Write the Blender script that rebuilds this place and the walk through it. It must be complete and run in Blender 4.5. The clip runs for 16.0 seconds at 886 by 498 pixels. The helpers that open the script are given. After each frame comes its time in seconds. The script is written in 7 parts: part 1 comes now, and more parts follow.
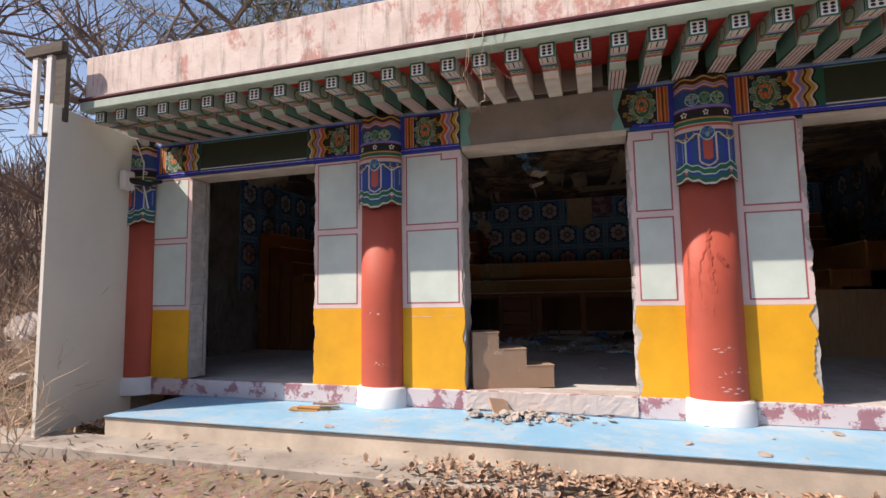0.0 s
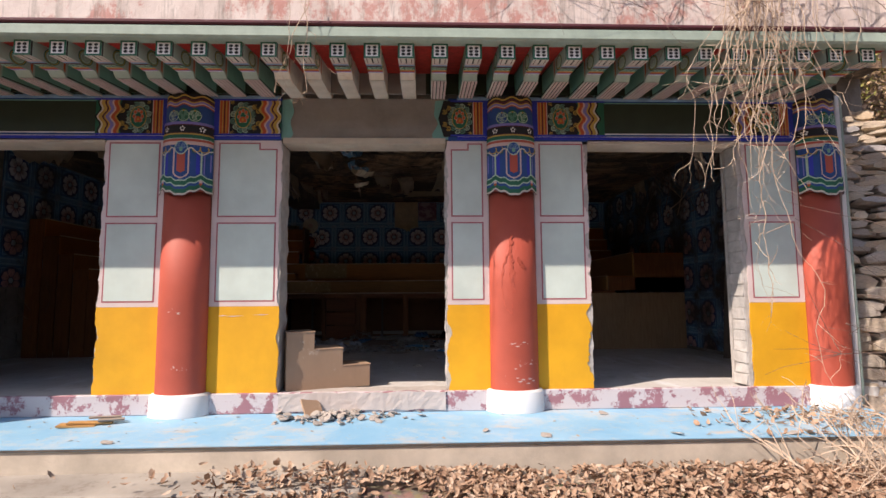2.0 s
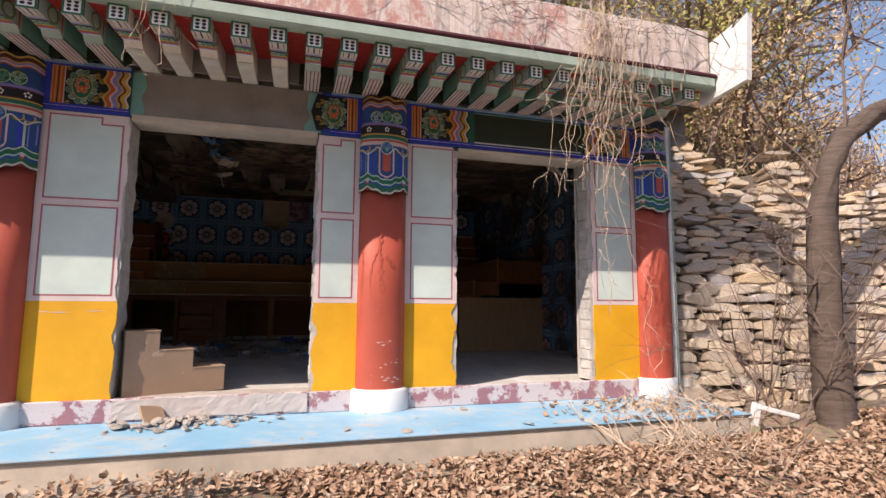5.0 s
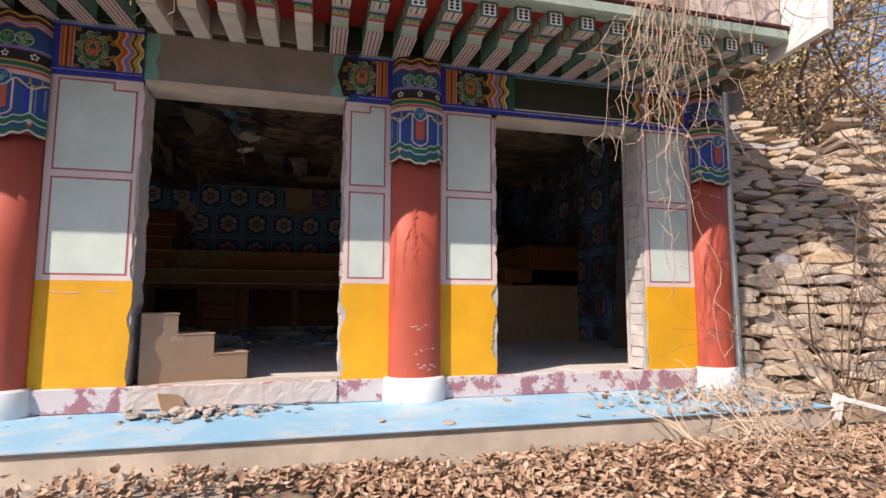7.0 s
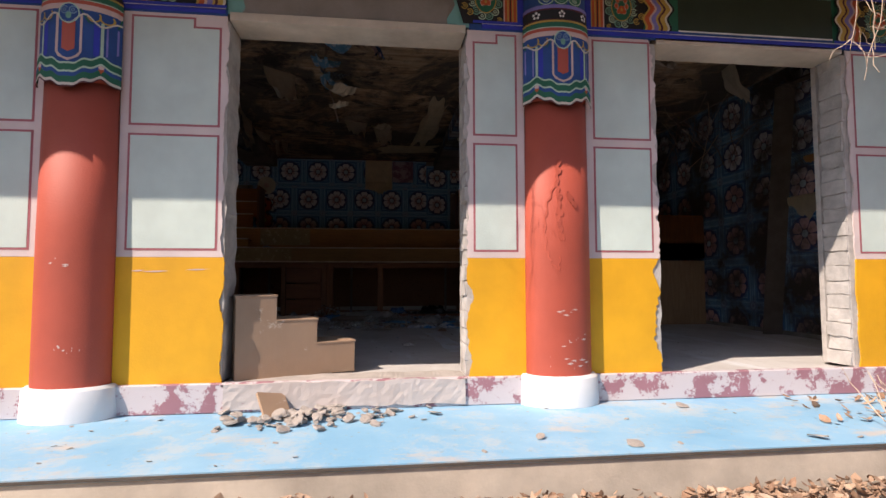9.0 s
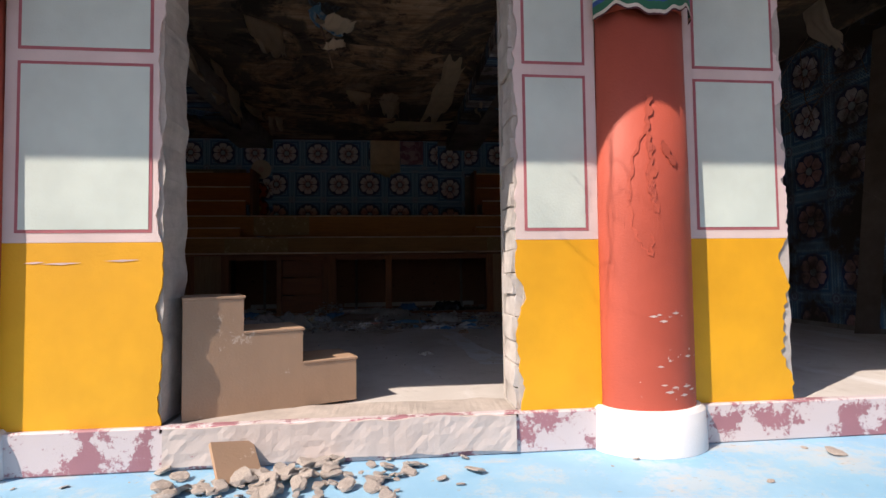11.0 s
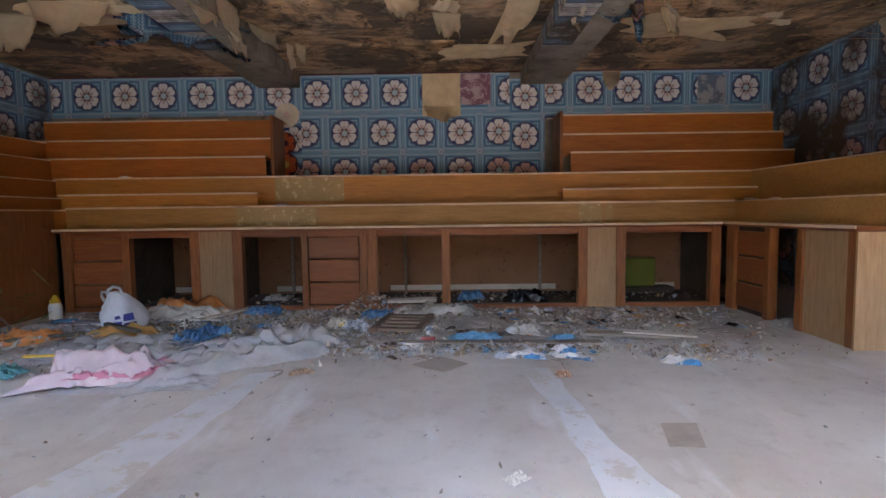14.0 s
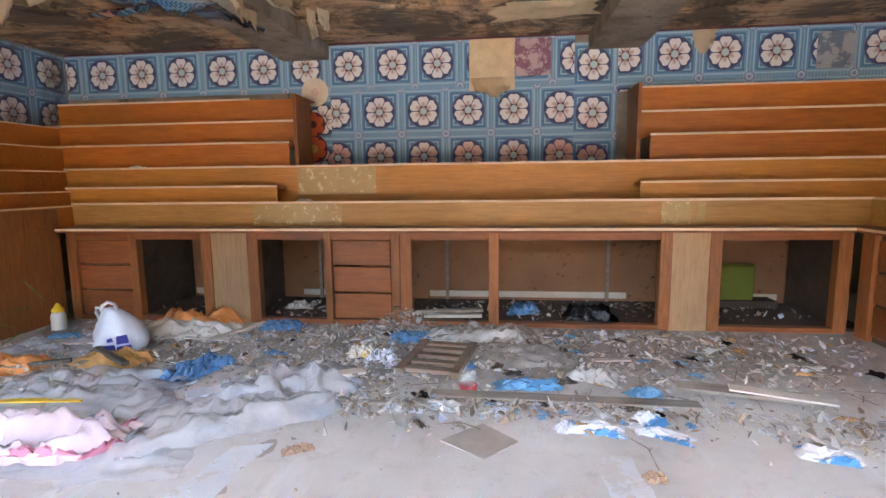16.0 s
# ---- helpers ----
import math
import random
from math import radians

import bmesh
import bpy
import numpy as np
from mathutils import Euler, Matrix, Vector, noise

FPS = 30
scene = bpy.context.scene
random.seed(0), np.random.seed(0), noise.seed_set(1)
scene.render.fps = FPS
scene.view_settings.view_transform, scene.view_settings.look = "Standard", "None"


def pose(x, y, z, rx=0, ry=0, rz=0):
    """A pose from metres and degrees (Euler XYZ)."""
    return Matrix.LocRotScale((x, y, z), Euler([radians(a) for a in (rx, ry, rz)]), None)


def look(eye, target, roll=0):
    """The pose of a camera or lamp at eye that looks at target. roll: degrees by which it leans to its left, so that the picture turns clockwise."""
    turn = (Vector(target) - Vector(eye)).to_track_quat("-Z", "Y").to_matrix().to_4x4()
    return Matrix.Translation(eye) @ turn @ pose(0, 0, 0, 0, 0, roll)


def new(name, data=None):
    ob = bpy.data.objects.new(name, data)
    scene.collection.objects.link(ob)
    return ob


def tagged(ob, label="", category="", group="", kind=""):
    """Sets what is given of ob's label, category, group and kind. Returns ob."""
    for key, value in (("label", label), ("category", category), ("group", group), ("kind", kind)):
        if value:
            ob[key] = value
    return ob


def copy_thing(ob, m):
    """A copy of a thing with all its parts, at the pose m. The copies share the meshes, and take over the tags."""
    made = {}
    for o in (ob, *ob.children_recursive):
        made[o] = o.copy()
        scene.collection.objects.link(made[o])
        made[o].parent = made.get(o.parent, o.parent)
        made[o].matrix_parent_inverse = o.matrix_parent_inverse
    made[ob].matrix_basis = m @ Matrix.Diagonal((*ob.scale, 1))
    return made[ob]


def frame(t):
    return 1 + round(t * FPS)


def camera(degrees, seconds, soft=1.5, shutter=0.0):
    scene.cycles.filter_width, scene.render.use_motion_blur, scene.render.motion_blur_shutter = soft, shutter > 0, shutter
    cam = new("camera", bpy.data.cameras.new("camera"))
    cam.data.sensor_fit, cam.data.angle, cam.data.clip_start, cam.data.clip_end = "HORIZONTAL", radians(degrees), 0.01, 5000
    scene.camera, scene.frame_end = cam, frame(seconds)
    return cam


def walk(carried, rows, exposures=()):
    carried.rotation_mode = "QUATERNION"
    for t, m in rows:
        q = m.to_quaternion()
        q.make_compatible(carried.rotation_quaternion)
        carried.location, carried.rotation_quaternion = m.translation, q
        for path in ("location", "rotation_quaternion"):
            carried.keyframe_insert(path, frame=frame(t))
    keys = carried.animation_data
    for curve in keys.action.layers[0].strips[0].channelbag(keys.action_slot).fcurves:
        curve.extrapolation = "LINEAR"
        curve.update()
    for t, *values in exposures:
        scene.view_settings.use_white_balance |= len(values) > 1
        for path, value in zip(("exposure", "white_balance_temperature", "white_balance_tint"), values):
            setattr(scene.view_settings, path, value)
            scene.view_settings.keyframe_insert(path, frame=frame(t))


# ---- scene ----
cam = camera(81.9, 16.0)
PATH = [
    (0, (0.389, -4.529, 0.865), (-0.186, -2.622, 1.047), -0.9),
    (0.5, (0.406, -4.522, 0.865), (-0.02, -2.575, 1.039), -0.9),
    (1, (0.42, -4.511, 0.843), (0.142, -2.539, 1.018), -0.7),
    (1.5, (0.45, -4.507, 0.838), (0.356, -2.517, 1.017), -0.6),
    (2, (0.49, -4.503, 0.834), (0.559, -2.513, 1.017), -0.4),
    (2.5, (0.507, -4.506, 0.838), (0.692, -2.523, 1.028), -0.1),
    (3, (0.536, -4.513, 0.821), (0.834, -2.546, 1.026), -0.0),
    (3.5, (0.546, -4.51, 0.823), (0.939, -2.561, 1.037), 0.0),
    (4, (0.557, -4.512, 0.823), (1.073, -2.592, 1.043), -0.1),
    (6.5, (0.516, -4.3, 0.606), (1.07, -2.39, 0.821), 0.5),
    (7, (0.5, -4.063, 0.63), (0.973, -2.13, 0.829), 0.2),
    (7.5, (0.398, -3.845, 0.614), (0.803, -1.893, 0.775), -0.2),
    (8, (0.248, -3.62, 0.612), (0.611, -1.658, 0.756), -0.5),
    (8.5, (0.17, -3.416, 0.596), (0.469, -1.442, 0.712), -0.6),
    (9, (0.155, -3.162, 0.63), (0.389, -1.179, 0.744), -0.1),
    (11.5, (0.118, -1.9, 0.627), (0.325, 0.088, 0.683), -0.7),
    (12, (0.09, -1.58, 0.662), (0.37, 0.4, 0.622), -0.7),
    (12.5, (0.125, -1.217, 0.666), (0.295, 0.774, 0.592), -2.4),
    (13, (0.165, -0.938, 0.88), (0.194, 1.054, 0.706), 1.5),
    (13.5, (0.165, -0.649, 0.969), (0.132, 1.347, 0.854), 1.2),
    (14, (0.142, -0.289, 1.034), (0.121, 1.706, 0.894), -0.7),
    (14.5, (0.18, -0.058, 1.086), (0.073, 1.932, 0.916), -0.3),
    (15, (0.238, 0.156, 1.128), (0.088, 2.136, 0.889), 0.3),
    (15.5, (0.205, 0.451, 1.193), (0.052, 2.43, 0.951), 0.3),
    (16, (0.175, 0.675, 1.323), (-0.049, 2.644, 1.059), -0.7),
]
EXPOSE = [(0, 0.48, 6800, 18), (12.5, 0.48, 6800, 18), (13.0, 0.78, 6900, 18), (13.5, 2.2, 6900, 16), (14.0, 4.4, 7050, 15), (14.5, 5.5, 7150, 14), (16.0, 5.65, 7200, 14)]
walk(cam, [(t, look(eye, target, roll)) for t, eye, target, roll in PATH], EXPOSE)

# ---------------------------------------------------------------- world, sun, light
EL, AZ = radians(43.7), radians(57)
sunway = Vector((math.cos(EL) * math.sin(AZ), math.cos(EL) * math.cos(AZ), -math.sin(EL)))
world = bpy.data.worlds.new("world")
scene.world = world
world.use_nodes = True
wn = world.node_tree.nodes
sky = wn.new("ShaderNodeTexSky")
sky.sky_type, sky.sun_disc = "NISHITA", False
sky.sun_elevation, sky.sun_rotation = EL, math.atan2(-sunway.x, -sunway.y)
wn["Background"].inputs[1].default_value = 0.12
world.node_tree.links.new(sky.outputs[0], wn["Background"].inputs[0])
sun = new("sun", bpy.data.lights.new("sun", "SUN"))
sun.data.energy, sun.data.angle, sun.data.color = 4.6, radians(0.45), (1.0, 0.90, 0.78)
sun.matrix_world = Matrix.Translation((-8, -8, 12)) @ sunway.to_track_quat("-Z", "Y").to_matrix().to_4x4()

# ---------------------------------------------------------------- material tools


class Mat:
    """A node material under construction; its methods return sockets."""

    def __init__(self, name, rough=0.8, metal=0.0):
        self.m = bpy.data.materials.new(name)
        self.m.use_nodes = True
        self.t = self.m.node_tree
        self.b = self.t.nodes["Principled BSDF"]
        self.b.inputs["Roughness"].default_value = rough
        self.b.inputs["Metallic"].default_value = metal
        self.tc = self.t.nodes.new("ShaderNodeTexCoord")
        self.obj = self.tc.outputs["Object"]

    def put(self, sock, v):
        if isinstance(v, bpy.types.NodeSocket):
            self.t.links.new(v, sock)
        elif isinstance(v, tuple) and len(v) == 3 and sock.type == "RGBA":
            sock.default_value = (*v, 1)
        else:
            sock.default_value = v

    def f(self, op, a, b=0.0, c=0.0):
        n = self.t.nodes.new("ShaderNodeMath")
        n.operation = op
        for i, v in enumerate((a, b, c)):
            self.put(n.inputs[i], v)
        return n.outputs[0]

    def noise(self, scale, detail=4.0, rough=0.6, vec=None, stretch=None, dist=0.0):
        n = self.t.nodes.new("ShaderNodeTexNoise")
        n.inputs["Scale"].default_value = scale
        n.inputs["Detail"].default_value = detail
        n.inputs["Roughness"].default_value = rough
        n.inputs["Distortion"].default_value = dist
        self.put(n.inputs["Vector"], self.stretch(vec or self.obj, stretch) if stretch else (vec or self.obj))
        return n.outputs["Fac"]

    def stretch(self, vec, s):
        n = self.t.nodes.new("ShaderNodeMapping")
        n.inputs["Scale"].default_value = s
        self.put(n.inputs["Vector"], vec)
        return n.outputs[0]

    def voronoi(self, scale, feature="F1", out="Distance", stretch=None):
        n = self.t.nodes.new("ShaderNodeTexVoronoi")
        n.feature = feature
        n.inputs["Scale"].default_value = scale
        self.put(n.inputs["Vector"], self.stretch(self.obj, stretch) if stretch else self.obj)
        return n.outputs[out]

    def ramp(self, fac, *stops):
        n = self.t.nodes.new("ShaderNodeValToRGB")
        e = n.color_ramp.elements
        while len(e) < len(stops):
            e.new(0.5)
        for k, (p, c) in zip(e, stops):
            k.position = p
            k.color = (*c, 1) if isinstance(c, tuple) else (c, c, c, 1)
        self.put(n.inputs[0], fac)
        return n.outputs[0]

    def mix(self, fac, a, b, mode="MIX"):
        n = self.t.nodes.new("ShaderNodeMix")
        n.data_type, n.blend_type = "RGBA", mode
        self.put(n.inputs[0], fac)
        self.put(n.inputs[6], a)
        self.put(n.inputs[7], b)
        return n.outputs[2]

    def xyz(self, vec=None):
        n = self.t.nodes.new("ShaderNodeSeparateXYZ")
        self.put(n.inputs[0], vec or self.obj)
        return n.outputs

    def random(self):
        return self.t.nodes.new("ShaderNodeObjectInfo").outputs["Random"]

    def island(self):
        return self.t.nodes.new("ShaderNodeNewGeometry").outputs["Random Per Island"]

    def colour(self, c):
        self.put(self.b.inputs["Base Color"], c)
        return self

    def bump(self, h, strength=0.3, dist=0.01):
        n = self.t.nodes.new("ShaderNodeBump")
        n.inputs["Strength"].default_value = strength
        n.inputs["Distance"].default_value = dist
        self.put(n.inputs["Height"], h)
        self.put(self.b.inputs["Normal"], n.outputs[0])
        return self


def plain(name, c, rough=0.75, vary=0.18, scale=6.0, grain=60.0, bump=0.15, metal=0.0, stretch=None):
    """Paint, wood, cloth and the like: one colour, cloudy at two scales, with a fine relief."""
    m = Mat(name, rough, metal)
    a = m.noise(scale, 5, 0.65, stretch=stretch)
    g = m.noise(grain, 3, 0.7, stretch=stretch)
    lo = tuple(v * (1 - vary) for v in c)
    hi = tuple(min(1, v * (1 + vary)) for v in c)
    m.colour(m.mix(m.f("MULTIPLY", g, 0.35), m.ramp(a, (0.3, lo), (0.7, hi)), tuple(v * 0.8 for v in c)))
    m.bump(g, bump, 0.004)
    return m.m


def chipped(name, c, under, amount=0.36, rough=0.6, scale=7.0, vary=0.12, grime=0.25):
    """Old paint with patches worn through to what lies under it."""
    m = Mat(name, rough)
    a = m.noise(2.0, 4, 0.6)
    w = m.noise(scale, 8, 0.75)
    base = m.ramp(a, (0.3, tuple(v * (1 - vary) for v in c)), (0.7, tuple(min(1, v * (1 + vary)) for v in c)))
    base = m.mix(m.f("MULTIPLY", m.noise(1.3, 6, 0.7, stretch=(6, 6, 1)), grime), base, tuple(v * 0.55 for v in c))
    gone = m.ramp(w, (amount - 0.015, 1.0), (amount + 0.015, 0.0))
    m.colour(m.mix(gone, base, under))
    m.bump(m.f("SUBTRACT", m.noise(90, 3), m.f("MULTIPLY", gone, 0.8)), 0.35, 0.004)
    return m.m


WHITE = plain("white_paint", (0.78, 0.77, 0.74))
PINK = chipped("pink_white_border_paint", (0.72, 0.60, 0.58), (0.6, 0.57, 0.53), 0.33)
MAUVE = plain("dull_red_line_paint", (0.42, 0.13, 0.15))
MINT = chipped("pale_blue_green_paint", (0.58, 0.68, 0.63), (0.66, 0.66, 0.62), 0.27, grime=0.1)
YELLOW = chipped("ochre_yellow_paint", (0.75, 0.375, 0.010), (0.75, 0.6, 0.3), 0.26, grime=0.15)
REDPAINT = chipped("brick_red_column_paint", (0.47, 0.088, 0.052), (0.62, 0.45, 0.4), 0.235, grime=0.3)
PLINTHWHITE = chipped("white_plinth_paint", (0.78, 0.79, 0.8), (0.6, 0.6, 0.6), 0.28)
SILL = chipped("worn_maroon_sill_paint", (0.36, 0.17, 0.20), (0.58, 0.52, 0.53), 0.52, scale=4.5)
def deck_mat():
    """Sky blue deck paint, worn pale in streaks and dusted with washed-out earth."""
    m = Mat("sky_blue_deck_paint", 0.6)
    c = m.ramp(m.noise(1.8, 5, 0.65), (0.3, (0.19, 0.42, 0.62)), (0.7, (0.30, 0.53, 0.70)))
    c = m.mix(m.ramp(m.noise(3.4, 9, 0.78), (0.50, 0.0), (0.60, 0.6)), c, (0.47, 0.53, 0.56))
    c = m.mix(m.ramp(m.noise(2.1, 8, 0.72, stretch=(1, 2.2, 1)), (0.56, 0.0), (0.68, 0.75)), c, (0.56, 0.48, 0.40))
    c = m.mix(m.ramp(m.noise(30, 4, 0.7), (0.64, 0.0), (0.70, 0.7)), c, (0.33, 0.27, 0.21))
    m.colour(c)
    m.bump(m.noise(70, 4), 0.3, 0.003)
    return m.m


BLUEDECK = deck_mat()
CONCRETE = plain("weathered_concrete", (0.56, 0.49, 0.40), 0.9, 0.28, 2.2, 40, 0.5)
STEPCEMENT = chipped("streaky_grey_cement", (0.36, 0.325, 0.28), (0.25, 0.215, 0.18), 0.42, 0.9, 4, 0.22, 0.4)
GREYCEMENT = plain("raw_grey_cement", (0.27, 0.25, 0.235), 0.9, 0.2, 3, 30, 0.5)
BLOCK = plain("cement_block", (0.50, 0.475, 0.45), 0.95, 0.28, 7, 50, 0.9)
MORTAR = plain("rough_mortar", (0.46, 0.43, 0.4), 0.95, 0.25, 9, 40, 0.8)
BLUE = plain("ultramarine_paint", (0.03, 0.045, 0.42))
SKYBLUE = plain("worn_light_blue_paint", (0.20, 0.33, 0.50), vary=0.35, scale=14)
DKBLUE = plain("deep_blue_paint", (0.02, 0.075, 0.26))
GREEN = plain("dark_green_paint", (0.015, 0.13, 0.075))
BOARDGREEN = plain("dark_olive_board_paint", (0.022, 0.035, 0.018), 0.55)
JADE = plain("jade_green_paint", (0.16, 0.36, 0.28))
SAGE = plain("sage_grey_green_paint", (0.34, 0.43, 0.37))
TURQ = chipped("turquoise_paint", (0.18, 0.42, 0.40), (0.27, 0.25, 0.235), 0.42, scale=5)
ORANGE = plain("vermilion_paint", (0.50, 0.10, 0.03))
SOFFITRED = plain("soffit_red_paint", (0.40, 0.022, 0.012), vary=0.4, scale=22)
MAROON = plain("dark_maroon_paint", (0.09, 0.02, 0.03))
GOLD = plain("ochre_line_paint", (0.50, 0.33, 0.07))
BLACK = plain("black_paint", (0.012, 0.012, 0.014))
VIOLET = plain("violet_paint", (0.22, 0.20, 0.52))
CREAM = plain("cream_paint", (0.62, 0.58, 0.50))
PALEPINK = plain("pale_pink_paint", (0.62, 0.46, 0.42))
PALEGREEN = plain("pale_green_line_paint", (0.42, 0.58, 0.45))
BOARDWHITE = plain("off_white_sandwich_panel", (0.80, 0.80, 0.72), 0.45, 0.06, 1.5, 80, 0.05)
WHITEMETAL = plain("white_coated_metal", (0.74, 0.74, 0.72), 0.4, 0.06)
DARKWOOD = plain("weathered_dark_wood", (0.10, 0.085, 0.07), 0.9, 0.35, 3, 40, 0.6, stretch=(1, 8, 8))


def wood(name, c, dark, along="x", rough=0.45):
    m = Mat(name, rough)
    s = {"x": (1.2, 14, 14), "y": (14, 1.2, 14), "z": (14, 14, 1.2)}[along]
    g = m.noise(3.0, 8, 0.65, stretch=s, dist=0.6)
    fine = m.noise(14.0, 4, 0.7, stretch=s)
    col = m.ramp(g, (0.3, dark), (0.62, c))
    col = m.mix(m.f("MULTIPLY", fine, 0.35), col, dark)
    col = m.mix(m.ramp(m.noise(1.1, 4, 0.6), (0.45, 0.0), (0.75, 0.45)), col, tuple(v * 0.45 for v in c))
    n = m.f("ADD", m.f("MULTIPLY", m.random(), 0.35), 0.82)
    h = m.t.nodes.new("ShaderNodeHueSaturation")
    m.put(h.inputs["Value"], n)
    m.put(h.inputs["Color"], col)
    m.colour(h.outputs[0])
    m.bump(fine, 0.12, 0.003)
    return m.m


TIER = wood("varnished_plywood_tier", (0.461, 0.160, 0.023), (0.307, 0.090, 0.013))
TIERGOLD = wood("golden_plywood_tier", (0.538, 0.250, 0.049), (0.371, 0.154, 0.028))
TIERPALE = wood("faded_plywood_tier", (0.486, 0.282, 0.096), (0.320, 0.173, 0.051))
TIEREND = wood("varnished_plywood_panel", (0.317, 0.122, 0.037), (0.159, 0.051, 0.017), "z")
EDGE = plain("pale_edge_band", (0.72, 0.58, 0.46), 0.5)
CABWOOD = wood("reddish_cabinet_wood", (0.329, 0.122, 0.037), (0.171, 0.055, 0.017), "z")
CABX = wood("reddish_cabinet_rail_wood", (0.305, 0.104, 0.034), (0.171, 0.051, 0.017), "x")
CABPALE = wood("pale_plywood_panel", (0.48, 0.32, 0.18), (0.34, 0.2, 0.1), "z", 0.6)
STEPBOX = chipped("dusty_brown_box_board", (0.42, 0.28, 0.185), (0.52, 0.41, 0.32), 0.40, 0.7, 5, grime=0.45)
PALEBOARD = plain("pale_wood_strip", (0.62, 0.58, 0.52), 0.7, 0.15, stretch=(1, 8, 8))
GREYBOARD = plain("grey_weathered_board", (0.30, 0.26, 0.22), 0.9, 0.3, 3, 40, 0.4, stretch=(1, 8, 8))
# Very dark brown for cabinet floor, dividers, door back, ledge and some shreds.
DARKIN = plain("dark_brown_board", (0.07, 0.05, 0.038), 0.9, 0.5, 4)
FUNGUS = chipped("mould_spotted_board", (0.30, 0.155, 0.085), (0.045, 0.03, 0.02), 0.38, 0.9, 12)


def wallpaper(name, axis="x", dirt=0.0, u0=0.0, v0=0.0):
    """Printed tile pattern: six-petalled rosettes in dark discs, with fretwork bands between them."""
    m = Mat(name, 0.6)
    X, Y, Z = m.xyz()[:3]
    U = m.f("SUBTRACT", X if axis == "x" else Y, u0)
    P = 0.53
    V = m.f("SUBTRACT", Z, v0)
    u = m.f("MULTIPLY", m.f("SUBTRACT", m.f("FRACT", m.f("ADD", m.f("DIVIDE", U, P), 0.5)), 0.5), P)
    v = m.f("MULTIPLY", m.f("SUBTRACT", m.f("FRACT", m.f("ADD", m.f("DIVIDE", V, P), 0.5)), 0.5), P)
    r = m.f("SQRT", m.f("ADD", m.f("MULTIPLY", u, u), m.f("MULTIPLY", v, v)))
    th = m.f("ARCTAN2", u, v)
    pet = m.f("ABSOLUTE", m.f("COSINE", m.f("MULTIPLY", th, 3.0)))
    tip = m.ramp(pet, (0.80, 0.0), (1.0, 1.0))
    edge = m.f("SUBTRACT", m.f("ADD", 0.112, m.f("MULTIPLY", m.f("POWER", pet, 0.5), 0.066)), m.f("MULTIPLY", tip, 0.016))
    ray = m.f("MULTIPLY", m.f("GREATER_THAN", pet, 0.86), m.f("LESS_THAN", r, 0.105))
    inpet = m.f("LESS_THAN", r, edge)
    cut = m.f("MULTIPLY", m.f("LESS_THAN", pet, 0.13), m.f("GREATER_THAN", r, 0.07))
    core = m.f("LESS_THAN", r, m.f("ADD", 0.044, m.f("MULTIPLY", m.f("SUBTRACT", 1.0, pet), 0.035)))
    dot = m.f("LESS_THAN", r, 0.040)
    disc = m.f("LESS_THAN", r, 0.20)
    # fretwork on the bands
    uu, vv = m.f("ABSOLUTE", u), m.f("ABSOLUTE", v)
    far = m.f("MAXIMUM", uu, vv)
    band = m.f("GREATER_THAN", far, 0.205)
    zig = m.f("GREATER_THAN", m.f("SINE", m.f("ADD", m.f("MULTIPLY", U, 190.0), m.f("MULTIPLY", m.f("SINE", m.f("MULTIPLY", V, 190.0)), 1.6))), 0.2)
    line = m.f("GREATER_THAN", m.f("COSINE", m.f("MULTIPLY", far, 110.0)), 0.7)
    us = m.f("SUBTRACT", uu, P / 2)
    vs = m.f("SUBTRACT", vv, P / 2)
    rc = m.f("SQRT", m.f("ADD", m.f("MULTIPLY", us, us), m.f("MULTIPLY", vs, vs)))
    rosette = m.f("LESS_THAN", rc, 0.055)
    rosdot = m.f("LESS_THAN", m.f("ABSOLUTE", m.f("SUBTRACT", rc, 0.03)), 0.009)
    light, mid, deep = (0.34, 0.56, 0.74), (0.016, 0.11, 0.33), (0.006, 0.035, 0.16)
    c = m.mix(m.noise(3, 4), mid, (0.06, 0.24, 0.45))
    c = m.mix(m.f("MULTIPLY", line, 0.75), c, light)
    c = m.mix(m.f("MULTIPLY", m.f("MULTIPLY", zig, band), 0.85), c, light)
    c = m.mix(rosette, c, (0.20, 0.22, 0.38))
    c = m.mix(rosdot, c, light)
    c = m.mix(disc, c, deep)
    c = m.mix(m.f("MULTIPLY", disc, m.f("GREATER_THAN", r, 0.187)), c, (0.09, 0.16, 0.28))
    low = m.ramp(m.f("ADD", m.f("MULTIPLY", m.noise(0.9, 2), 0.9), m.f("MULTIPLY", m.f("SUBTRACT", Z, 2.0), -0.55)), (0.45, 0.0), (0.62, 1.0))
    petal = m.mix(low, (0.68, 0.68, 0.72), (0.58, 0.36, 0.35))
    petal = m.mix(m.ramp(r, (0.06, 0.7), (0.10, 0.0)), petal, (0.50, 0.30, 0.28))
    petal = m.mix(m.f("MULTIPLY", ray, 0.45), petal, (0.24, 0.12, 0.12))
    c = m.mix(inpet, c, petal)
    c = m.mix(m.f("MULTIPLY", cut, inpet), c, deep)
    c = m.mix(core, c, (0.06, 0.03, 0.07))
    c = m.mix(dot, c, (0.42, 0.55, 0.62))
    c = m.mix(m.f("MULTIPLY", m.noise(5, 8, 0.75), 0.16), c, (0.22, 0.22, 0.2))
    if dirt:
        c = m.mix(m.ramp(m.noise(1.6, 8, 0.7), (0.55 - dirt * 0.3, 0.0), (0.75 - dirt * 0.3, 1.0)), c, (0.055, 0.045, 0.035))
    m.colour(c)
    m.bump(m.noise(6, 5, 0.6), 0.25, 0.02)
    return m.m


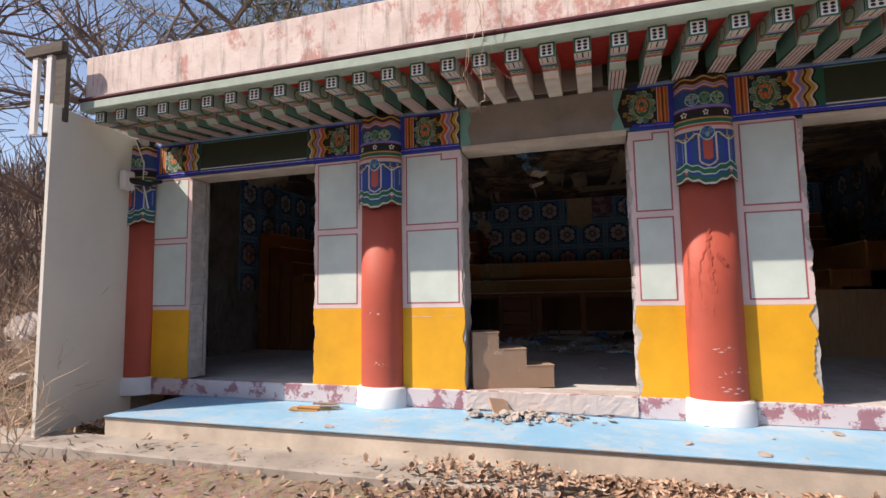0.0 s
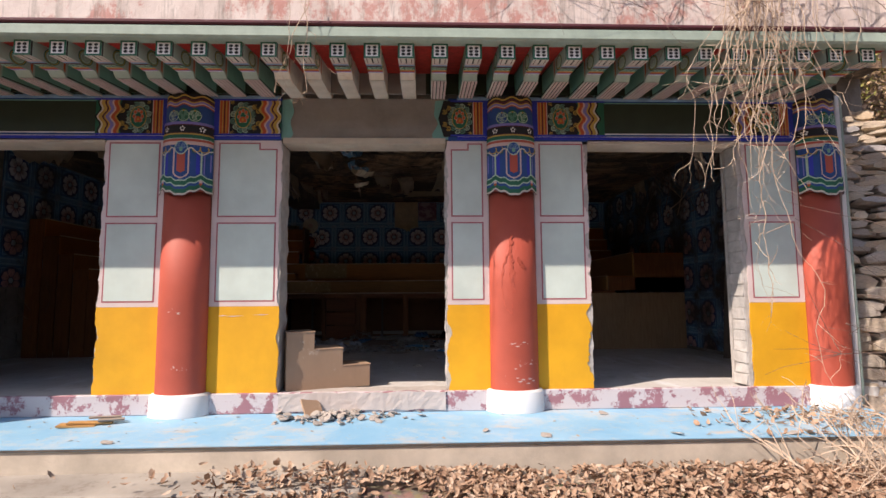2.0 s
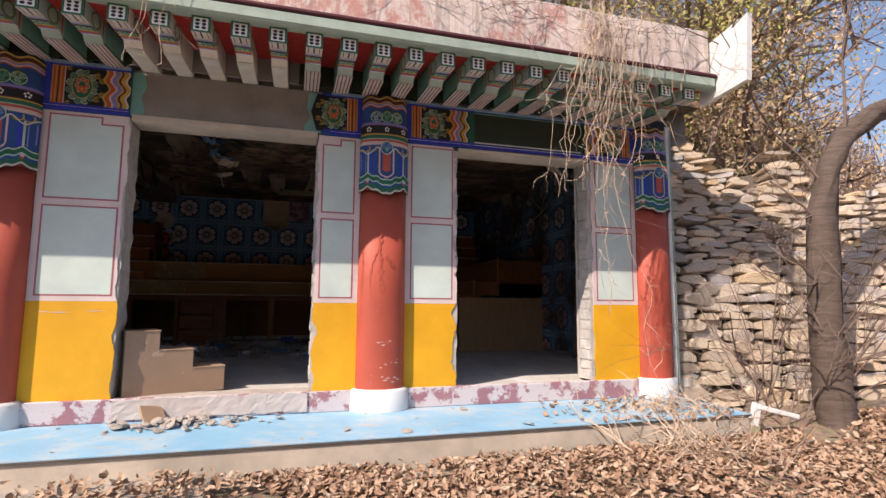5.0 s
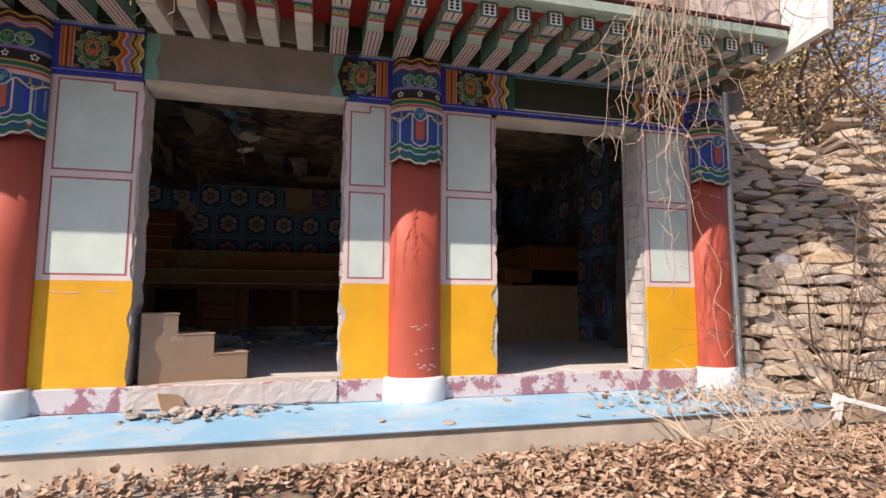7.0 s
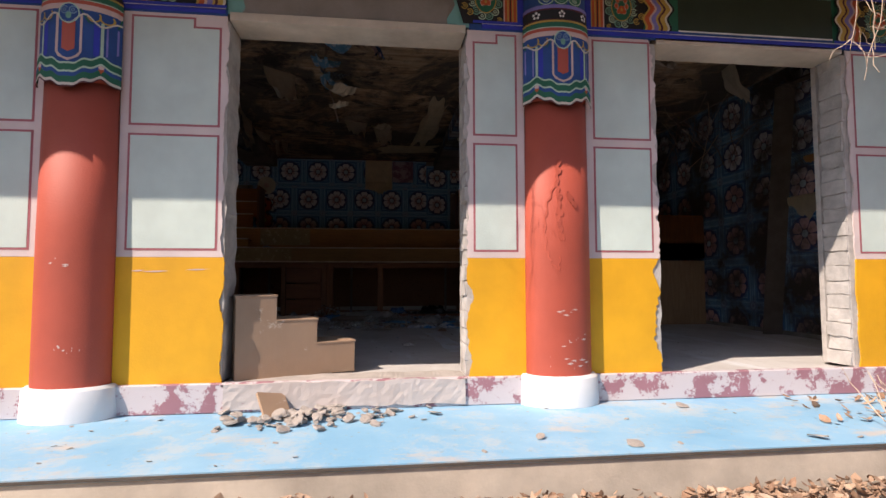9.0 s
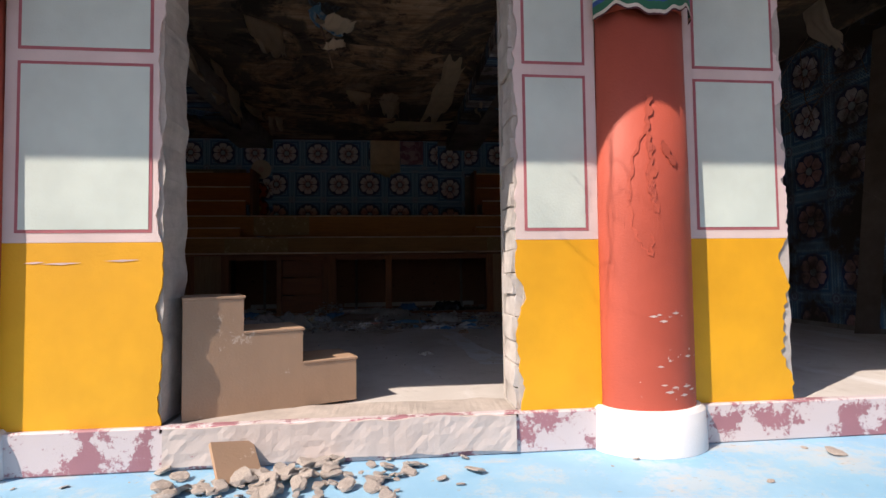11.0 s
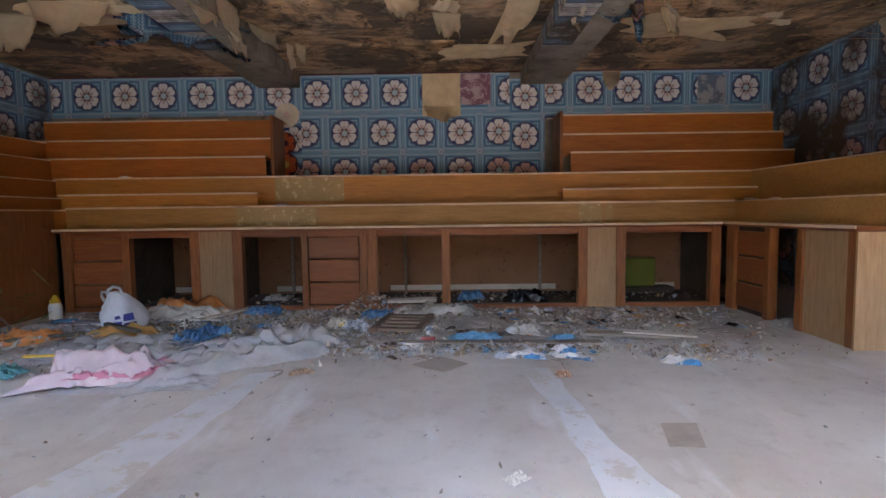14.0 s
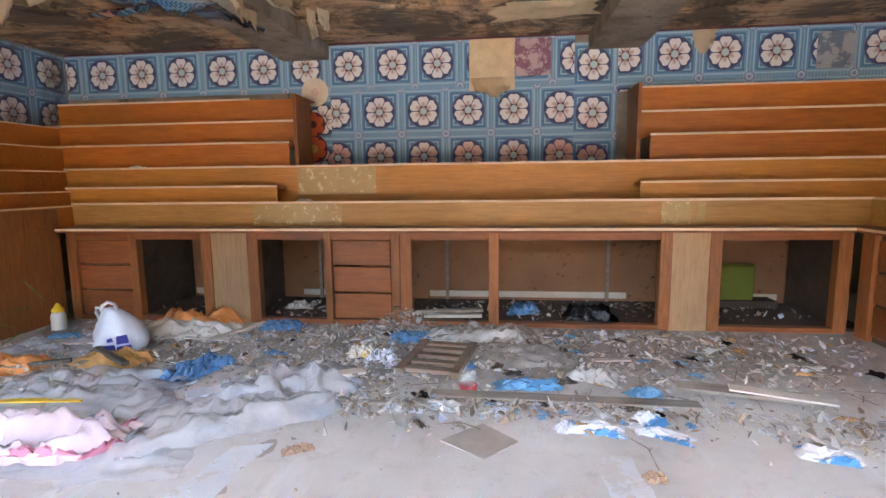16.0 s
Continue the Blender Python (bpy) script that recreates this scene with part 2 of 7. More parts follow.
PAPERBACK = wallpaper("patterned_vinyl_wallpaper", "x", 0.0, -0.565, 2.685)
PAPERLOW = wallpaper("patterned_vinyl_wallpaper_strip", "x", 0.0, -0.737, 2.145)
PAPEROFF = wallpaper("patterned_vinyl_wallpaper_offset_strip", "x", 0.0, 1.215, 2.075)
PAPERSIDE = wallpaper("mouldy_patterned_wallpaper", "y", 0.55, 0.1, 2.68)
PAPERLEFT = wallpaper("patterned_wallpaper_on_side_wall", "y", 0.25, 0.2, 2.68)
PAPERBEAM = wallpaper("patterned_paper_on_beam", "y", 0.45, 0.0, 2.85)
BARE = plain("bare_paper_backing", (0.62, 0.51, 0.35), 0.9, 0.2, 5, 50, 0.3)
TORNPAPER = plain("torn_cream_paper", (0.66, 0.58, 0.46), 0.9, 0.12, 6, 60, 0.3)


def ceiling_mat():
    m = Mat("stained_plywood_ceiling", 0.85)
    g = m.noise(2.2, 8, 0.7, stretch=(1, 7, 1))
    big = m.noise(0.8, 8, 0.75, dist=0.8)
    mould = m.noise(2.6, 9, 0.8, dist=0.5)
    c = m.ramp(g, (0.3, (0.18, 0.10, 0.055)), (0.5, (0.46, 0.31, 0.19)), (0.7, (0.64, 0.50, 0.35)))
    c = m.mix(m.ramp(big, (0.44, 0.0), (0.53, 0.9)), c, (0.075, 0.068, 0.06))
    c = m.mix(m.ramp(mould, (0.54, 0.0), (0.60, 0.9)), c, (0.025, 0.02, 0.018))
    c = m.mix(m.ramp(m.noise(1.1, 5, 0.6), (0.60, 0.0), (0.66, 0.8)), c, (0.42, 0.33, 0.24))
    m.colour(c)
    m.bump(g, 0.5, 0.02)
    return m.m


CEIL = ceiling_mat()


def floor_mat():
    m = Mat("dusty_linoleum_floor", 0.55)
    a = m.noise(0.9, 6, 0.6)
    b = m.noise(6, 7, 0.7)
    c = m.ramp(a, (0.35, (0.52, 0.49, 0.455)), (0.62, (0.68, 0.66, 0.63)))
    c = m.mix(m.ramp(b, (0.55, 0.0), (0.72, 0.35)), c, (0.28, 0.24, 0.2))
    c = m.mix(m.ramp(m.noise(1.4, 5, 0.6, stretch=(2.2, 0.5, 1)), (0.56, 0.0), (0.68, 0.6)), c, (0.80, 0.83, 0.86))
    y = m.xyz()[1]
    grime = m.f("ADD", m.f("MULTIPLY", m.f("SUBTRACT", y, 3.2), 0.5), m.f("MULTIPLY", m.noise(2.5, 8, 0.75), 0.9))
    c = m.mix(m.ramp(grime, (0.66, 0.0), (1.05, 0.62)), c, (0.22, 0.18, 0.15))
    m.colour(c)
    m.put(m.b.inputs["Roughness"], m.ramp(b, (0.3, 0.38), (0.7, 0.75)))
    m.bump(m.noise(40, 4), 0.12, 0.004)
    return m.m


FLOORMAT = floor_mat()


def parapet_mat():
    m = Mat("flaking_parapet_paint", 0.85)
    w = m.noise(5.0, 9, 0.82, dist=0.3, stretch=(1, 1, 0.6))
    w2 = m.noise(1.6, 7, 0.75)
    streak = m.noise(2.0, 7, 0.7, stretch=(7, 7, 0.7))
    c = m.ramp(m.noise(4, 6), (0.3, (0.60, 0.50, 0.46)), (0.7, (0.78, 0.70, 0.65)))
    x = m.xyz()[0]
    mid = m.ramp(m.f("ABSOLUTE", m.f("SUBTRACT", x, 0.6)), (0.0, 0.09), (1.0, 0.0))
    red = m.ramp(m.f("ADD", m.f("MULTIPLY", m.f("ADD", w, w2), 0.5), m.f("MULTIPLY", m.ramp(m.f("MULTIPLY", m.f("ABSOLUTE", x), 0.2), (0.2, 1.0), (0.8, 0.0)), 0.06)), (0.545, 0.0), (0.60, 0.75))
    c = m.mix(red, c, m.mix(m.noise(9, 5), (0.42, 0.13, 0.11), (0.56, 0.25, 0.2)))
    c = m.mix(m.ramp(streak, (0.5, 0.0), (0.68, 0.75)), c, (0.22, 0.19, 0.165))
    m.colour(c)
    m.bump(m.f("ADD", m.noise(30, 5), w), 0.5, 0.01)
    return m.m


PARAPET = parapet_mat()


def plaster_mat():
    m = Mat("rough_stained_plaster", 0.95)
    a = m.noise(1.6, 8, 0.72)
    c = m.ramp(a, (0.3, (0.12, 0.105, 0.09)), (0.55, (0.27, 0.25, 0.22)), (0.75, (0.38, 0.36, 0.33)))
    c = m.mix(m.ramp(m.noise(3, 8, 0.75, stretch=(3, 3, 0.6)), (0.56, 0.0), (0.66, 0.8)), c, (0.05, 0.045, 0.04))
    m.colour(c)
    m.bump(m.noise(14, 8, 0.7), 0.7, 0.02)
    return m.m


PLASTER = plaster_mat()


def stone_mat():
    m = Mat("field_stone", 0.9)
    r = m.island()
    c = m.ramp(r, (0.0, (0.44, 0.38, 0.33)), (0.3, (0.66, 0.53, 0.39)), (0.6, (0.76, 0.64, 0.49)), (0.85, (0.50, 0.49, 0.50)), (1.0, (0.78, 0.58, 0.35)))
    c = m.mix(m.ramp(m.noise(9, 7, 0.7), (0.40, 0.0), (0.75, 0.7)), c, (0.24, 0.19, 0.155))
    m.colour(c)
    m.bump(m.noise(22, 7, 0.7), 0.8, 0.012)
    return m.m


def stone_one():
    m = Mat("field_stone_piece", 0.9)
    c = m.ramp(m.random(), (0.0, (0.44, 0.38, 0.33)), (0.3, (0.66, 0.53, 0.39)), (0.6, (0.76, 0.64, 0.49)), (0.85, (0.50, 0.49, 0.50)), (1.0, (0.78, 0.58, 0.35)))
    c = m.mix(m.ramp(m.noise(9, 7, 0.7), (0.40, 0.0), (0.75, 0.7)), c, (0.24, 0.19, 0.155))
    m.colour(c)
    m.bump(m.noise(22, 7, 0.7), 0.8, 0.012)
    return m.m


STONE, STONEPIECE = stone_mat(), stone_one()


def soil_mat():
    m = Mat("dry_earth_and_leaf_litter", 0.95)
    a = m.noise(1.2, 8, 0.7)
    v = m.voronoi(26, out="Color")
    c = m.ramp(a, (0.3, (0.19, 0.135, 0.095)), (0.6, (0.33, 0.25, 0.18)), (0.75, (0.42, 0.33, 0.25)))
    c = m.mix(0.25, c, v, "SOFT_LIGHT")
    c = m.mix(m.ramp(m.noise(18, 6, 0.7), (0.5, 0.0), (0.6, 0.5)), c, (0.10, 0.07, 0.05))
    m.colour(c)
    m.bump(m.noise(25, 7, 0.75), 0.8, 0.03)
    return m.m


SOIL = soil_mat()


def leaves_mat(name, *cols):
    m = Mat(name, 0.85)
    r = m.island()
    n = len(cols) - 1
    m.colour(m.mix(m.f("MULTIPLY", m.noise(30, 3), 0.4), m.ramp(r, *[(i / n, c) for i, c in enumerate(cols)]), cols[0]))
    m.b.inputs["Subsurface Weight"].default_value = 0.0
    return m.m


DRYLEAF = leaves_mat("dry_fallen_leaves", (0.21, 0.12, 0.075), (0.40, 0.26, 0.17), (0.52, 0.38, 0.27), (0.31, 0.18, 0.11), (0.60, 0.48, 0.37))
PINE = leaves_mat("pine_needles", (0.055, 0.09, 0.02), (0.11, 0.14, 0.035), (0.19, 0.19, 0.06), (0.07, 0.09, 0.025))
BAMBOO = leaves_mat("yellow_green_bush_leaves", (0.27, 0.28, 0.06), (0.40, 0.38, 0.11), (0.50, 0.44, 0.18), (0.22, 0.24, 0.055))
TANLEAF = leaves_mat("withered_tan_leaves", (0.46, 0.31, 0.18), (0.58, 0.43, 0.28), (0.38, 0.25, 0.15))
BARK = plain("grey_brown_bark", (0.15, 0.115, 0.095), 0.95, 0.4, 6, 30, 1.0, stretch=(3, 3, 1))
TWIG = plain("pale_dead_twig", (0.52, 0.40, 0.30), 0.9, 0.25, 20)
VINE = plain("pale_dead_vine", (0.52, 0.40, 0.30), 0.9, 0.2, 20)
DARKTWIG = plain("brown_grey_twig", (0.20, 0.145, 0.12), 0.9, 0.25, 20)

# ---------------------------------------------------------------- mesh tools


def mesh(bm, name, mats):
    me = bpy.data.meshes.new(name)
    bm.normal_update()
    bm.to_mesh(me)
    bm.free()
    for m in mats if isinstance(mats, (list, tuple)) else (mats,):
        me.materials.append(m)
    return me


def part(name, bm, mats, parent=None, label="", smooth=False):
    me = mesh(bm, name, mats)
    if smooth:
        me.shade_smooth()
    ob = new(name, me)
    ob.parent = parent
    if label:
        ob["label"] = label
    return ob


def thing(name, at=(0, 0, 0), label="", category="", group="", kind=""):
    ob = new(name)
    ob.empty_display_size = 0.05
    ob.location = at
    return tagged(ob, label, category, group, kind)


def box(x0, x1, y0, y1, z0, z1, bm=None, bevel=0.0, mat=0):
    bm = bm or bmesh.new()
    vs = [bm.verts.new((x, y, z)) for x in (x0, x1) for y in (y0, y1) for z in (z0, z1)]
    fs = [bm.faces.new([vs[i] for i in q]) for q in ((0, 1, 3, 2), (4, 6, 7, 5), (0, 4, 5, 1), (2, 3, 7, 6), (0, 2, 6, 4), (1, 5, 7, 3))]
    for f in fs:
        f.material_index = mat
    if bevel:
        es = list({e for f in fs for e in f.edges})
        bmesh.ops.bevel(bm, geom=es, offset=bevel, segments=1, affect="EDGES", profile=0.7)
    return bm


def poly(bm, pts, y, mat=0):
    """A flat figure on an upright plane that faces the yard; pts are (x, z)."""
    f = bm.faces.new([bm.verts.new((x, y, z)) for x, z in pts])
    f.material_index = mat
    return f


def slab_poly(pts, z0, z1, bm=None):
    """An upright prism over a plan outline."""
    bm = bm or bmesh.new()
    lo = [bm.verts.new((x, y, z0)) for x, y in pts]
    hi = [bm.verts.new((x, y, z1)) for x, y in pts]
    n = len(pts)
    bm.faces.new(lo[::-1])
    bm.faces.new(hi)
    for i in range(n):
        bm.faces.new((lo[i], lo[(i + 1) % n], hi[(i + 1) % n], hi[i]))
    return bm


def tube(bm, pts, r0, r1=None, sides=5, mat=0):
    """A tapered tube along points."""
    r1 = r0 if r1 is None else r1
    pts = [Vector(p) for p in pts]
    rings = []
    up = Vector((0.31, 0.2, 0.93))
    for i, p in enumerate(pts):
        d = (pts[min(i + 1, len(pts) - 1)] - pts[max(i - 1, 0)]).normalized()
        a = d.cross(up)
        a = a.normalized() if a.length > 1e-4 else Vector((1, 0, 0))
        b = d.cross(a)
        r = r0 + (r1 - r0) * i / max(1, len(pts) - 1)
        rings.append([bm.verts.new(p + a * (r * math.cos(6.2832 * k / sides)) + b * (r * math.sin(6.2832 * k / sides))) for k in range(sides)])
    for q, s in zip(rings, rings[1:]):
        for k in range(sides):
            bm.faces.new((q[k], q[(k + 1) % sides], s[(k + 1) % sides], s[k])).material_index = mat
    for q in (rings[0], rings[-1]):
        try:
            bm.faces.new(q).material_index = mat
        except ValueError:
            pass


def rough_edge(bm, amount, seed=0, scale=9.0):
    for v in bm.verts:
        n = noise.noise_vector(Vector(v.co) * scale + Vector((seed, 0, 0)))
        v.co += n * amount
    return bm

# ---------------------------------------------------------------- ground, deck and shell


def ground_z(x, y):
    z = -0.36 - 0.10 * max(0.0, min(3.5, -1.3 - y)) - 0.06 * max(0, min(2, -3.2 - x))
    if x > 4.3:
        z += 0.10 * min(1.5, x - 4.3)
    if x < -5.0:
        z += 0.30 * min(14, (-5.0 - x)) * (1.0 if y > -6 else max(0.0, 1 + (y + 6) / 6))
    if y > 0.3 and x > 5:
        z += 0.35 * min(16, y - 0.3)
    if y > 7.3:
        z += 0.30 * min(24, y - 7.3)
    return z


def in_house(x, y):
    return -5.3 < x < 4.5 and -1.0 < y < 7.2


bm = bmesh.new()
xs = sorted({round(v, 3) for v in [*np.linspace(-60, -8, 30), *np.linspace(-8, 8, 90), *np.linspace(8, 60, 30)]})
ys = sorted({round(v, 3) for v in [*np.linspace(-60, -6, 20), *np.linspace(-6, 2, 60), *np.linspace(2, 60, 46)]})
grid = [[bm.verts.new((x, y, (-0.75 if in_house(x, y) else ground_z(x, y) + noise.noise(Vector((x, y, 0)) * 1.3) * (0.03 if abs(x) < 7 and y < 0 else 0.16) + noise.noise(Vector((x, y, 7)) * 5) * 0.012)))
         for y in ys] for x in xs]
for i in range(len(xs) - 1):
    for j in range(len(ys) - 1):
        bm.faces.new((grid[i][j], grid[i + 1][j], grid[i + 1][j + 1], grid[i][j + 1]))
tagged(part("ground", bm, SOIL, smooth=True), "dry earth slope with leaf litter around the hall", "ground", kind="structure")
FAR = 2500
bm = bmesh.new()
q = [bm.verts.new(p) for p in ((-FAR, -FAR, -1.4), (FAR, -FAR, -1.4), (FAR, FAR, -1.4), (-FAR, FAR, -1.4))]
bm.faces.new(q)
tagged(part("ground", bm, SOIL), "far ground out to the horizon", "ground", kind="structure")

# Unseen slope behind the camera, added to cut low light into the hall.
DIMHILL = Mat("light_cutting_hillside", 0.95)
DIMHILL.colour(DIMHILL.ramp(DIMHILL.noise(0.8, 8, 0.75), (0.35, (0.05, 0.045, 0.028)), (0.65, (0.17, 0.14, 0.09))))
DIMHILL.bump(DIMHILL.noise(1.5, 8, 0.8), 1.0, 0.6)
bm = bmesh.new()
rows = []
for i in range(61):
    row = []
    for j, (y, z) in enumerate(((-12.5, -1.2), (-14, 0.8), (-17, 3.2), (-22, 6.0), (-30, 9.0), (-45, 12.0), (-60, 13.0))):
        x = -75 + 2.5 * i
        row.append(bm.verts.new((x, y + noise.noise(Vector((x * 0.2, j, 3))) * 1.5, z + (0 if j == 0 else noise.noise(Vector((x * 0.3, j, 0))) * 1.6))))
    rows.append(row)
for a, b in zip(rows, rows[1:]):
    for k in range(6):
        bm.faces.new((a[k], b[k], b[k + 1], a[k + 1]))
tagged(part("backdrop", bm, DIMHILL.m), "unseen brown hillside added across the yard to dim the hall", "hillside", kind="structure")

# concrete deck in front of the hall, and the lower step
deck = thing("deck", label="concrete deck with worn sky blue paint before the hall", category="deck", kind="structure")
part("deck_top", box(-3.86, 4.27, -0.955, 0.0, -0.172, -0.15), BLUEDECK, deck, "worn sky blue painted top")
part("deck_body", box(-3.85, 4.25, -0.949, 0.3, -0.7, -0.173), CONCRETE, deck, "stained bare concrete riser")
part("deck_lip", box(-3.86, 4.27, -0.962, -0.9555, -0.168, -0.156), DARKWOOD, deck, "thin dark edge strip")
bm = box(-5.2, 0.1, -1.34, -0.942, -0.9, -0.315, bevel=0.012)
tagged(part("concrete_step", bm, STEPCEMENT), "broad weathered concrete step below the blue deck", "step", kind="structure")

WX = dict(l0=-4.42, l1=-3.85, a0=-2.33, a1=-0.775, b0=0.675, b1=1.97, c0=3.35, c1=3.97)
TOP = 2.20
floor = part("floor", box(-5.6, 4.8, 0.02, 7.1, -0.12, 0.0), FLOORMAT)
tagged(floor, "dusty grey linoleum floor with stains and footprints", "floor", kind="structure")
STREAK = chipped("pale_worn_floor_streak", (0.72, 0.75, 0.78), (0.60, 0.58, 0.54), 0.45, 0.5, 5)
for pts in ([(0.62, 3.05), (0.80, 3.05), (0.86, 2.0), (1.02, 1.2), (0.72, 1.2), (0.70, 2.0)], [(-1.15, 3.0), (-0.98, 3.02), (-1.05, 2.3), (-1.1, 1.5), (-1.55, 1.3), (-1.3, 2.3)]):
    bm = bmesh.new()
    n_ = len(pts)
    ring_ = []
    for i in range(n_):
        a, b = Vector(pts[i]), Vector(pts[(i + 1) % n_])
        for k in range(8):
            p = a.lerp(b, k / 8)
            q = noise.noise_vector(Vector((p.x * 6, p.y * 6, 0))) * 0.035
            ring_.append(bm.verts.new((p.x + q.x, p.y + q.y, 0.0015)))
    bm.faces.new(ring_)
    part("worn_streak", bm, STREAK, floor, "pale worn streak on the floor")
sill = part("sill", box(-4.62, 4.22, -0.03, 0.019, -0.149, 0.022, bevel=0.006), SILL)
tagged(sill, "worn maroon painted concrete sill under the openings", "sill", kind="structure")

front = thing("wall_south", label="painted masonry front wall with three broken-out openings", category="wall", kind="structure")
T = 0.24
BRICKED = (-3.85, 0.675, 3.35)
for x0, x1 in ((-4.62, WX["l1"]), (WX["a0"], WX["a1"]), (WX["b0"], WX["b1"]), (WX["c0"], 4.22)):
    x0 += 0.045 if x0 in BRICKED else 0.006
    x1 -= 0.045 if x1 in BRICKED else 0.006
    bm = box(x0, x1, 0.004, T, 0.023, TOP)
    bmesh.ops.subdivide_edges(bm, edges=[e for e in bm.edges if abs(e.verts[0].co.z - e.verts[1].co.z) > 1], cuts=60)
    for v in bm.verts:
        if v.co.z < 2.19 and not -4.5 > v.co.x and v.co.x < 4:
            v.co.x += noise.noise(v.co * 9) * 0.018 * (1 if v.co.x > (x0 + x1) / 2 else -1)
    part("pier", bm, MORTAR, front, "mortar-smeared masonry core")
rng = random.Random(4)
for xj in BRICKED:
    s_ = 1 if xj == -3.85 else -1          # the side on which the opening lies
    part("block_mortar", rough_edge(box(min(xj - s_ * 0.043, xj - s_ * 0.008), max(xj - s_ * 0.043, xj - s_ * 0.008), 0.01, T - 0.05, 0.023, TOP), 0.002), MORTAR, front)
    z = 0.026
    while z < TOP - 0.03:
        h = min(rng.uniform(0.092, 0.104), TOP - z - 0.002)
        x_out = xj + s_ * rng.uniform(-0.006, 0.012)
        x_in = xj - s_ * 0.043
        y0 = 0.006 + rng.uniform(0, 0.012)
        bm = box(min(x_out, x_in), max(x_out, x_in), y0, T - 0.035 - rng.uniform(0, 0.02), z, z + h - rng.uniform(0.002, 0.008))
        bmesh.ops.subdivide_edges(bm, edges=bm.edges[:], cuts=2)
        for v in bm.verts:
            if abs(v.co.x - x_out) < 0.03:
                v.co += noise.noise_vector(v.co * 14) * 0.010 + noise.noise_vector(v.co * 40) * 0.004
        part("block", bm, BLOCK, front)
        z += h + 0.002
    part("plaster_skin", rough_edge(box(min(xj - s_ * 0.04, xj + s_ * 0.004), max(xj - s_ * 0.04, xj + s_ * 0.004), T - 0.03, T + 0.01, 0.023, TOP), 0.004), MORTAR, front)
part("lintel", box(-4.62, 4.22, 0.002, T, TOP + 0.051, 2.62), GREYCEMENT, front, "raw grey cement lintel")
part("lintel_soffit", box(-3.85, -2.33, -0.012, T, TOP, TOP + 0.05), CONCRETE, front)
part("lintel_soffit", box(-0.775, 0.675, -0.012, T, TOP, TOP + 0.05), CONCRETE, front)
part("lintel_soffit", box(1.97, 3.35, -0.012, T, TOP, TOP + 0.05), CONCRETE, front)


def wall(name, *b, mat=PLASTER, label="", cat="wall"):
    return tagged(part(name, box(*b), mat), label, cat, kind="structure")


wall("wall_south", -5.6, -4.621, 0.002, T, -0.4, 2.9, mat=PLASTER, label="plain masonry beyond the end column")
wall("wall_south", 4.30, 4.34, T + 0.001, 0.5, -0.4, 2.9, mat=PLASTER, label="masonry return behind the field stones")
wall("wall_south", 4.30, 4.7, 0.501, 0.6, -0.4, 2.9, mat=PLASTER, label="masonry return behind the field stones")
wall("wall_south", 4.221, 4.34, 0.05, T, -0.4, 2.9, mat=PLASTER, label="plain masonry beyond the other end column")
wall("wall_north", -5.6, 4.8, 6.82, 7.1, 0, 2.97, mat=PLASTER, label="back wall behind patterned wallpaper")
wall("wall_west", -5.6, -5.32, T, 6.82, 0, 2.97, mat=PLASTER, label="rough stained plaster side wall")
wall("wall_east", 4.56, 4.8, T, 6.82, 0, 2.97, mat=PLASTER, label="side wall behind mouldy wallpaper")
wall("ceiling", -5.6, 4.8, 0.0, 7.1, 2.95, 3.02, mat=CEIL, label="water-stained plywood ceiling with black mould", cat="ceiling")
wall("wall_south", -5.4, 4.34, 0.06, T, 2.621, 2.95, mat=GREYCEMENT, label="masonry band over the lintel")

# wallpaper sheets on the back and side walls
wp = thing("wallpaper", label="blue patterned vinyl wallpaper with pink six-petalled rosettes", category="wallpaper", kind="structure")
for x0, x1, z0, z1, m in ((-5.3, -1.86, 2.40, 2.94, PAPERBACK), (-1.86, 1.0, 2.41, 2.94, PAPERBACK), (-1.86, 1.0, 1.40, 2.41, PAPERLOW), (1.0, 1.48, 1.4, 2.85, PAPEROFF),
                          (1.48, 4.55, 2.30, 2.94, PAPERBACK), (-2.3, -1.86, 1.4, 2.40, PAPEROFF)):
    part("wallpaper_sheet", box(x0, x1, 6.812, 6.8195, z0, z1), m, wp)
part("wallpaper_sheet", box(4.548, 4.559, 0.3, 6.81, 0.05, 2.93), PAPERSIDE, wp, "mouldy wallpaper, torn in places")
part("wallpaper_sheet", box(-5.319, -5.308, 2.6, 6.81, 1.0, 2.93), PAPERLEFT, wp)
part("bare_patch", box(-0.19, 0.33, 6.806, 6.8115, 2.36, 2.945), BARE, wp, "bare paper backing where a sheet is torn off")

# ceiling beams
for x0, x1 in ((-2.42, -1.86), (1.15, 1.72)):
    b = thing("ceiling_beam", label="boxed ceiling beam with peeling patterned paper", category="beam", group="ceiling beams", kind="structure")
    part("beam_body", box(x0, x1, T, 6.811, 2.77, 2.949), PLASTER, b)
    part("beam_paper", box(x0 - 0.006, x0 + 0.3, T, 5.2, 2.764, 2.9485), PAPERBEAM, b, "blue patterned paper on the beam")

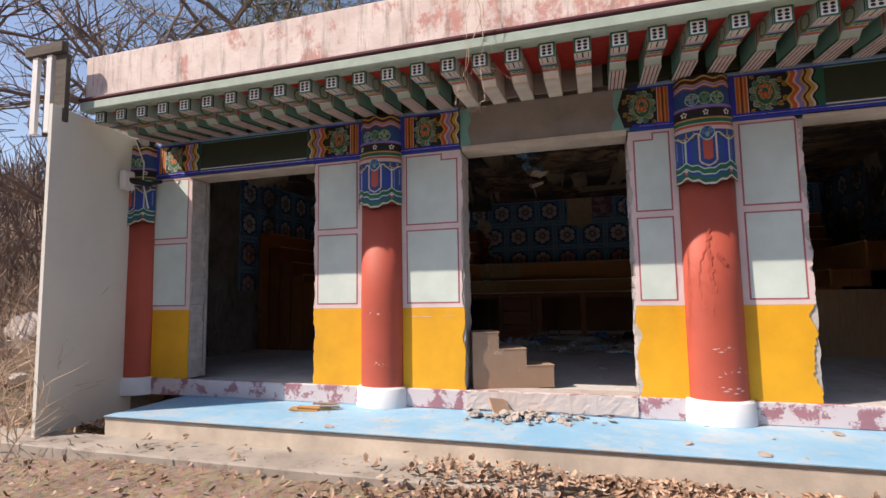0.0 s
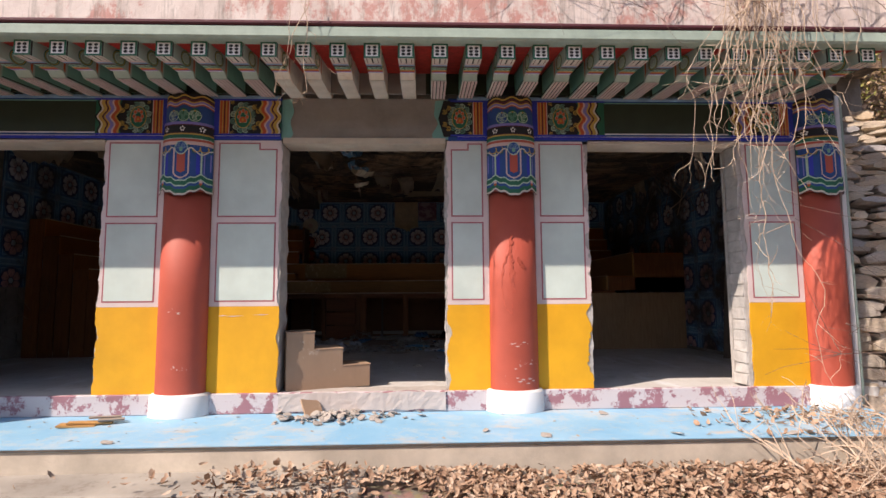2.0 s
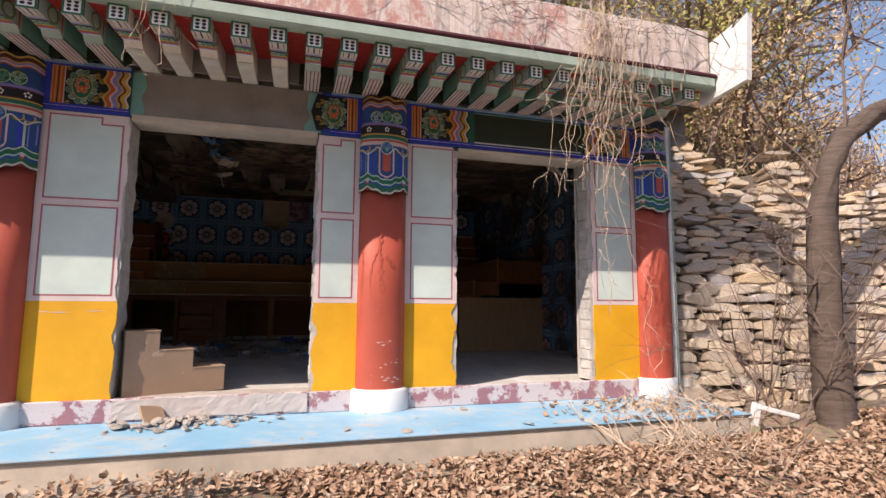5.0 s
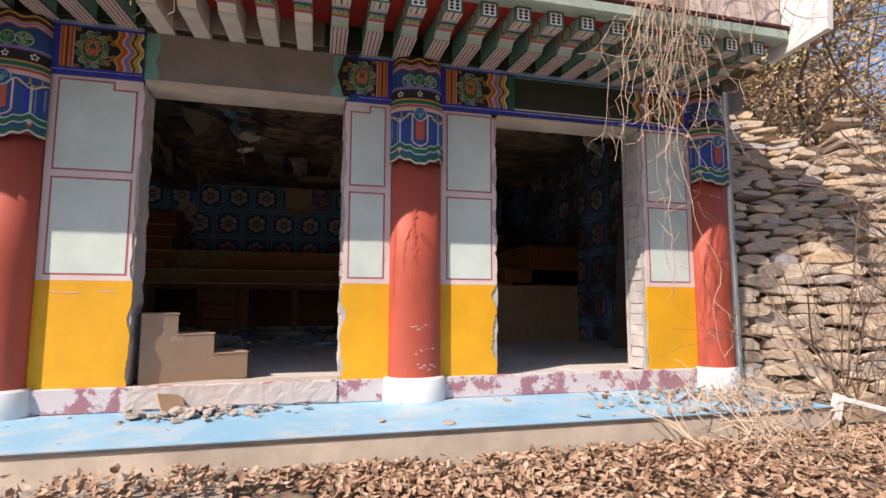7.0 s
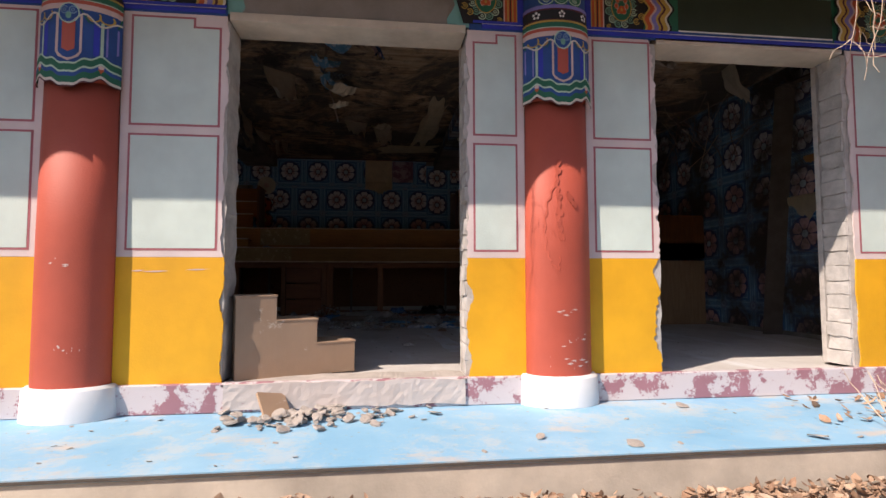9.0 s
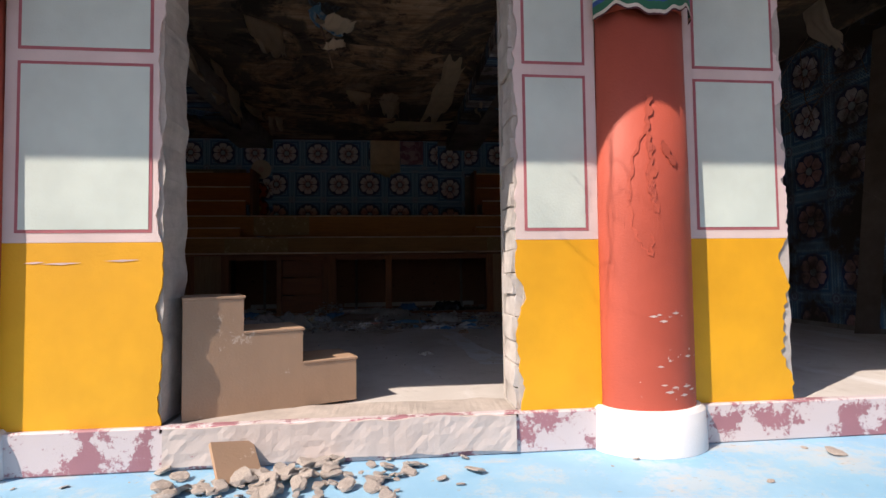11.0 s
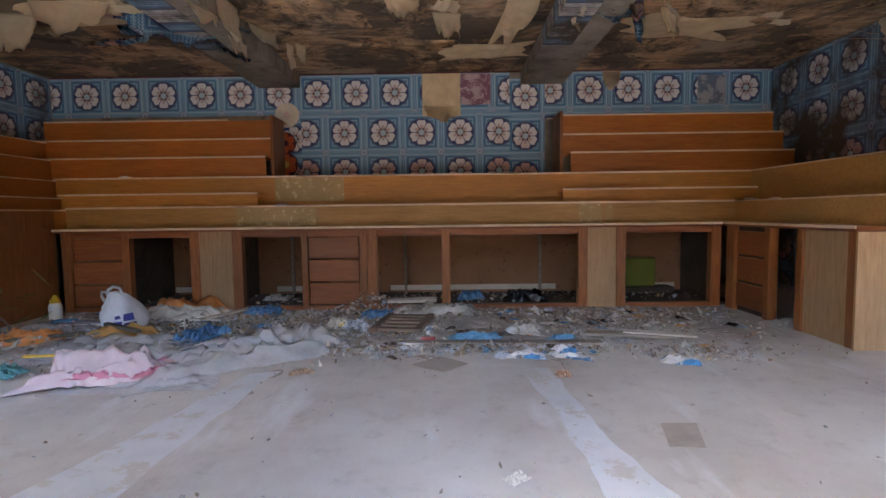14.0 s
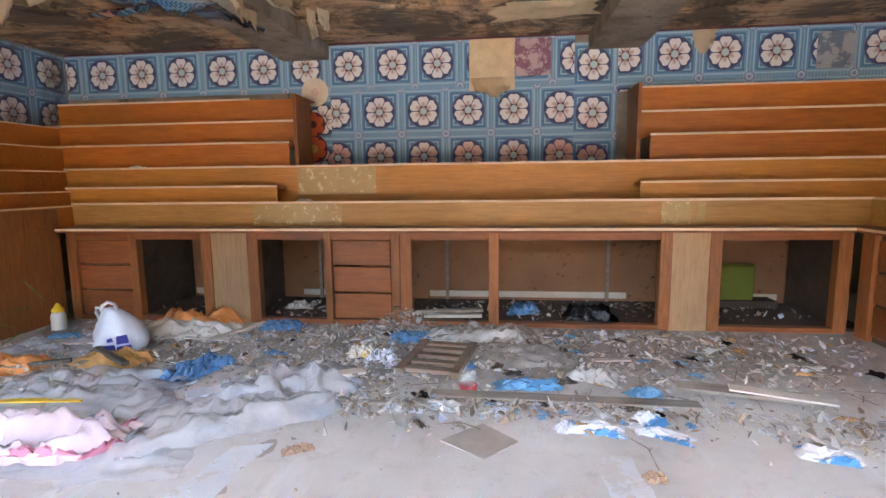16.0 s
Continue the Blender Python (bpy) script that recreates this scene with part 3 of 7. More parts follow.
# eaves: roof slab, parapet, moulding
roof = thing("roof", label="concrete roof edge with flaking red and cream paint", category="roof", kind="structure")
part("roof_slab", box(-4.33, 4.07, -0.69, 0.055, 2.88, 3.05), CONCRETE, roof)
part("roof_slab", box(-5.6, 4.8, 0.251, 7.1, 3.021, 3.12), CONCRETE, roof)
part("parapet", rough_edge(box(-4.355, 4.09, -0.892, -0.70, 2.834, 3.257, bevel=0.01), 0.004), PARAPET, roof, "flaking cream and red painted parapet")
part("moulding", box(-4.37, 4.11, -0.935, -0.81, 2.703, 2.796, bevel=0.014), SAGE, roof, "grey-green painted moulding")
part("moulding", box(-4.39, 4.13, -0.943, -0.82, 2.796, 2.833, bevel=0.012), MAROON, roof, "dark purple painted cap moulding")
bm = box(-4.33, 4.07, -0.845, 0.058, 2.845, 2.857)
for v in bm.verts:
    if v.co.y < -0.5:
        v.co.z -= 0.139
part("soffit", bm, SOFFITRED, roof, "deep red painted soffit")
part("soffit_core", box(-4.33, 4.07, -0.80, 0.056, 2.86, 2.879), CONCRETE, roof)

# shelving: counter and tiers
TIERS = ((5.42, 1.136, 0.905), (5.64, 1.294, 1.10), (5.86, 1.497, 1.10), (6.08, 1.762, 1.46), (6.30, 2.015, 1.73), (6.52, 2.295, 1.98))
bank = thing("tiered_bench", label="long built-in wooden counter with stepped plywood tiers against the back wall", category="bench")
part("worktop", box(-4.15, 3.45, 5.165, 5.46, 0.865, 0.905, bevel=0.006), CABX, bank, "reddish wooden counter top")
part("worktop_edge", box(-4.15, 3.05, 5.15, 5.1645, 0.885, 0.907), EDGE, bank, "pale edge band")
for y, z, z0 in TIERS:
    spans = [(-4.15, 3.335)]
    if z in (1.294,):
        spans = [(-4.4, -2.07), (1.47, 3.70)]
    if z == 1.497:
        spans = [(-4.6, 3.9)]
    if z > 1.6:
        w = {1.762: (-2.11, 1.66), 2.015: (-2.10, 1.60), 2.295: (-2.04, 1.56)}[z]
        spans = [(-5.2, w[0]), (w[1], 4.40)]
    for x0, x1 in spans:
        pale = z < 1.4 and not z == 1.294
        part("riser_board", box(x0, x1, y, y + 0.018, z0, z - 0.012), TIERPALE if pale else (TIERGOLD if z < 1.6 else TIER), bank, "faded plywood riser" if pale else "varnished plywood riser")
        part("tread_board", box(x0, x1, y + 0.018, y + 0.235, z - 0.030, z - 0.013), TIER, bank)
        part("edge_strip", box(x0 if z < 2.2 or x0 > 0 else -5.2, x1 if z < 2.2 or x0 > 0 else -2.75, y - 0.008, y + 0.02, z - 0.0115, z + 0.009), EDGE, bank, "pale edge strip")
for x in (-2.04, 1.56):
    part("end_board", box(x - 0.01 if x < 0 else x - 0.025, x + 0.025 if x < 0 else x + 0.01, 6.10, 6.54, 1.46, 2.27), TIEREND, bank)


def frame_post(x0, x1, parent, y=5.2, mat=CABWOOD):
    return part("post", box(x0, x1, y, y + 0.09, 0.0, 0.864, bevel=0.004), mat, parent)


cab = thing("counter_cabinet", label="reddish wooden base cabinets with missing doors under the counter", category="cabinet")
for x0, x1 in ((-4.06, -3.96), (-3.40, -3.32), (-2.66, -2.56), (-2.20, -2.09), (-1.45, -1.38), (-0.82, -0.735), (-0.735, -0.63), (0.07, 0.16), (1.54, 1.64), (1.95, 2.05), (2.96, 3.07)):
    frame_post(x0, x1, cab)
for x0, x1 in ((-3.96, -3.40), (-3.32, -2.66), (-2.09, -1.45), (-1.38, -0.82), (-0.63, 0.07), (0.16, 1.54), (2.05, 2.96)):
    part("top_rail", box(x0, x1, 5.205, 5.28, 0.80, 0.864), CABX, cab)
    part("bottom_rail", box(x0, x1, 5.205, 5.28, 0.0, 0.045), CABX, cab)
for x0, x1 in ((-2.56, -2.20), (1.64, 1.95)):
    part("pale_panel", box(x0, x1, 5.215, 5.24, 0.0, 0.864), CABPALE, cab, "pale plywood filler panel")
for x0, x1 in ((-3.96, -3.40), (-1.38, -0.82)):
    for k in range(3):
        z0 = 0.05 + k * 0.25
        part("door_panel", box(x0 + 0.004, x1 - 0.004, 5.22, 5.245, z0 + 0.006, z0 + 0.244, bevel=0.008), CABX, cab, "three-field cabinet door panel")
part("cabinet_back", box(-4.1, 3.3, 6.18, 6.2, 0.0, 0.864), FUNGUS, cab, "mould-spotted back board")
for x0, x1 in ((-3.35, -2.7), (-2.05, -1.5), (-0.6, 1.5), (1.85, 3.0)):
    part("base_batten", box(x0, x1, 6.165, 6.179, 0.06, 0.125), PALEBOARD, cab, "pale batten at the foot of the back board")
for x in (-1.85, -0.42, 1.28):
    part("stud", box(x, x + 0.035, 6.14, 6.164, 0.03, 0.864), GREYBOARD, cab, "rough grey upright behind the missing door")
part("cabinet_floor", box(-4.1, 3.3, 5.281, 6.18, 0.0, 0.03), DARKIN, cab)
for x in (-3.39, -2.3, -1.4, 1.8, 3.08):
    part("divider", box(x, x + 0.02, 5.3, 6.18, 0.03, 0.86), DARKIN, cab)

# side banks
left = thing("side_bench", label="stepped plywood bench along the papered side wall", category="bench", group="side benches")
part("front_panel", box(-4.14, -4.12, 3.05, 5.2, 0.0, 1.10), TIEREND, left, "brown plywood front panel with water stains")
LT = ((-4.15, 1.12), (-4.36, 1.262), (-4.58, 1.48), (-4.80, 1.75), (-5.02, 2.0))
for x, z in LT:
    part("riser_board", box(x - 0.018, x, 3.05, 6.80, z - 0.28 if z > 1.2 else 0.9, z - 0.012), TIER, left)
    part("tread_board", box(x - 0.235, x - 0.018, 3.05, 6.80, z - 0.030, z - 0.013), TIER, left)
    part("edge_strip", box(x - 0.02, x + 0.006, 3.05, 6.80, z - 0.0115, z + 0.002), EDGE, left)
    part("end_board", box(x - 0.22, x - 0.0185, 3.03, 3.049, 0.0, z - 0.0125), TIEREND, left)
right = thing("side_bench", label="lower counter with open cupboard along the mouldy side wall", category="bench", group="side benches")
part("worktop", box(3.07, 3.45, 3.4, 5.150, 0.865, 0.905, bevel=0.006), CABX, right)
part("worktop_edge", box(3.055, 3.0695, 3.4, 5.149, 0.885, 0.907), EDGE, right)
for y0, y1 in ((5.0, 5.14), (4.42, 4.50), (3.98, 4.06), (3.42, 3.50)):
    part("post", box(3.09, 3.18, y0, y1, 0, 0.864, bevel=0.004), CABWOOD, right)
for y0, y1 in ((4.50, 5.0),):
    for k in range(3):
        part("door_panel", box(3.12, 3.14, y0 + 0.004, y1 - 0.004, 0.05 + 0.265 * k, 0.29 + 0.265 * k, bevel=0.006), CABX, right, "three-field cabinet door panel")
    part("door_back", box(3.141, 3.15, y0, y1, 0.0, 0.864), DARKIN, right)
part("front_panel", box(3.11, 3.13, 3.50, 3.98, 0.0, 0.864), CABPALE, right)
part("end_panel", box(3.07, 4.54, 3.38, 3.399, 0.0, 0.864), CABPALE, right, "pale plywood end panel")
for x, z, z0 in ((3.32, 1.136, 0.905), (3.74, 1.50, 1.1)):
    part("riser_board", box(x, x + 0.018, 3.4, 5.9, z0, z - 0.012), TIERPALE, right)
    part("tread_board", box(x + 0.018, 4.546, 3.4, 5.9, z - 0.030, z - 0.013), TIER, right)
    part("edge_strip", box(x - 0.006, x + 0.02, 3.4, 5.9, z - 0.0115, z + 0.002), EDGE, right)
    part("end_board", box(x + 0.02, 4.546, 3.38, 3.3995, 0.9, z - 0.031), TIEREND, right)

# painted piers with the panels


def column(x, y, rx, ry, label, group="columns"):
    col = thing("column", (x, y, 0), label, "column", group, "structure")

    def ring(bm, rx, ry, z, n=24):
        return [bm.verts.new((-rx * math.cos(math.pi * k / n), -ry * math.sin(math.pi * k / n), z)) for k in range(n + 1)]

    def shell(zs, mats, name, lab="", closed=False):
        bm = bmesh.new()
        rows = [ring(bm, r * rx, r * ry, z) for z, r in zs]
        for a, b in zip(rows, rows[1:]):
            for k in range(len(a) - 1):
                bm.faces.new((a[k], a[k + 1], b[k + 1], b[k]))
            bm.faces.new((a[0], b[0], b[-1], a[-1]))
        bm.faces.new(rows[-1])
        return part(name, bm, mats, col, lab, smooth=False)

    s = shell([(0.03, 1.0), (0.9, 1.0), (1.74, 0.955)], REDPAINT, "shaft", "brick red painted shaft")
    for f in s.data.polygons:
        f.use_smooth = abs(f.normal.z) < 0.5 and abs(f.normal.y - 1) > 0.01
    p = shell([(-0.149, 1.22), (0.02, 1.18), (0.035, 1.1)], PLINTHWHITE, "plinth", "white painted plinth")
    for f in p.data.polygons:
        f.use_smooth = abs(f.normal.z) < 0.5 and abs(f.normal.y - 1) > 0.01
    shell([(1.741, 0.955), (1.85, 0.955)], REDPAINT, "shaft_head", "brick red painted shaft")
    shell([(1.851, 0.955), (2.60, 0.96)], DKBLUE, "capital_band", "painted capital in many colours")
    return col


for x, l in ((-4.56, "end column half hidden beside the white panel"), (-1.59, "engaged red column with a painted floral capital"), (1.262, "engaged red column with brown stain and painted capital"), (4.085, "end column beside the stone wall")):
    column(x, 0.0, 0.21 if x < 4 else 0.185, 0.148, l)


def panel_pier(x0, x1, notch=0, broken=(0, 0)):
    """Yellow dado with two framed pale panels above; notch: which upper corner steps in."""
    grp = thing("painted_pier_face", (0, 0, 0), "plastered pier face with yellow dado and framed pale green panels", "wall", "painted pier faces", "structure")

    def jag(z0, z1):
        n = max(4, int((z1 - z0) / 0.018))
        out = []
        for xe, amp, sg in ((x1, broken[1], 1), (x0, broken[0], -1)):
            col = []
            for k in range(n + 1):
                z = z0 + (z1 - z0) * k / n
                bite = max(0.0, noise.noise(Vector((xe * 3, 0, z * 5))) + 0.12) + 0.45 * abs(noise.noise(Vector((xe * 5, 3, z * 19))))
                col.append((xe - sg * amp * bite, z))
            out.append(col)
        pts = out[0] + out[1][::-1]
        bm = bmesh.new()
        fr = [bm.verts.new((x, -0.006, z)) for x, z in pts]
        bk = [bm.verts.new((x, 0.003, z)) for x, z in pts]
        bm.faces.new(fr)
        for i in range(len(pts)):
            j = (i + 1) % len(pts)
            bm.faces.new((fr[j], fr[i], bk[i], bk[j]))
        return bm
    part("dado", jag(0.0225, 0.756), YELLOW, grp, "ochre yellow painted dado")
    part("border", jag(0.757, 2.225), PINK, grp, "pinkish white painted border")
    e = 0.046
    for z0, z1, up in ((0.795, 1.488, 0), (1.535, 2.205, 1)):
        bm, li = bmesh.new(), bmesh.new()
        pts = [(x0 + e, z0), (x1 - e, z0), (x1 - e, z1), (x0 + e, z1)]
        if up and notch == 1:
            pts = [(x0 + e, z0), (x1 - e, z0), (x1 - e, z1 - 0.055), (x1 - e - 0.15, z1 - 0.055), (x1 - e - 0.15, z1), (x0 + e, z1)]
        if up and notch == -1:
            pts = [(x0 + e, z0), (x1 - e, z0), (x1 - e, z1), (x0 + e + 0.15, z1), (x0 + e + 0.15, z1 - 0.055), (x0 + e, z1 - 0.055)]
        poly(li, pts, -0.0075)
        w = 0.013
        cx = [sum(p[0] for p in pts) / len(pts), sum(p[1] for p in pts) / len(pts)]
        inner = []
        for i, p in enumerate(pts):
            a, b = pts[i - 1], pts[(i + 1) % len(pts)]
            sx = sz = 0
            for q in (a, b):
                if abs(q[1] - p[1]) < 1e-6:
                    sz = 1 if (q[0] > p[0]) == (q is b) else -1
                else:
                    sx = -1 if (q[1] > p[1]) == (q is b) else 1
            inner.append((p[0] + w * sx, p[1] + w * sz))
        poly(bm, inner, -0.009)
        part("panel_line", li, MAUVE, grp, "thin dull red frame line")
        part("panel", bm, MINT, grp, "pale blue-green panel")
    return grp


panel_pier(-4.42, -3.855, 0, (0, 0.004))
panel_pier(-2.335, -1.80, 0, (0.05, 0))
panel_pier(-1.382, -0.775, 1, (0, 0.045))
panel_pier(0.675, 1.055, -1, (0.05, 0))
panel_pier(1.472, 1.965, 0, (0, 0.11))
panel_pier(3.38, 3.90, 0, (0.04, 0))

# stepped box in the middle opening
sb = thing("step_box", (0, 0, 0), "dusty brown wooden step box of three steps, skewed in the doorway", "steps")
STEP = [(0, 0), (0.75, 0), (0.75, 0.19), (0.495, 0.19), (0.495, 0.345), (0.24, 0.345), (0.24, 0.50), (0, 0.50)]
for y0, lab in ((0.0, "dusty front board cut to three steps"), (0.285, "rear board cut to three steps")):
    bm = slab_poly(STEP, y0, y0 + 0.014)
    bm.transform(Matrix.Rotation(math.pi / 2, 4, "X"))
    part("side_board", rough_edge(bm, 0.0015), STEPBOX, sb, lab)
for x0, x1, z in ((-0.004, 0.248, 0.50), (0.241, 0.503, 0.345), (0.496, 0.758, 0.19)):
    part("tread", rough_edge(box(x0, x1, -0.302, 0.004, z + 0.001, z + 0.013, bevel=0.002), 0.002), STEPBOX, sb, "worn tread board")
for x, z0, z1 in ((0.0, 0.0, 0.499), (0.227, 0.346, 0.499), (0.482, 0.191, 0.344), (0.736, 0.0, 0.189)):
    part("riser", box(x, x + 0.012, -0.284, -0.015, z0, z1), STEPBOX, sb)
sb.matrix_world = pose(-0.725, 0.06, 0.014, 0, 0.0, 22) @ pose(0, 0.3, 0)

# left: off-white panel beside the deck
bm = slab_poly([(-4.60, -0.02), (-4.385, -1.17), (-4.42, -1.175), (-4.64, -0.03)], -0.33, 2.70)
tagged(part("white_partition", bm, BOARDWHITE), "off-white insulated panel standing beside the deck", "panel")


# ---------------------------------------------------------------- painted ornament
PAL = [BLUE, DKBLUE, GREEN, JADE, PALEGREEN, ORANGE, MAROON, GOLD, BLACK, VIOLET, CREAM, PALEPINK, SKYBLUE, WHITE, REDPAINT, BOARDGREEN]
BL, DB, GR, JA, PG, OR, MA, GO, BK, VI, CR, PP, SB, WH, RE, BG = range(16)


class Paint:
    """Thin painted figures laid one over another on a surface; at(u, v) gives the place of a point."""

    def __init__(self, at):
        self.bm, self.at, self.k = bmesh.new(), at, 0

    def fig(self, pts, c):
        self.k += 1
        e = 0.0012 + 0.00022 * self.k
        f = self.bm.faces.new([self.bm.verts.new(self.at(u, v, e)) for u, v in pts])
        f.material_index = c

    def band(self, u0, u1, lo, hi, c, n=36):
        """A strip between two curves lo(u) and hi(u)."""
        self.k += 1
        e = 0.0012 + 0.00022 * self.k
        rows = []
        for i in range(n + 1):
            u = u0 + (u1 - u0) * i / n
            rows.append((self.bm.verts.new(self.at(u, lo(u), e)), self.bm.verts.new(self.at(u, hi(u), e))))
        for a, b in zip(rows, rows[1:]):
            self.bm.faces.new((a[0], b[0], b[1], a[1])).material_index = c

    def vband(self, v0, v1, lo, hi, c, n=20):
        self.k += 1
        e = 0.0012 + 0.00022 * self.k
        rows = []
        for i in range(n + 1):
            v = v0 + (v1 - v0) * i / n
            rows.append((self.bm.verts.new(self.at(lo(v), v, e)), self.bm.verts.new(self.at(hi(v), v, e))))
        for a, b in zip(rows, rows[1:]):
            self.bm.faces.new((a[0], a[1], b[1], b[0])).material_index = c

    def disc(self, u, v, r, c, rv=None, n=12):
        rv = rv or r
        self.fig([(u + r * math.cos(6.2832 * k / n), v + rv * math.sin(6.2832 * k / n)) for k in range(n)], c)

    def ring(self, u, v, r, w, c, n=14, part_=1.0, a0=0.0):
        self.k += 1
        e = 0.0012 + 0.00022 * self.k
        rows = []
        for k in range(n + 1):
            a = a0 + 6.2832 * part_ * k / n
            rows.append([self.bm.verts.new(self.at(u + q * math.cos(a), v + q * math.sin(a), e)) for q in (r - w, r)])
        for a, b in zip(rows, rows[1:]):
            self.bm.faces.new((a[0], a[1], b[1], b[0])).material_index = c

    def curl(self, u, v, r, c):
        self.ring(u, v, r, r * 0.28, c, 12, 0.85, 0.6)
        self.ring(u, v, r * 0.45, r * 0.22, c, 8)

    def done(self, name, parent, label=""):
        return part(name, self.bm, PAL, parent, label)


def beam_panel(x0, x1, d, parent, waves=True):
    """The painted flower end of the beam; d: +1 runs away from the column towards +x."""
    z0, z1 = 2.262, 2.598
    zm = (z0 + z1) / 2

    def at(u, v, e):
        return Vector(((x0 + u) if d > 0 else (x1 - u), -0.012 - e, v))
    L = x1 - x0
    p = Paint(at)
    p.fig([(0, z0), (L, z0), (L, z1), (0, z1)], GR)
    p.fig([(0, z0), (0.045, z0), (0.045, z1), (0, z1)], BL)
    for a, b, c in ((0.045, 0.135, OR), (0.045, 0.052, GO), (0.070, 0.078, GO), (0.102, 0.110, GO), (0.086, 0.094, BK), (0.128, 0.136, PP)):
        p.fig([(a, z0), (b, z0), (b, z1), (a, z1)], c)
    fx = 0.255
    p.fig([(0.136, z0), (0.40, z0), (0.45, zm), (0.40, z1), (0.136, z1)], BK)
    hw = 0.16
    for k in range(12):
        a = 6.2832 * k / 12 + 0.26
        p.curl(fx + 0.088 * math.cos(a), zm + 0.118 * math.sin(a), 0.027, PG if k % 2 else JA)
    p.disc(fx, zm, 0.072, GO, 0.098, 18)
    p.disc(fx, zm, 0.066, GR, 0.092, 18)
    for k in range(7):
        a = math.pi * (0.5 + (k - 3) * 0.27)
        cx, cz = fx + 0.036 * math.cos(a), zm + 0.012 + 0.05 * math.sin(a)
        p.disc(cx, cz, 0.015, PP, 0.020, 10)
        p.disc(cx, cz, 0.0125, OR, 0.017, 10)
    p.disc(fx, zm - 0.02, 0.024, OR, 0.028, 10)
    p.disc(fx, zm - 0.02, 0.008, GO, 0.012, 8)
    for s in (-1, 1):
        for q in (0.385, 0.350):
            p.curl(q + 0.008, zm + s * 0.095 * (1 if q < 0.37 else 0.6), 0.022, GO)
        p.curl(0.165, zm + s * 0.14, 0.018, GO)
    if waves:
        def w(k, amp=0.016):
            return lambda v: k + amp * math.cos((v - zm) * 6.2832 / 0.135) - 0.16 * abs(v - zm)
        cols = [GO, OR, OR, PP, VI, VI, GO, MA, GO, GO, CR, BK]
        edges = [0.425 + 0.0155 * i for i in range(len(cols) + 1)]
        for i, c in enumerate(cols):
            p.vband(z0, z1, lambda v, i=i: min(L, w(edges[i])(v)), lambda v, i=i: min(L, w(edges[i + 1])(v)), c)
    for a, b, c in ((z0, z0 + 0.018, BL), (z1 - 0.016, z1, BL)):
        p.fig([(0, a), (L, a), (L, b), (0, b)], c)
    return p.done("painted_flower_panel", parent, "painted flower and wave panel in red, green and gold")


beam = thing("painted_beam", (0, 0, 0), "painted beam with flower panels and blank dark green boards over the openings", "beam", kind="structure")
part("beam_board", box(-4.40, -0.79, -0.012, 0.0015, 2.226, 2.62), DKBLUE, beam)
part("beam_board", box(0.70, 4.0, -0.012, 0.0015, 2.226, 2.62), DKBLUE, beam)
for x0, x1, d, wv in ((-4.36, -3.74, 1, True), (-2.42, -1.79, -1, True), (-1.385, -0.79, 1, True), (0.72, 1.06, -1, False), (1.47, 2.13, 1, True), (3.28, 3.90, -1, True)):
    beam_panel(x0, x1, d, beam, wv)
for x0, x1 in ((-3.74, -2.42), (2.13, 3.28)):
    part("name_board", box(x0, x1, -0.016, -0.0125, 2.30, 2.575), BOARDGREEN, beam, "blank dark olive green board")
    part("white_line", box(x0, x1, -0.0165, -0.0125, 2.288, 2.297), WHITE, beam, "thin white line")
    part("white_line", box(x0, x1, -0.0165, -0.0125, 2.578, 2.586), JADE, beam, "thin green line")
for x0, x1 in ((-4.40, -0.80), (0.78, 3.95)):
    part("blue_strip", box(x0, x1, -0.03, -0.0125, 2.600, 2.632, bevel=0.004), SKYBLUE, beam, "worn light blue top moulding")
    part("blue_line", box(x0, x1, -0.019, -0.0125, 2.236, 2.262), BLUE, beam, "bright blue lower line")
    part("white_line", box(x0, x1, -0.0195, -0.0125, 2.2635, 2.2675), WHITE, beam, "thin white line")
for x0, x1, f in ((-0.79, -0.70, 1), (0.58, 0.705, -1)):
    bm = bmesh.new()
    pts = [(x0, 2.24), (x1, 2.24)] + [(x1 + (0.03 * noise.noise(Vector((0, 0, z * 9))) if f > 0 else 0), z) for z in np.linspace(2.26, 2.6, 12)] + [(x1, 2.61)] + [(x0 + (0.05 * noise.noise(Vector((4, 0, z * 9))) if f < 0 else 0), z) for z in np.linspace(2.6, 2.26, 12)]
    poly(bm, pts, -0.004)
    part("turquoise_patch", bm, TURQ, beam, "scraped turquoise undercoat patch")


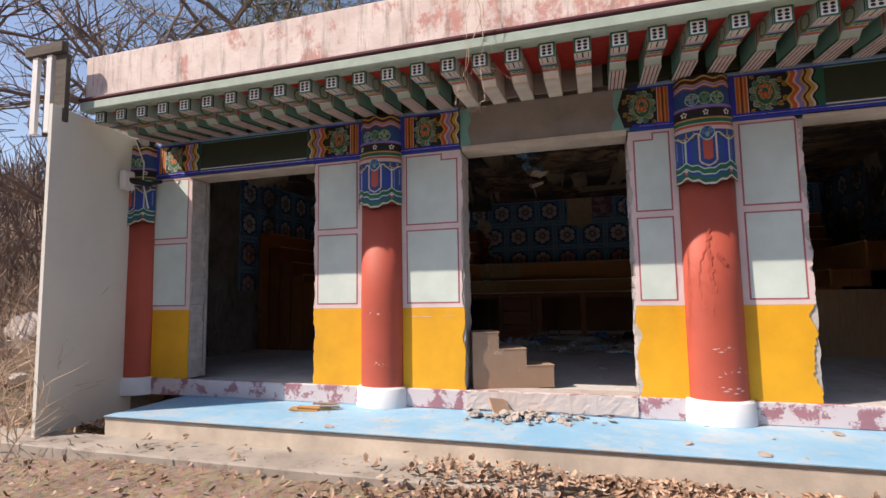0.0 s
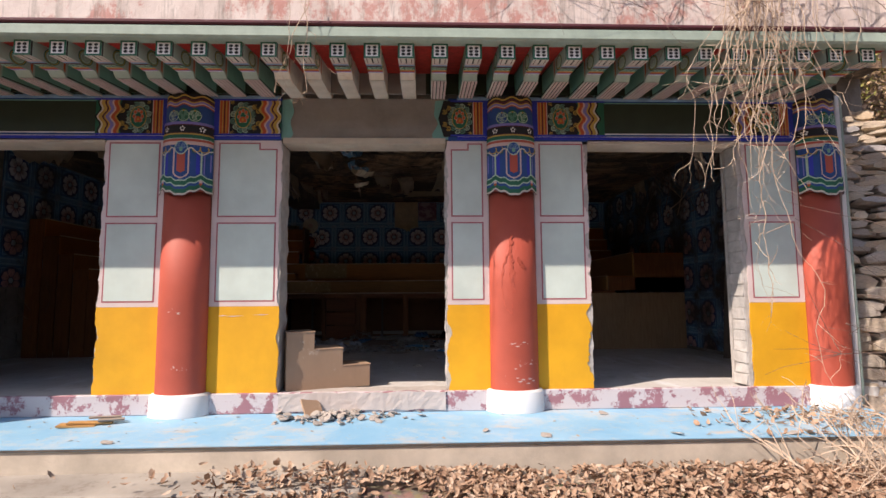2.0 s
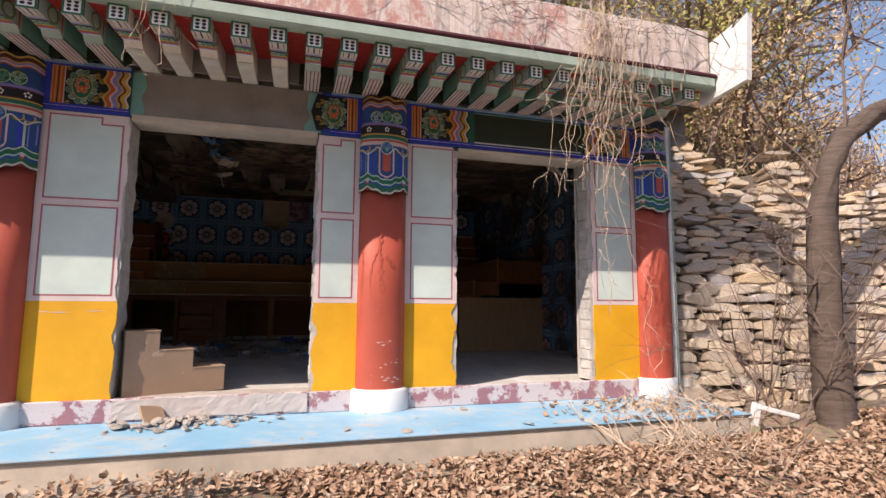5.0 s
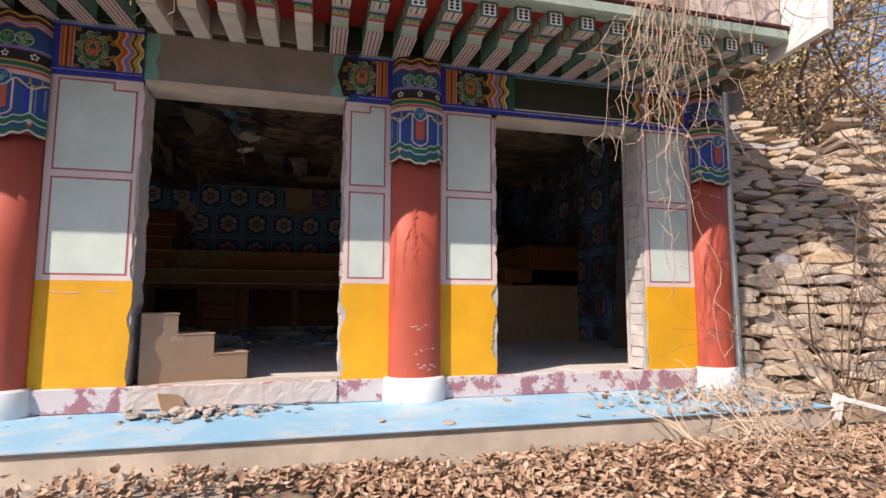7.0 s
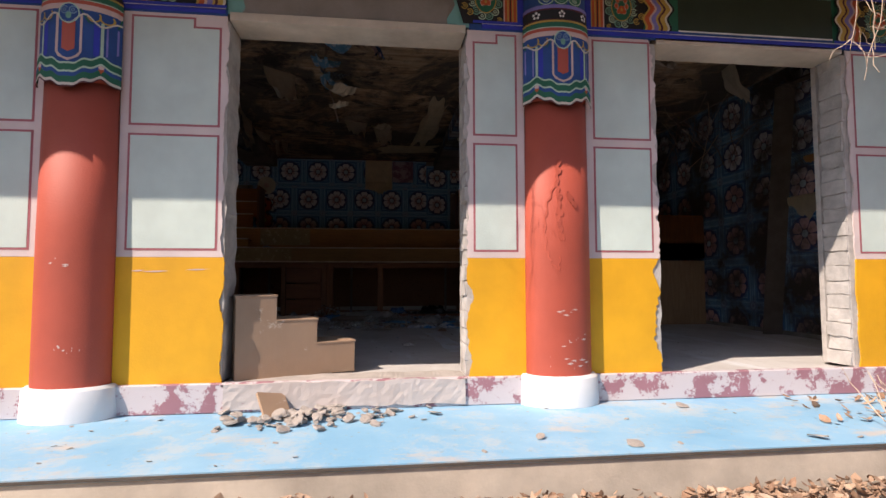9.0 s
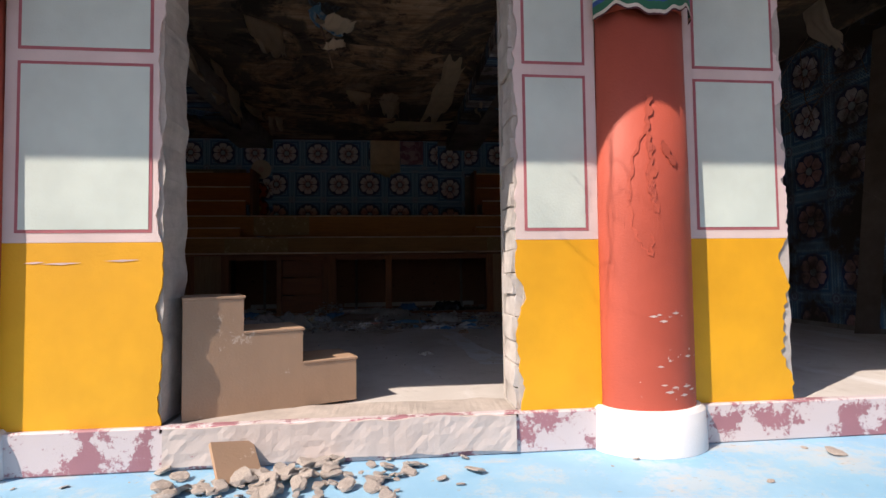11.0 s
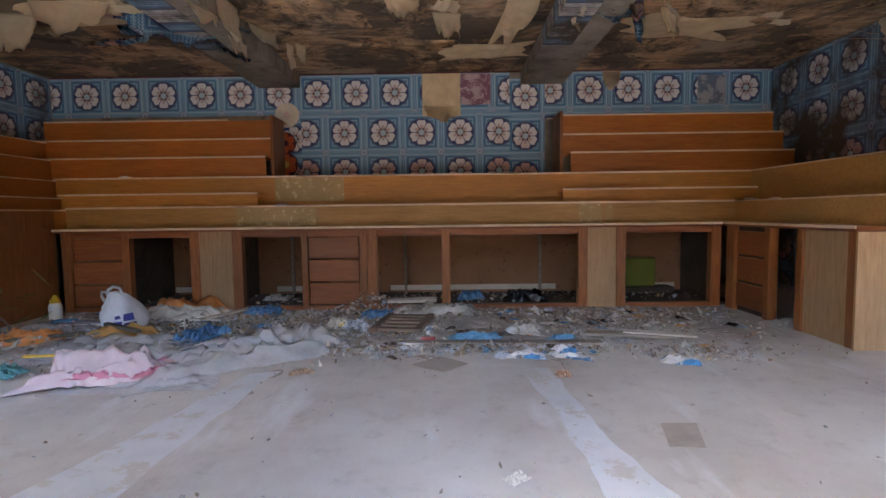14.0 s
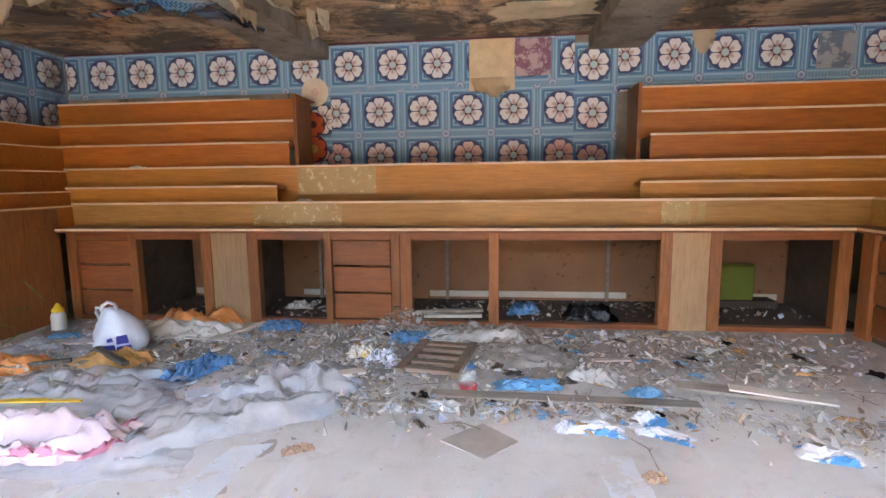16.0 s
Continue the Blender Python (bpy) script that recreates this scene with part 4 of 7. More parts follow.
def capital(col, rx, ry):
    """Painted bands round the head of an engaged column."""
    cx = col.location.x

    def at(u, v, e):
        f = 0.967
        a, b = rx * f, ry * f
        if v < 2.25:
            v = 2.25 - (2.25 - v) * 1.13
        u = max(-0.999, min(0.999, u / rx)) * a
        return Vector((u * (1 + e / rx), -b * math.sqrt(max(0.0, 1 - (u / a) ** 2)) - e * 1.6, v))
    p = Paint(at)
    R = rx

    def wave(z, amp=0.012, per=0.15, ph=0.0):
        return lambda u: z + amp * math.cos(6.2832 * (u + ph) / per)

    def flat(z):
        return lambda u: z
    p.band(-R, R, flat(2.42), flat(2.598), MA)
    zs = [2.598, 2.580, 2.565, 2.556, 2.535, 2.524, 2.508, 2.498, 2.488]
    cs = [BK, GO, BK, MA, GO, VI, PP, RE]
    for i, c in enumerate(cs):
        top = flat(zs[0]) if i == 0 else wave(zs[i])
        p.band(-R, R, wave(zs[i + 1]), top, c)
    p.band(-R, R, flat(2.325), wave(2.488), DB)
    for k in (-2, -1, 0, 1, 2):
        u = k * 0.092
        s = 0.085 if abs(k) < 2 else 0.05
        if abs(u) + 0.04 > R:
            continue
        p.disc(u, 2.40, 0.048, GR, 0.068, 16)
        p.ring(u, 2.40, 0.050, 0.006, PG, 18)
        for dx, dz in ((-0.022, 0.018), (0.022, 0.018), (0, -0.018)):
            p.curl(u + dx, 2.402 + dz, 0.020, PG if k % 2 else JA)
        p.disc(u, 2.445, 0.007, GO, 0.009, 6)
    p.band(-R, R, flat(2.322), flat(2.345), VI)
    p.band(-R, R, flat(2.243), flat(2.322), MA)
    p.band(-R, R, flat(2.252), flat(2.312), BK)
    for u in (-0.15, 0.0, 0.15):
        for k in range(5):
            a = 6.2832 * k / 5 + 0.3
            p.disc(u + 0.015 * math.cos(a), 2.282 + 0.017 * math.sin(a), 0.0072, WH, 0.009, 6)
    zz = [(2.243, 2.232, GO), (2.232, 2.205, GR), (2.205, 2.199, PG), (2.199, 2.180, RE), (2.180, 2.150, PP), (2.150, 2.04, DB)]
    for a, b, c in zz:
        p.band(-R, R, flat(b), flat(a), c)
    # blue field with pale hexagon lines, white and red tongue
    p.band(-R, R, lambda u: 1.86 - 0.04 * math.cos(6.2832 * u / 0.30), flat(2.152), DB)
    for u0 in (-0.15, 0.15):
        p.fig([(u0 - 0.006, 1.90), (u0 + 0.006, 1.90), (u0 + 0.006, 2.10), (u0 - 0.006, 2.10)], PG)
        p.fig([(u0 + 0.01 * (1 if u0 < 0 else -1) * 1.0, 1.91), (u0 + 0.035 * (1 if u0 < 0 else -1), 1.93), (u0 + 0.035 * (1 if u0 < 0 else -1), 2.09), (u0 + 0.01 * (1 if u0 < 0 else -1), 2.09)], BL)
    for s in (-1, 1):
        p.fig([(s * 0.165, 1.93), (s * 0.205, 1.96), (s * 0.205, 2.09), (s * 0.165, 2.09)], VI)
    p.fig([(-0.066, 2.12), (-0.066, 1.935), (-0.05, 1.91), (0, 1.888), (0.05, 1.91), (0.066, 1.935), (0.066, 2.12)], PP)
    p.fig([(-0.033, 2.12), (-0.033, 1.95), (0, 1.935), (0.033, 1.95), (0.033, 2.12)], RE)
    # leaf swags
    for s in (-1, 1):
        p.fig([(s * 0.05, 2.155), (s * 0.21, 2.155), (s * 0.205, 2.10), (s * 0.15, 2.075), (s * 0.09, 2.09)], GR)
        for q in (0, 1):
            p.ring(s * (0.115 + 0.05 * q), 2.125, 0.030, 0.007, GO, 14, 0.6, math.pi)
    p.band(-R, R, lambda u: 2.098 - 0.028 * math.cos(6.2832 * (u + 0.15) / 0.15) * 0.9, lambda u: 2.108 - 0.028 * math.cos(6.2832 * (u + 0.15) / 0.15) * 0.9, CR)
    p.disc(0, 2.128, 0.052, DB, 0.046, 16)
    p.ring(0, 2.128, 0.053, 0.006, PG, 16)
    for s in (-1, 1):
        p.curl(s * 0.021, 2.143, 0.021, SB)
    p.disc(0, 2.115, 0.015, JA, 0.018, 8)
    # zigzag lower border

    def zig(z):
        return lambda u: z + 0.052 * (abs(((u / 0.30 + 0.5) % 1.0) - 0.5) * 2 - 0.5) + 0.006 * math.cos(6.2832 * u / 0.075)
    for a, b, c in ((1.900, 1.890, PG), (1.890, 1.858, GR), (1.858, 1.848, PG), (1.848, 1.828, DB), (1.828, 1.796, GR), (1.796, 1.782, CR), (1.782, 1.775, MA)):
        p.band(-R, R, zig(b), zig(a), c, 60)
    for u in (-0.15, 0.15):
        p.disc(u, 1.868, 0.013, PP, 0.011, 6)
        p.fig([(u - 0.012, 1.858), (u, 1.835), (u + 0.012, 1.858)], OR)
    # red shows under the zigzag
    ob = p.done("painted_ornament", col, "painted scrolls, flowers and blue tongues")
    return ob


for ob in [o for o in scene.objects if o.name.startswith("column") and o.type == "EMPTY"]:
    capital(ob, 0.21 if ob.location.x < 4 else 0.185, 0.148)
    part("capital_block", box(-0.16, 0.16, -0.085, 0.0, 2.601, 2.70), BLACK, ob, "black block above the capital")

# ---------------------------------------------------------------- rafters
W = 0.0595
SIDE = [(-0.86, 2.703), (-0.86, 2.589), (-0.53, 2.622), (-0.485, 2.584), (0.05, 2.628), (0.05, 2.844)]


def out(y):
    """How far a painted band lies from the wall, on the deep eaves."""
    return y * 1.54 if y > -0.345 else -0.53 + (y + 0.345) * 1.375


def down(y, z):
    """The fall of the rafter's flank towards its end."""
    return z + 0.241 * y


def under(y):
    for (a, za), (b, zb) in zip(SIDE[1:], SIDE[2:5]):
        if a <= y <= b:
            return za + (zb - za) * (y - a) / (b - a)
    return SIDE[4][1]


def rafter(x, bare, n):
    r = thing("rafter", (x, 0, 0), "unpainted inner rafter with painted outer end" if bare else "painted rafter with white square end and striped underside", "rafter", "rafters under the eaves", "structure")
    return r


def build_rafter(r, bare):
    bm = bmesh.new()
    l = [bm.verts.new((-W, y, z)) for y, z in SIDE]
    q = [bm.verts.new((W, y, z)) for y, z in SIDE]
    bm.faces.new(l)
    bm.faces.new(q[::-1])
    for i in range(len(SIDE)):
        j = (i + 1) % len(SIDE)
        bm.faces.new((l[j], l[i], q[i], q[j]))
    part("rafter_body", bm, CREAM if bare else SAGE, r)
    # end square
    e = Paint(lambda u, v, e: Vector((u * 0.93, -0.86 - e, 2.646 + v * 0.93)))
    e.fig([(-0.064, -0.061), (0.064, -0.061), (0.064, 0.061), (-0.064, 0.061)], GR)
    e.fig([(-0.050, -0.048), (0.050, -0.048), (0.050, 0.048), (-0.050, 0.048)], WH)
    for u in (-0.022, 0.022):
        for v in (-0.027, 0.0, 0.027):
            e.disc(u, v, 0.0165, BK, 0.012, 8)
    e.done("painted_end", r, "white end square with black dots")
    # underside
    b = Paint(lambda u, v, e: Vector((u * 0.93, out(v), under(out(v)) - e)))
    b.fig([(-0.064, -0.583), (0.064, -0.583), (0.064, -0.51), (-0.064, -0.51)], CR)
    b.fig([(-0.006, -0.583), (0.006, -0.583), (0.006, -0.51), (-0.006, -0.51)], BK)
    for s in (-1, 1):
        b.fig([(s * 0.04, -0.583), (s * 0.046, -0.583), (s * 0.046, -0.51), (s * 0.04, -0.51)], MA)
    y = -0.51
    for c, d in ((PP, 0.02), (SB, 0.018), (MA, 0.02), (GR, 0.04), (GO, 0.012), (OR, 0.022), (VI, 0.014), (WH, 0.008)):
        b.fig([(-0.064, y), (0.064, y), (0.064, y + d), (-0.064, y + d)], c)
        if c == GR:
            for k in (-1, 0, 1):
                b.curl(k * 0.038, y + d * 0.5, 0.019, PG)
        y += d
    b.fig([(-0.064, -0.314), (0.064, -0.314), (0.064, 0.0), (-0.064, 0.0)], CR)
    if not bare:
        for k in range(4):
            u = -0.048 + k * 0.032
            b.fig([(u - 0.0045, -0.312), (u + 0.0045, -0.312), (u + 0.0045, 0.0), (u - 0.0045, 0.0)], BK if k % 2 else MA)
            b.fig([(u + 0.006, -0.312), (u + 0.022, -0.312), (u + 0.022, 0.0), (u + 0.006, 0.0)], PP)
    b.done("painted_underside", r, "painted bands and stripes")
    for s in (-1, 1):
        c = Paint(lambda u, v, e, s=s: Vector((s * (W + e), out(u), down(u, v))))
        c.fig([(-0.583, 2.728), (-0.583, 2.838), (-0.572, 2.838), (-0.572, 2.728)], BK)
        c.ring(-0.43, 2.775, 0.062, 0.02, GR)
        c.curl(-0.43, 2.775, 0.045, PG)
        c.ring(-0.43, 2.775, 0.055, 0.005, GO)
        c.fig([(-0.34, 2.72), (-0.325, 2.69), (-0.325, 2.84), (-0.34, 2.84)], OR)
        if not bare:
            c.fig([(-0.31, 2.662), (0.0, 2.637), (0.0, 2.842), (-0.31, 2.842)], JA)
            c.fig([(-0.31, 2.662), (0.0, 2.637), (0.0, 2.647), (-0.31, 2.672)], BK)
            c.fig([(-0.31, 2.82), (0.0, 2.82), (0.0, 2.83), (-0.31, 2.83)], BK)
        c.done("painted_side", r, "painted scroll side")


base = {b: rafter(0, b, 0) for b in (False, True)}
for b, r in base.items():
    build_rafter(r, b)
first = {False: True, True: True}
for i in range(33):
    x = 1.36 + 0.252 * (i - 22)
    b = -0.75 < x < 0.45
    if first[b]:
        base[b].location.x = x
        first[b] = False
    else:
        copy_thing(base[b], pose(x, 0, 0))
for x0, x1, m in ((-4.33, -0.78, DKBLUE), (0.50, 4.07, DKBLUE), (-0.78, 0.50, GREYCEMENT)):
    part("rafter_stop_board", box(x0, x1, -0.075, -0.06, 2.635, 2.844), BOARDGREEN if m is DKBLUE else m, roof, "dark green painted infill between rafters" if m is DKBLUE else "bare grey infill between rafters")

# roof ends
EAVES = Matrix.Translation((0.5 * 0.07, -4.51 * 0.07, 0.823 * 0.07)) @ Matrix.Scale(0.93, 4)
end = thing("roof_end_board", (0, 0, 0), "white flared end board on the roof corner", "board", kind="structure")
bm = bmesh.new()
pts = [(-0.02, 0.10, 2.74), (0.02, -0.42, 2.80), (0.05, -0.44, 3.44), (-0.02, 0.10, 3.30)]
a = [bm.verts.new(p) for p in pts]
b = [bm.verts.new((p[0] + 0.06, p[1], p[2])) for p in pts]
bm.faces.new(a)
bm.faces.new(b[::-1])
for i in range(4):
    bm.faces.new((a[(i + 1) % 4], a[i], b[i], b[(i + 1) % 4]))
bm.transform(EAVES @ Matrix.Translation((4.40, -0.55, 0)))
part("end_face", bm, WHITEMETAL, end)
frame_l = thing("roof_end_frame", (-4.78, -0.5, 0), "weathered timber and white metal frame at the roof corner", "frame", kind="structure")
part("top_beam", box(-0.52, 0.02, -0.35, -0.28, 3.42, 3.54, bevel=0.01), DARKWOOD, frame_l)
for x, h in ((-0.42, 3.42), (-0.22, 3.42)):
    part("post", box(x, x + 0.07, -0.33, -0.29, 2.60, h), WHITEMETAL, frame_l, "white metal post")
frame_l.matrix_world = EAVES @ Matrix.Translation((-4.78, -0.5, 0))
part("dark_panel", box(-0.35, -0.20, -0.25, -0.22, 2.6, 3.38), DARKWOOD, frame_l)
part("dark_panel", box(-0.12, 0.03, -0.31, -0.26, 2.7, 3.42), DARKWOOD, frame_l)

# downpipe and corner post by the stone wall
pipe = thing("downpipe", (4.30, -0.02, 0), "slim white metal downpipe at the wall's end", "pipe")
part("pipe", box(-0.022, 0.022, -0.03, 0.02, -0.14, 2.66, bevel=0.006), WHITEMETAL, pipe)
part("pipe_shadow_gap", box(0.03, 0.05, -0.02, 0.02, -0.14, 2.66), SAGE, pipe)
tp = thing("fallen_gutter", (4.36, -0.93, -0.10), "fallen white gutter length lying off the deck's end", "gutter")
bm = box(0, 0.36, -0.04, 0.04, -0.02, 0.02, bevel=0.006)
part("gutter_body", bm, WHITEMETAL, tp)
part("gutter_foot", box(-0.03, 0.02, -0.03, 0.03, -0.16, 0.03), WHITEMETAL, tp)
tp.rotation_euler = (0, radians(14), radians(-12))

# wall bracket by the white panel
br = thing("wall_bracket", (-4.44, -0.28, 2.17), "white socket with dark bracket on the insulated panel", "bracket")
part("socket", box(-0.06, 0.02, -0.09, 0.06, -0.11, 0.10, bevel=0.02), WHITEMETAL, br)
bm = bmesh.new()
tube(bm, [(0.0, 0.0, 0.0), (0.14, 0.12, -0.03), (0.26, 0.17, 0.0)], 0.035, 0.02, 8)
part("arm", bm, BLACK, br, "dark metal arm", smooth=True)
bm = bmesh.new()
tube(bm, [(0.03, 0.02, 0.46), (0.08, 0.10, 0.2), (0.05, 0.12, 0.0), (0.12, 0.14, -0.3)], 0.007, 0.007, 6)
part("cable", bm, WHITEMETAL, br, "hanging grey cable")

# ---------------------------------------------------------------- stone wall and plants


def stone_shape(w, h, d, seed):
    """A rough flattish stone; few faces, uneven outline."""
    rg = random.Random(seed)
    bm = bmesh.new()
    n = 7
    rings = []
    for k, (yy, s) in enumerate(((-d * 0.5, 0.93), (-d * 0.38, 1.0), (d * 0.5, 0.95))):
        ring = []
        for i in range(n):
            a = 6.2832 * i / n + 0.2
            cx, cz = math.cos(a), math.sin(a)
            m = max(abs(cx), abs(cz))
            f = (0.45 + 0.55 / m) * rg.uniform(0.84, 1.04)
            ring.append(bm.verts.new((cx * w * 0.5 * f * s * 1.1, yy + rg.uniform(-0.01, 0.01), cz * h * 0.5 * f * s * 1.12)))
        rings.append(ring)
    for a, b in zip(rings, rings[1:]):
        for i in range(n):
            bm.faces.new((a[i], a[(i + 1) % n], b[(i + 1) % n], b[i]))
    bm.faces.new(rings[0][::-1])
    bm.faces.new(rings[-1])
    return bm


def wall_line(x):
    """The plan of the stone wall's face."""
    return 0.17 - 0.33 * max(0, x - 4.35) if x < 5.7 else -0.276 - 0.12 * (x - 5.7)


def wall_top(x):
    xs_ = [4.3, 4.75, 5.2, 5.5, 5.75, 6.1, 6.6, 7.3, 8.5, 10]
    zs_ = [2.75, 2.62, 2.2, 2.0, 2.45, 2.05, 1.95, 2.1, 2.3, 2.3]
    return float(np.interp(x, xs_, zs_)) + 0.06 * math.sin(x * 17)


# Shade in the joints is put into the core's dark brown colour.
SHADED_EARTH = plain("earth_darkened_for_gap_shade", (0.12, 0.095, 0.075), 0.95, 0.3)
swall = thing("stone_wall", (0, 0, 0), "dry-laid retaining wall of rough brown and grey field stones", "stone wall", kind="structure")
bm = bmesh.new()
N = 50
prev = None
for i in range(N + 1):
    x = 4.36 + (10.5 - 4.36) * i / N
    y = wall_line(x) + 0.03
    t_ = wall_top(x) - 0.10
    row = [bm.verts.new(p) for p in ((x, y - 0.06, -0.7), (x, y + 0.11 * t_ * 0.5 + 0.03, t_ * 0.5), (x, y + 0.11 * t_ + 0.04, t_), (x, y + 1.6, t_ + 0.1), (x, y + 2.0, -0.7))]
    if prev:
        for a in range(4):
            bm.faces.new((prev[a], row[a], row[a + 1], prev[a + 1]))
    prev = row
part("earth_core", bm, SHADED_EARTH, swall, "earth fill behind the stones, coloured dark for shade in the gaps")

# bare trees, pines and brush


def branch(bm, p, d, length, r, depth, rg, droop=0.0, leaves=None, twist=0.35, kids=3):
    pts = [Vector(p)]
    d = Vector(d).normalized()
    n = 5 if depth > 1 else 4
    for i in range(n):
        d = (d + Vector((rg.gauss(0, twist), rg.gauss(0, twist), rg.gauss(0, twist * 0.7) - droop)) * 0.45).normalized()
        pts.append(pts[-1] + d * length / n)
    tube(bm, pts, r, r * 0.55, 6 if depth > 2 else (4 if depth > 1 else 3))
    if depth > 0:
        for k in range(kids + (1 if depth == 1 else 0)):
            i = rg.randint(max(1, n // 2 - 1), n)
            base_d = (pts[i] - pts[i - 1]).normalized()
            side_ = Vector((rg.gauss(0, 1), rg.gauss(0, 1), rg.gauss(0.2, 0.7))).normalized()
            branch(bm, pts[i], base_d * 0.7 + side_ * 0.75, length * rg.uniform(0.55, 0.8), r * 0.52, depth - 1, rg, droop, leaves, twist, kids)
    if leaves is not None and depth <= 1:
        leaves.append(pts[-1])
        leaves.append(pts[n // 2])


def leafcloud(bm, pts, rg, per=20, spread=0.35, size=0.09, narrow=0.3, up=0.0):
    for p in pts:
        for _ in range(per):
            c = p + Vector((rg.gauss(0, spread), rg.gauss(0, spread), rg.gauss(0, spread * 0.6)))
            a = Vector((rg.gauss(0, 1), rg.gauss(0, 1), rg.gauss(0, 1) + up)).normalized() * size * rg.uniform(0.6, 1.3)
            b = a.cross(Vector((rg.gauss(0, 1), rg.gauss(0, 1), rg.gauss(0, 1)))).normalized() * a.length * narrow
            bm.faces.new([bm.verts.new(q) for q in (c - a, c + b, c + a, c - b)])


def tree(x, y, h, lean, seed, kind="bare", label="", r=None, depth=4, z=None):
    rg = random.Random(seed)
    z = ground_z(x, y) - 0.1 if z is None else z
    t = thing("tree", (x, y, z), label, "tree", "trees on the slope")
    bm = bmesh.new()
    lv = [] if kind != "bare" else None
    r = r or h * 0.022
    pts = [Vector((0, 0, 0))]
    d = Vector((lean[0], lean[1], 1)).normalized()
    for i in range(7):
        d = (d + Vector((rg.gauss(0, 0.10), rg.gauss(0, 0.10), 0.03))).normalized()
        pts.append(pts[-1] + d * h * 0.1)
    tube(bm, pts, r, r * 0.5, 8)
    part("trunk", bm, BARK, t, smooth=True)
    cr = bmesh.new()
    for i in range(3, 8):
        for _ in range(2 if kind == "bare" else 3):
            a = rg.uniform(0, 6.28)
            branch(cr, pts[i], (math.cos(a), math.sin(a), rg.uniform(0.2, 1.0)), h * rg.uniform(0.18, 0.34), r * 0.42, depth - 2, rg, leaves=lv, kids=4 if kind == "bare" else 3)
    part("crown", cr, DARKTWIG, t, "spreading bare branches and twigs")
    if lv:
        lb = bmesh.new()
        if kind == "pine":
            leafcloud(lb, lv, rg, 26, h * 0.028, 0.12, 0.07)
        else:
            leafcloud(lb, lv, rg, 24, h * 0.05, 0.042, 0.4)
        part("foliage", lb, PINE if kind == "pine" else (BAMBOO if kind == "bush" else TANLEAF), t, "clumps of green needles" if kind == "pine" else "thin clumps of leaves")
    return t


BL_ = "bare grey-brown tree with fine twigs on the slope"
tree(-7.6, 2.2, 6.6, (0.10, 0), 11, "bare", "bare forked tree beside the white panel", 0.11, 5)
tree(-9.3, 4.5, 8.0, (-0.05, 0), 12, "bare", BL_, 0.13)
tree(-6.4, 9.5, 7.5, (0.1, 0), 13, "pine", "pine with loose green-brown crown", 0.13)
tree(-8.9, 12.0, 9.5, (0, 0), 14, "pine", "tall pine with yellow-green crown", 0.15)
tree(-3.6, 13.0, 8.5, (0.1, 0), 15, "pine", "pine with sparse crown behind the hall", 0.14)
tree(-4.3, 9.5, 6.0, (0.2, 0), 16, "bare", BL_)
tree(-1.6, 10.5, 6.2, (-0.2, 0), 17, "bare", BL_)
tree(0.6, 11.5, 6.0, (0.1, 0), 18, "bare", BL_)
tree(-12.5, 8.0, 8.5, (0.1, 0), 19, "bare", BL_)
tree(-14.0, 3.0, 7.0, (0.2, 0), 20, "bare", BL_)
tree(-11.0, 15.0, 9.5, (0, 0), 21, "bare", BL_)
tree(3.2, 8.6, 7.6, (0.0, 0), 22, "bush", "yellow-green leafy bush tree behind the parapet")
tree(5.6, 8.2, 7.6, (0, 0), 23, "bush", "yellow-green leafy bush tree behind the stone wall")
tree(1.4, 9.2, 7.2, (0.0, 0), 44, "bush", "yellow-green leafy bush tree behind the parapet")
tree(7.2, 5.0, 5.4, (0.0, 0), 24, "bush", "yellow-green leafy bush tree above the stone wall")
tree(9.0, 5.5, 6.5, (0, 0), 25, "tan", "tree with withered tan leaves above the stone wall")
tree(7.9, 2.3, 4.6, (-0.1, 0), 26, "tan", "small tree with withered tan leaves above the stone wall")
tree(11.5, 7.5, 7.5, (0, 0), 27, "bare", BL_)
tree(9.8, 9.5, 8.0, (0, 0), 28, "pine", "pine beyond the stone wall", 0.13)
tree(14.0, 12.0, 8.5, (0, 0), 29, "bare", BL_)
tree(8.4, 3.4, 8.2, (0, 0), 51, "bush", "tall yellow-green leafy tree above the stone wall")
tree(6.4, 3.2, 6.4, (0, 0), 52, "bush", "yellow-green leafy bush tree above the stone wall")
tree(10.5, 5.0, 9.5, (0, 0), 53, "tan", "tall tree with withered tan leaves above the stone wall")
tree(7.4, 6.4, 10.0, (0, 0), 54, "bush", "tall yellow-green leafy tree behind the parapet")
tree(-6.6, 5.6, 9.5, (0.05, 0), 55, "pine", "tall pine with thin green-brown crown", 0.14)
tree(-8.2, 7.4, 11.0, (0.05, 0), 56, "pine", "tall pine with thin green-brown crown", 0.16)

# the leaning tree by the deck's end
lt = thing("tree", (5.16, -1.0, -0.42), "leaning tree with ringed bark before the stone wall", "tree")
bm = bmesh.new()
tp_ = [(0.03, 0.0, -0.12), (-0.01, 0, 0.35), (-0.05, 0, 0.9), (-0.05, 0.0, 1.5), (0.0, 0.0, 2.0), (0.12, 0.0, 2.45), (0.36, 0, 2.80), (0.75, -0.02, 3.05), (1.3, -0.05, 3.3)]
tube(bm, tp_, 0.155, 0.085, 12)
bmesh.ops.subdivide_edges(bm, edges=bm.edges[:], cuts=2)
for v in bm.verts:
    v.co += noise.noise_vector(Vector((v.co.x * 5, v.co.y * 5, v.co.z * 9))) * 0.035 + noise.noise_vector(v.co * 22) * 0.008
